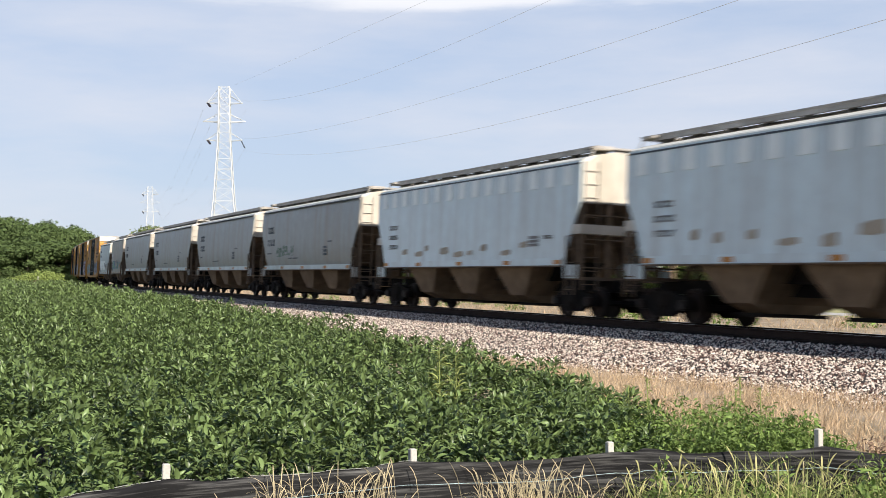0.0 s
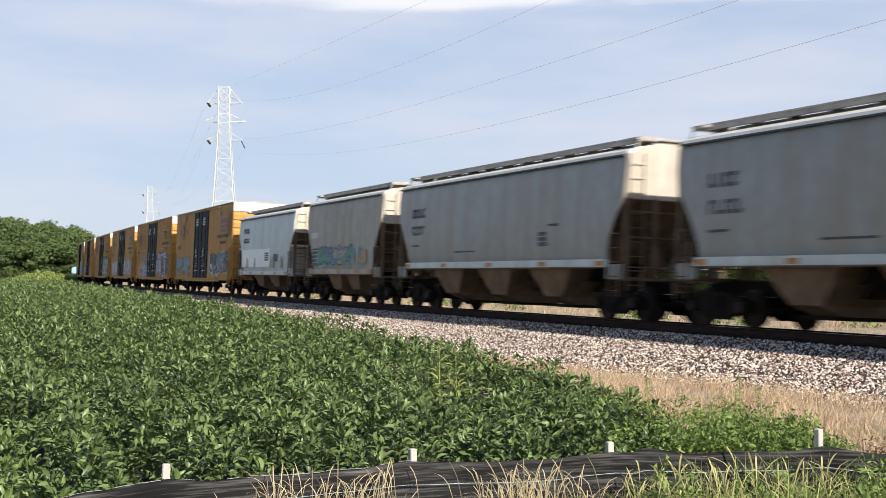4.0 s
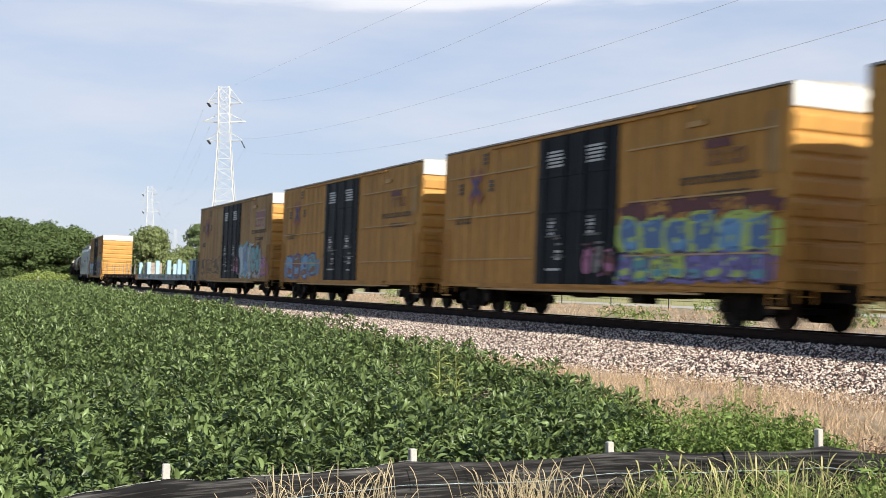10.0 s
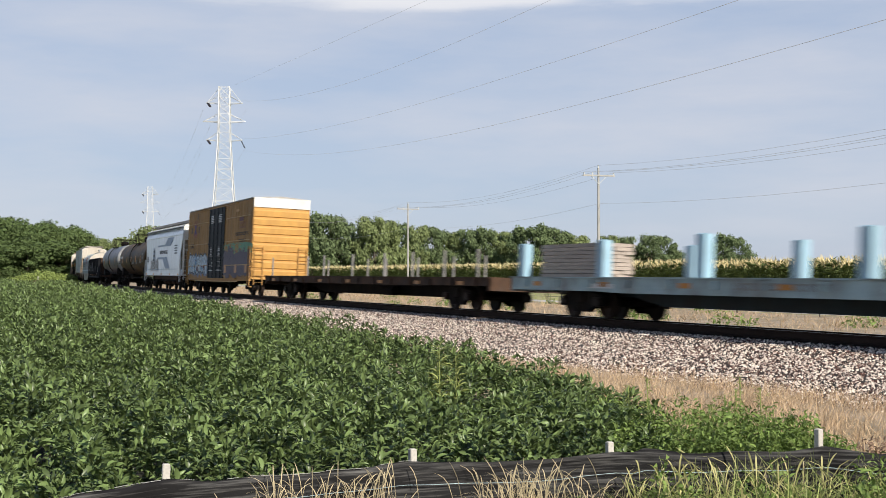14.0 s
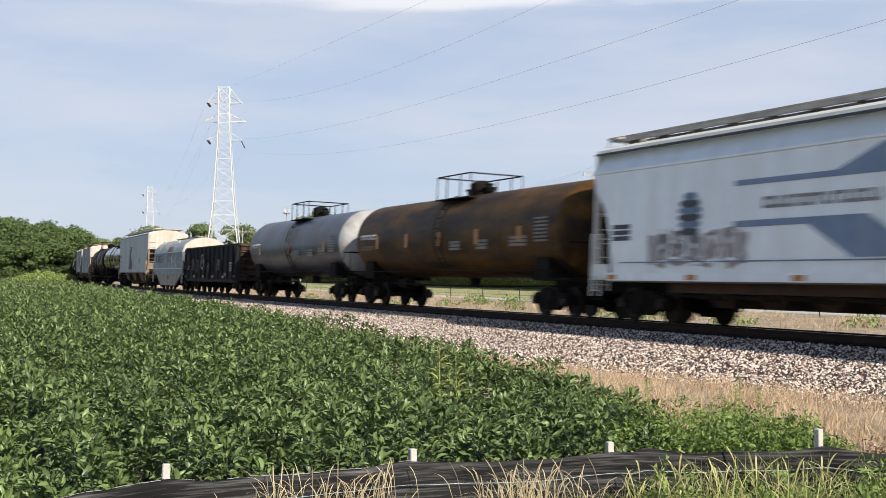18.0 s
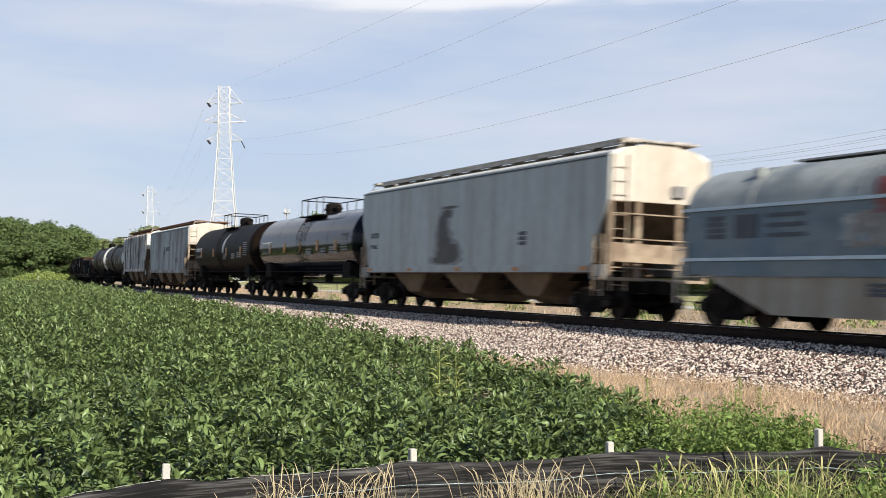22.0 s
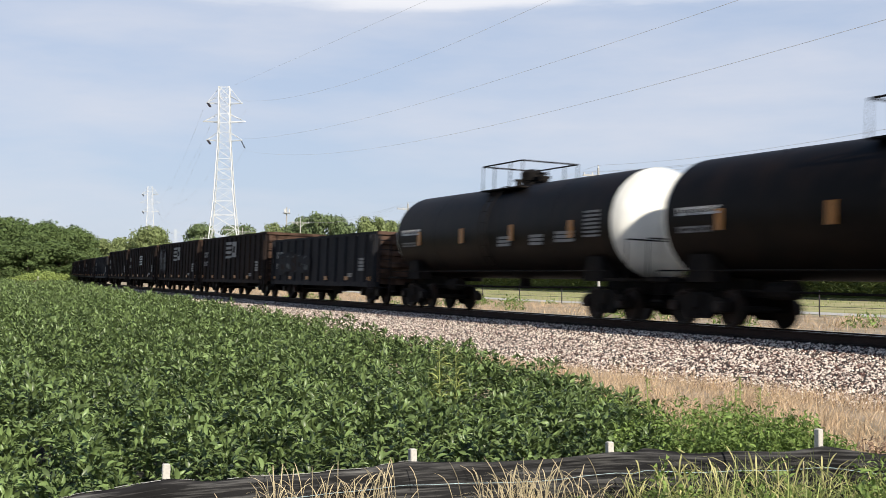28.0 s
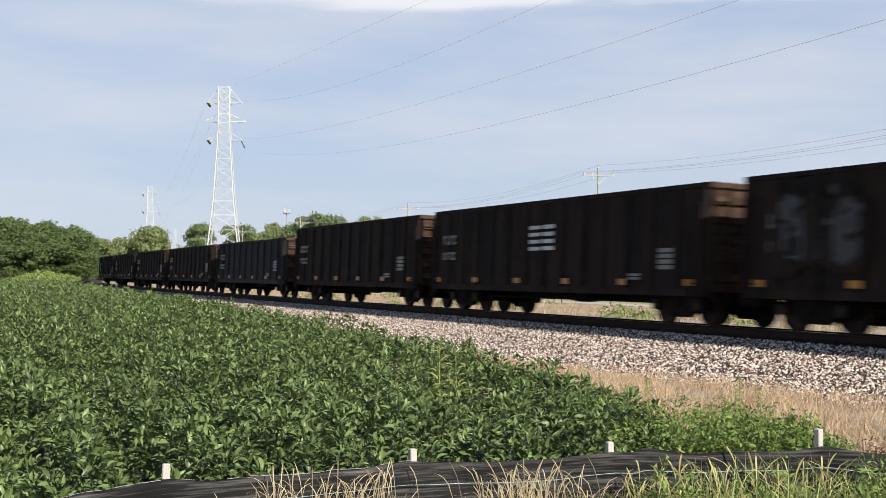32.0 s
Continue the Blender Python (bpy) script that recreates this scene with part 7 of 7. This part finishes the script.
graffiti(car, 2.2, 3.2, 1.5, 2.2, [M_MARK_YELLOW, M_MARK_TEAL, M_MARK_TEAL], y, 9, 2)
mark(car, -4.1, -3.2, 2.7, 2.95, M_MARK_WHITE, y, lines=1)
mark(car, -4.0, -3.1, 1.5, 2.3, M_MARK_DARK, y + 0.02, lines=5)
car, L, hf = hopper(86.0, 96.85, M_GREY_LIGHT, M_CREAM_SUNLIT, "short light grey covered hopper car with a pale repainted band", top=4.08, bottom=1.3, bays=2)
y = -hf - 0.012
for k in (1, -1):
    part("end_bulkhead", Shape().box(min(k * (L / 2 - 0.75), k * (L / 2 - 0.62)), max(k * (L / 2 - 0.75), k * (L / 2 - 0.62)), -hf + 0.02, hf - 0.02, 1.1, 2.42), M_GREY_TAN, car, "dusty tan-grey bulkhead under the end")
    part("end_box", Shape().box(min(k * (L / 2 - 0.8), k * (L / 2 - 0.1)), max(k * (L / 2 - 0.8), k * (L / 2 - 0.1)), -hf + 0.02, hf - 0.02, 2.42, 2.52), M_CREAM_SUNLIT, car, "cream beam across the car end")
for x, w_ in ((-3.6, 0.5), (-1.9, 0.35), (1.6, 0.5), (3.2, 0.4)):
    part("primer_patch", Shape().prism([(x, 1.45), (x + w_, 1.42), (x + w_ * 0.9, 1.9), (x + w_ * 0.3, 2.0)], y - 0.008, y - 0.004), M_PRIMER, car, "worn tan primer patch")
part("repaint_band", Shape().box(-4.5, 1.3, y - 0.002, y + 0.002, 1.5, 2.4), M_GREY_PALE, car, "paler repainted band")
rr = random.Random(5)
words(car, -4.3, -3.1, 3.25, 3.5, M_MARK_DARK, y, rr)
words(car, -4.3, -3.1, 2.75, 3.0, M_MARK_DARK, y, rr)
part("placard", Shape().box(2.0, 2.7, y - 0.01, y, 1.75, 2.1), M_MARK_DARK, car)
mark(car, 0.3, 1.0, 1.8, 2.2, M_MARK_DARK, y - 0.01, lines=4)

YB = -1.545
BOX = "tall ochre-yellow boxcar with dark double doors, white end band and graffiti"
car, L, hf = boxcar(98.7, 116.35, BOX, plain=True, seed=1, logo=3.1)
graffiti(car, -8.2, -3.4, 1.05, 2.3, [M_MARK_RUSTY, M_MARK_TEAL, M_MARK_WASH, M_MARK_TEAL, M_MARK_RUSTY, M_MARK_FADED], YB, 21, 7)
graffiti(car, 3.0, 8.0, 1.05, 2.5, [M_MARK_WASH, M_MARK_DARK, M_MARK_WHITE, M_MARK_RED, M_MARK_STEEL, M_MARK_DARK], YB, 22, 5)
car, L, hf = boxcar(118.4, 136.05, BOX, seed=2)
graffiti(car, 2.9, 7.2, 1.9, 2.75, [M_MARK_MAROON, M_MARK_LILAC, M_MARK_LILAC, M_MARK_MAROON], YB, 24, 3)
graffiti(car, 2.9, 8.0, 1.0, 2.35, [M_MARK_LILAC, M_MARK_LILAC, M_MARK_WHITE, M_MARK_LILAC, M_MARK_DARK, M_MARK_MAROON], YB - 0.012, 64, 5)
graffiti(car, -6.3, -4.2, 1.0, 2.1, [M_MARK_YELLOW, M_MARK_YELLOW, M_MARK_BROWN, M_MARK_YELLOW], YB, 25, 2)
graffiti(car, -4.3, -2.4, 0.95, 2.15, [M_MARK_LILAC, M_MARK_VIOLET, M_MARK_LILAC, M_MARK_BLUE, M_MARK_VIOLET], YB - 0.012, 65, 2)
graffiti(car, -5.5, -2.6, 2.15, 2.6, [M_YELLOW, M_MARK_STEEL, M_YELLOW, M_MARK_STEEL], YB, 66, 4)
car, L, hf = boxcar(138.05, 155.8, BOX, plain=True, seed=3, logo=2.4)
graffiti(car, -7.2, -3.2, 1.0, 2.35, [M_MARK_WASH, M_MARK_PALE, M_MARK_WASH, M_MARK_PALE, M_MARK_YELLOW, M_MARK_WASH], YB, 26, 6)
graffiti(car, 2.4, 8.3, 0.95, 2.45, [M_PATCH_TAN, M_MARK_TAUPE, M_MARK_WASH, M_MARK_PALE, M_PATCH_TAN, M_MARK_YELLOW, M_MARK_TAUPE], YB, 27, 6)
car, L, hf = boxcar(157.95, 175.7, BOX, seed=4)
graffiti(car, 2.6, 8.4, 2.35, 3.0, [M_MARK_MAROON, M_MARK_MAROON, M_MARK_MAROON, M_YELLOW, M_MARK_MAROON], YB, 30, 6)
graffiti(car, 2.3, 8.5, 1.55, 2.6, [M_MARK_LIME, M_MARK_BLUE, M_MARK_BLUE, M_MARK_SKY, M_MARK_LIME], YB - 0.009, 28, 6)
graffiti(car, 2.2, 8.3, 0.95, 1.75, [M_MARK_VIOLET, M_MARK_VIOLET, M_MARK_TEAL, M_MARK_LIME, M_MARK_PURPLE], YB - 0.02, 67, 8)
graffiti(car, 0.5, 2.2, 1.1, 2.0, [M_DOOR, M_MARK_MAROON, M_MARK_PINK, M_MARK_FADED, M_DOOR], YB - 0.05, 29, 3)
car, L, hf = boxcar(177.7, 195.5, BOX, seed=5)
graffiti(car, -8.0, -3.2, 0.95, 2.1, [M_MARK_STEEL, M_MARK_TEAL, M_MARK_SKY, M_MARK_TEAL, M_MARK_RUSTY, M_LOGO_BLUE], YB, 31, 4)
car, L, hf = boxcar(197.65, 215.4, "faded straw-yellow boxcar with a sky-blue graffiti bubble", plain=True, seed=6, paint=M_YELLOW_OLD, inset=2.4)
graffiti(car, 2.2, 5.3, 0.95, 2.85, [M_MARK_WHITE, M_MARK_SKY, M_MARK_PALE, M_MARK_SKY, M_MARK_STEEL, M_MARK_TEAL], YB, 32, 3)
graffiti(car, 5.0, 6.9, 1.0, 2.7, [M_MARK_WASH, M_MARK_WASH, M_MARK_TEAL, M_MARK_LILAC, M_MARK_BROWN], YB - 0.012, 68, 2)
graffiti(car, 1.1, 2.3, 1.0, 2.2, [M_DOOR, M_MARK_MAROON, M_MARK_PINK, M_DOOR], YB - 0.05, 69, 2)
graffiti(car, -7.8, -2.6, 1.1, 2.1, [M_YELLOW_OLD, M_YELLOW_OLD, M_MARK_BROWN, M_YELLOW_OLD, M_MARK_BROWN, M_MARK_BROWN], YB, 34, 7)
graffiti(car, 6.9, 8.4, 1.0, 2.1, [M_MARK_PINK, M_MARK_PINK, M_YELLOW_OLD, M_LOGO_BLUE], YB, 33, 2)

F1C = (216.75 + 242.15) / 2 - 0.25
car, L, hf = flatcar(216.75, 242.15, M_BLUE_GREY, "long pale blue bulkhead flatcar with upright side posts", belly=M_TEAL_DARK)
for x, sz in ((F1C - 241.3, 2.02), (F1C - 236.9, 2.04), (F1C - 232.5, 2.08), (F1C - 227.2, 2.08), (F1C - 222.9, 2.08)):
    for sy in (-1, 1):
        part("side_post", Shape().slab([(sy * 1.5, 1.09), (sy * 1.5, sz), (sy * 1.42, sz + 0.03), (sy * 1.24, sz), (sy * 1.24, 1.09)], x - 0.17, x + 0.17), M_BLUE, car, "pale blue upright post")
part("bulkhead_box", Shape().box(F1C - 218.6, F1C - 217.4, -1.46, 1.46, 1.085, 1.98), M_BLUE_MID, car, "mid-blue steel bulkhead box")
part("bulkhead_bay", Shape().box(F1C - 217.4, F1C - 216.2, -1.36, 1.36, 1.085, 1.95), M_NAVY, car, "dark blue recessed end bay")
for x in (217.38, 216.25):
    part("bulkhead_post", Shape().box(F1C - x - 0.05, F1C - x + 0.05, -1.45, -1.33, 1.085, 1.98), M_BLUE_MID, car)
part("bulkhead_lid", Shape().box(F1C - 218.75, F1C - 216.1, -1.5, 1.5, 1.98, 2.05), M_BLUE, car)
part("lettering", Shape().box(-8.2, -7.0, -1.512, -1.5, 0.8, 0.92), M_MARK_WHITE, car)
words(car, -2.0, 1.0, 0.82, 0.98, M_MARK_FADED, -1.505, random.Random(2))
lumber = thing("lumber_stack", "stack of weathered grey boards on the pale blue flatcar", "lumber")
CARS.append((lumber, 239.15))
for i in range(9):
    z = 1.10 + i * 0.102
    for j in range(3):
        yb = -1.22 + j * 0.3
        jx = random.uniform(-0.08, 0.08)
        part("board", Shape().box(-1.75 + jx, 1.72 + jx, yb + 0.006, yb + 0.292, z, z + 0.092), M_LUMBER, lumber)
F2C = (243.6 + 270.1) / 2
car, L, hf = flatcar(243.6, 270.1, M_DECK_BROWN, "long dark brown flatcar with thin grey stakes", deck=1.05, depth=0.26)
for i, s in enumerate((244.7, 247.4, 250.3, 253.2, 256.9, 260.7, 263.1, 269.0)):
    for sy in (-1, 1):
        part("stake", Shape().box(F2C - s - 0.035, F2C - s + 0.035, sy * 1.42 - 0.03, sy * 1.42 + 0.03, 1.05, 1.95), M_MARK_FADED, car, "thin grey stake")
car, L, hf = boxcar(273.1, 290.85, "ochre-yellow boxcar with purple and green graffiti over its front half", seed=7, inset=1.6, paint=M_YELLOW_DULL)
graffiti(car, 2.3, 8.6, 2.2, 2.85, [M_MARK_GREEN, M_MARK_GREEN, M_YELLOW_DULL, M_MARK_GREEN, M_MARK_GREEN], YB, 41, 7)
graffiti(car, 2.3, 8.6, 0.95, 2.6, [M_MARK_PURPLE, M_MARK_PURPLE, M_MARK_PURPLE, M_MARK_PURPLE], YB - 0.011, 70, 7)
graffiti(car, -8.3, -2.5, 1.02, 2.45, [M_MARK_STEEL, M_MARK_PALE, M_MARK_SKY, M_MARK_PALE, M_MARK_MAROON, M_MARK_WHITE, M_MARK_DARK], YB, 42, 11)
for x in (2.6, 5.2, 7.6):
    part("reflector", Shape().box(x, x + 0.45, YB - 0.038, YB - 0.034, 1.2, 1.65), M_MARK_YELLOW, car, "yellow reflector")

car, L, hf = hopper(292.6, 309.1, M_WHITE_CAR, M_WHITE, "long white covered hopper car with slate-blue stripes", top=4.32, bottom=1.2, half=1.58, bays=0, end_split=3.4, roof_paint=M_WHITE, low=M_WHITE, cap=3.74, inset=1.75)
y = -hf - 0.014
for pts in ([(-2.2, 3.08), (3.5, 3.08), (4.9, 3.66), (2.3, 3.66), (1.0, 3.2), (-2.2, 3.2)], [(-2.2, 2.18), (0.2, 2.18), (1.5, 1.5), (3.4, 1.5), (1.9, 2.32), (-2.2, 2.32)]):
    part("stripe", Shape().prism(pts, y - 0.004, y + 0.004), M_STRIPE, car, "slate-blue painted stripe")
part("belt_line", Shape().box(-hf * 4.3, hf * 4.3, y - 0.006, y + 0.01, 1.435, 1.465), M_MARK_STEEL, car, "thin dark line along the side")
words(car, -1.2, 2.4, 2.55, 2.8, M_MARK_FADED, y, random.Random(3))
mark(car, -7.2, -6.4, 2.0, 2.4, M_MARK_DARK, y, lines=3)
mark(car, 5.2, 6.3, 2.5, 3.1, M_MARK_DARK, y, lines=4, gap=1.2)
graffiti(car, -5.3, -2.0, 1.35, 2.25, [M_MARK_TAUPE, M_MARK_FADED, M_MARK_TAUPE, M_WHITE_CAR], y + 0.005, 44, 5)
for i in range(6):
    z, w = 2.15 + 0.16 * i, (0.36, 0.42, 0.46, 0.46, 0.4, 0.26)[i]
    part("overspray", Shape().prism([(-3.85 + w * math.cos(a), z + 0.1 * math.sin(a)) for a in [2 * math.pi * j / 14 for j in range(14)]], y - 0.016 - 0.0005 * i, y - 0.0158 - 0.0005 * i), M_MARK_STEEL if i % 2 else M_MARK_DARK, car, "dark blue sprayed oval")

tank_car(310.7, 328.65, M_TANK_BROWN, "rusty brown tank car with yellow reflectors", yellow=5)
car, L, hf = tank_car(329.8, 346.2, M_TANK_GREY, "faded blue-grey tank car with a pale domed end", head_paint=M_ROOF, yellow=3)
for i, (cx, cz, rx, rz) in enumerate(((-0.1, 2.05, 0.32, 0.13), (0.45, 2.02, 0.42, 0.2), (0.2, 1.84, 0.34, 0.08), (0.75, 2.14, 0.2, 0.12))):
    rows_ = []
    for q in (-0.99, -0.8, -0.5, -0.2, 0.1, 0.4, 0.7, 0.9, 0.99):
        w_, z = rx * math.sqrt(1 - q * q) * (1 + 0.18 * math.sin(7 * q + cx)), cz + rz * q
        yo = -math.sqrt((hf + 0.006 + 0.002 * i) ** 2 - (z - 2.5) ** 2)
        rows_.append([(cx - w_ + 0.2 * q, yo, z), (cx + w_ + 0.2 * q, yo, z), (cx + w_ + 0.2 * q, yo + 0.02, z), (cx - w_ + 0.2 * q, yo + 0.02, z)])
    part("overspray", Shape().loft(rows_), M_MARK_FADED, car, "faded pale sprayed patch")
car, L, hf = gondola(347.7, 363.1, 2.8, M_COAL_BLUE, "low black gondola car with faded white graffiti", ribs=13, seed=11)
for i, (xa, xb, za, zb) in enumerate(((-6.6, -5.9, 1.5, 2.5), (-4.9, -4.3, 1.3, 2.1), (-3.6, -2.9, 1.2, 2.0), (-2.2, -1.2, 1.3, 2.4), (-0.2, 0.3, 1.2, 1.8), (2.6, 3.3, 1.3, 2.0))):
    graffiti(car, xa, xb, za, zb, [M_COAL_BLUE, M_MARK_SOOT, M_COAL_BLUE, M_MARK_FADED if i == 3 else M_MARK_SOOT], -hf - 0.03, 45 + i, 1)
coil_car(364.1, 376.85, "grey covered coil car with a rounded hood and cream ends")
car, L, hf = hopper(380.0, 398.65, M_GREY_PLAIN, M_CREAM_SUNLIT, "long grey covered hopper car with a dark stain and an end coloured cream for sun", top=4.28, bottom=1.42, sharp=True, low=M_CREAM_SUNLIT, inset=1.5)
rr = random.Random(12)
for i, (cx, cz, rx, rz) in enumerate(((-1.3, 1.62, 0.95, 0.15), (-1.25, 1.8, 0.7, 0.3), (-1.35, 2.15, 0.55, 0.4), (-1.5, 2.5, 0.42, 0.4), (-1.5, 2.85, 0.34, 0.35), (-1.15, 3.15, 0.36, 0.16), (-0.75, 1.85, 0.6, 0.36), (-1.0, 3.35, 0.5, 0.05))):
    for k, (q, m) in enumerate(((1.3, M_STAIN_RIM), (0.85, M_STAIN))):
        pts = [(cx + 0.15 + 1.25 * rx * q * rr.uniform(0.88, 1.1) * math.cos(2 * math.pi * j / 18), max(1.45, cz + rz * q * rr.uniform(0.88, 1.1) * math.sin(2 * math.pi * j / 18))) for j in range(18)]
        part("stain", Shape().prism(pts, -hf - 0.004 - 0.0004 * i - 0.004 * k, -hf - 0.0038 - 0.0004 * i - 0.004 * k), m, car, "dark spilled stain")
words(car, -8.3, -7.4, 2.5, 2.7, M_MARK_DARK, -hf - 0.01, random.Random(4))
words(car, -8.3, -7.6, 2.1, 2.25, M_MARK_DARK, -hf - 0.01, random.Random(5))
mark(car, 4.3, 4.8, 2.0, 2.4, M_MARK_DARK, -hf - 0.01, lines=3)
tank_car(399.7, 415.65, M_TANK_BLACK, "glossy black tank car that mirrors field and sky", head_paint=M_TANK_BLACK, radius=1.46, zc=2.54, yellow=5, rail_long=3.4)
car, L, hf = tank_car(416.7, 432.6, M_TANK_SOOT, "dull brown-black tank car with a white scuff", radius=1.46, zc=2.54, yellow=4)
part("scuff", Shape().loft([[(0.75 + q * (z - 2.35) + d, -(hf + 0.006) * math.sqrt(1 - ((z - 2.54) / (hf + 0.006)) ** 2) + o, z) for d, o in ((-w_, 0), (w_, 0), (w_, 0.02), (-w_, 0.02))] for z, w_, q in ((2.35, 0.1, 0.3), (2.55, 0.2, 0.3), (2.75, 0.24, 0.35), (2.95, 0.22, 0.42), (3.15, 0.17, 0.5), (3.3, 0.11, 0.56), (3.42, 0.04, 0.62))]), M_MARK_WHITE, car, "white scuff on the shell")
car, L, hf = hopper(434.15, 450.45, M_GREY_DARK, M_CREAM_SUNLIT, "weathered grey covered hopper car with an old diamond emblem", top=4.2, bottom=1.4, sharp=True, low=M_CREAM_SUNLIT, boards=M_RUST, inset=1.5)
y = -hf - 0.008
part("emblem", Shape().prism([(-1.6, 2.6), (-1.15, 3.15), (-0.7, 2.6), (-1.15, 2.05)], y - 0.003, y), M_MARK_DARK, car, "faded dark diamond emblem")
words(car, -0.4, 1.0, 2.75, 3.0, M_MARK_DARK, y, random.Random(6))
mark(car, 3.6, 4.6, 1.9, 2.2, M_MARK_DARK, y, lines=2)
car, L, hf = hopper(452.3, 467.2, M_GREY_RUST, M_WHITE, "rust-streaked white ribbed covered hopper car", top=4.3, bottom=1.5, ribs=True, sharp=True, boards=M_RUST, roof_paint=M_RUST)
tank_car(469.2, 485.6, M_TANK_DULL, "black tank car with a white domed end", head_paint=M_WHITE, radius=1.47, zc=2.55, yellow=4)
tank_car(486.9, 503.15, M_TANK_DULL, "black tank car with a white domed end", head_paint=M_WHITE, radius=1.47, zc=2.55, yellow=4)
car, L, hf = gondola(504.5, 519.45, 2.78, M_COAL_BLUE, "low blue-black gondola car with ribbed sides", ribs=13, seed=12)
graffiti(car, -5.9, -1.2, 1.2, 2.2, [M_COAL_BLUE, M_COAL_BLUE, M_MARK_SOOT, M_COAL, M_COAL_BLUE], -hf - 0.01, 72, 5)
gondola(520.9, 536.6, 3.25, M_COAL, "tall sooty gondola car with a faded striped emblem", ribs=15, seed=13, big="bars")
car, L, hf = gondola(537.85, 553.5, 3.26, M_COAL, "tall sooty gondola car with a faded striped emblem", ribs=15, seed=14, big="bars")
graffiti(car, -6.6, -4.2, 1.2, 2.9, [M_COAL, M_COAL, M_MARK_SOOT, M_COAL_BLUE, M_COAL], -hf - 0.01, 73, 3)
gondola(554.8, 570.5, 3.25, M_COAL, "tall sooty gondola car with a small white emblem", ribs=15, seed=15, big="mid")
gondola(571.9, 587.0, 3.22, M_COAL, "tall sooty gondola car with ribbed sides", ribs=13, seed=16)
for s0, s1, sd in ((588.9, 603.6, 17), (605.0, 620.4, 18), (621.9, 637.0, 19), (638.2, 653.1, 20), (653.9, 669.5, 21)):
    gondola(s0, s1, 2.86, M_COAL_BLUE if sd == 17 else M_COAL, "low sooty gondola car near the train's end", ribs=12, seed=sd)


# ---------------------------------------------------------------- a swallow over the train
bird = thing("bird", "small dark bird in flight with spread wings", "bird")
bb = Shape().loft([[(x, r_ * math.cos(2 * math.pi * i / 8), r_ * 0.85 * math.sin(2 * math.pi * i / 8)) for i in range(8)] for x, r_ in ((0.1, 0.006), (0.075, 0.022), (0.02, 0.03), (-0.06, 0.018), (-0.1, 0.008))])
part("body", bb, M_INSUL, bird, smooth=60)
part("tail", Shape().prism([(-0.09, 0.0), (-0.17, 0.003), (-0.16, 0.006), (-0.09, 0.006)], -0.025, 0.025), M_INSUL, bird)
part("beak", Shape().cyl((0.1, 0, 0), (0.118, 0, -0.002), 0.004, 5, 0.001), M_INSUL, bird)
WINGS = []
for sy in (-1, 1):
    wing = Shape().loft([[(0.04, sy * 0.015, 0.004), (-0.03, sy * 0.015, 0.004), (-0.03, sy * 0.015, 0), (0.04, sy * 0.015, 0)], [(0.055, sy * 0.12, 0.004), (-0.02, sy * 0.12, 0.003), (-0.02, sy * 0.12, 0), (0.055, sy * 0.12, 0)], [(0.0, sy * 0.24, 0.002), (-0.02, sy * 0.24, 0.002), (-0.02, sy * 0.24, 0), (0.0, sy * 0.24, 0)]])
    WINGS.append((part("wing", wing, M_INSUL, bird, "pointed dark wing"), sy))
# time, bearing and height of the sight line, distance
FLIGHT = [(22.8, 1215, 215, 42), (23.0, 1250, 175, 41), (23.2, 1318, 152, 40), (23.5, 1322, 106, 38), (23.8, 1331, 108, 36), (24.0, 1352, 102, 34), (24.3, 1396, 60, 32), (24.5, 1398, 45, 31),
          (24.7, 1373, 19, 30), (25.0, 1330, -4, 28), (25.2, 1302, 3, 26), (25.4, 1297, 55, 24), (25.5, 1284, 90, 23), (25.8, 1180, 190, 19)]


# ---------------------------------------------------------------- what moves
def motions():
    for car, s in CARS:
        rows_ = []
        for i in range(17):
            t = 2.0 * i
            x, y, a = line(s - SPEED * t)
            rows_.append((t, pose(x, y, RAIL_Z, -CANT, 0, math.degrees(a) - 90)))
        walk(car, rows_)
    places = [(0.0, Vector((95, 70, 6))), (16.0, Vector((40, 60, 4))), (22.0, Vector((14, 46, 3)))]
    places += [(t, Vector(((b - 784) / F * d, d, EYE_Z + (483 - v) / F * d))) for t, b, v, d in FLIGHT]
    places += [(26.2, Vector((0.5, 13, 6.5))), (26.8, Vector((-6, 5, 7.5))), (28.0, Vector((-25, -8, 9))), (32.0, Vector((-90, -40, 14)))]
    rows_, turn = [], 0.0
    for i, (t, p_) in enumerate(places):
        step = places[min(i + 1, len(places) - 1)][1] - places[max(i - 1, 0)][1]
        want = math.degrees(math.atan2(step.y, step.x))
        delta = (want - turn + 180) % 360 - 180
        turn += max(-85, min(85, delta)) if i else delta
        rows_.append((t, Matrix.Translation(p_) @ pose(0, 0, 0, 0, 0, turn)))
    walk(bird, rows_)
    for wing, sy in WINGS:
        flaps = [(0.0, 5)] + [(22.6 + 0.1 * i, 32 if i % 2 else -18) for i in range(36)] + [(32.0, 5)]
        walk(wing, [(t, pose(0, 0, 0, sy * a, 0, 0)) for t, a in flaps])


motions()
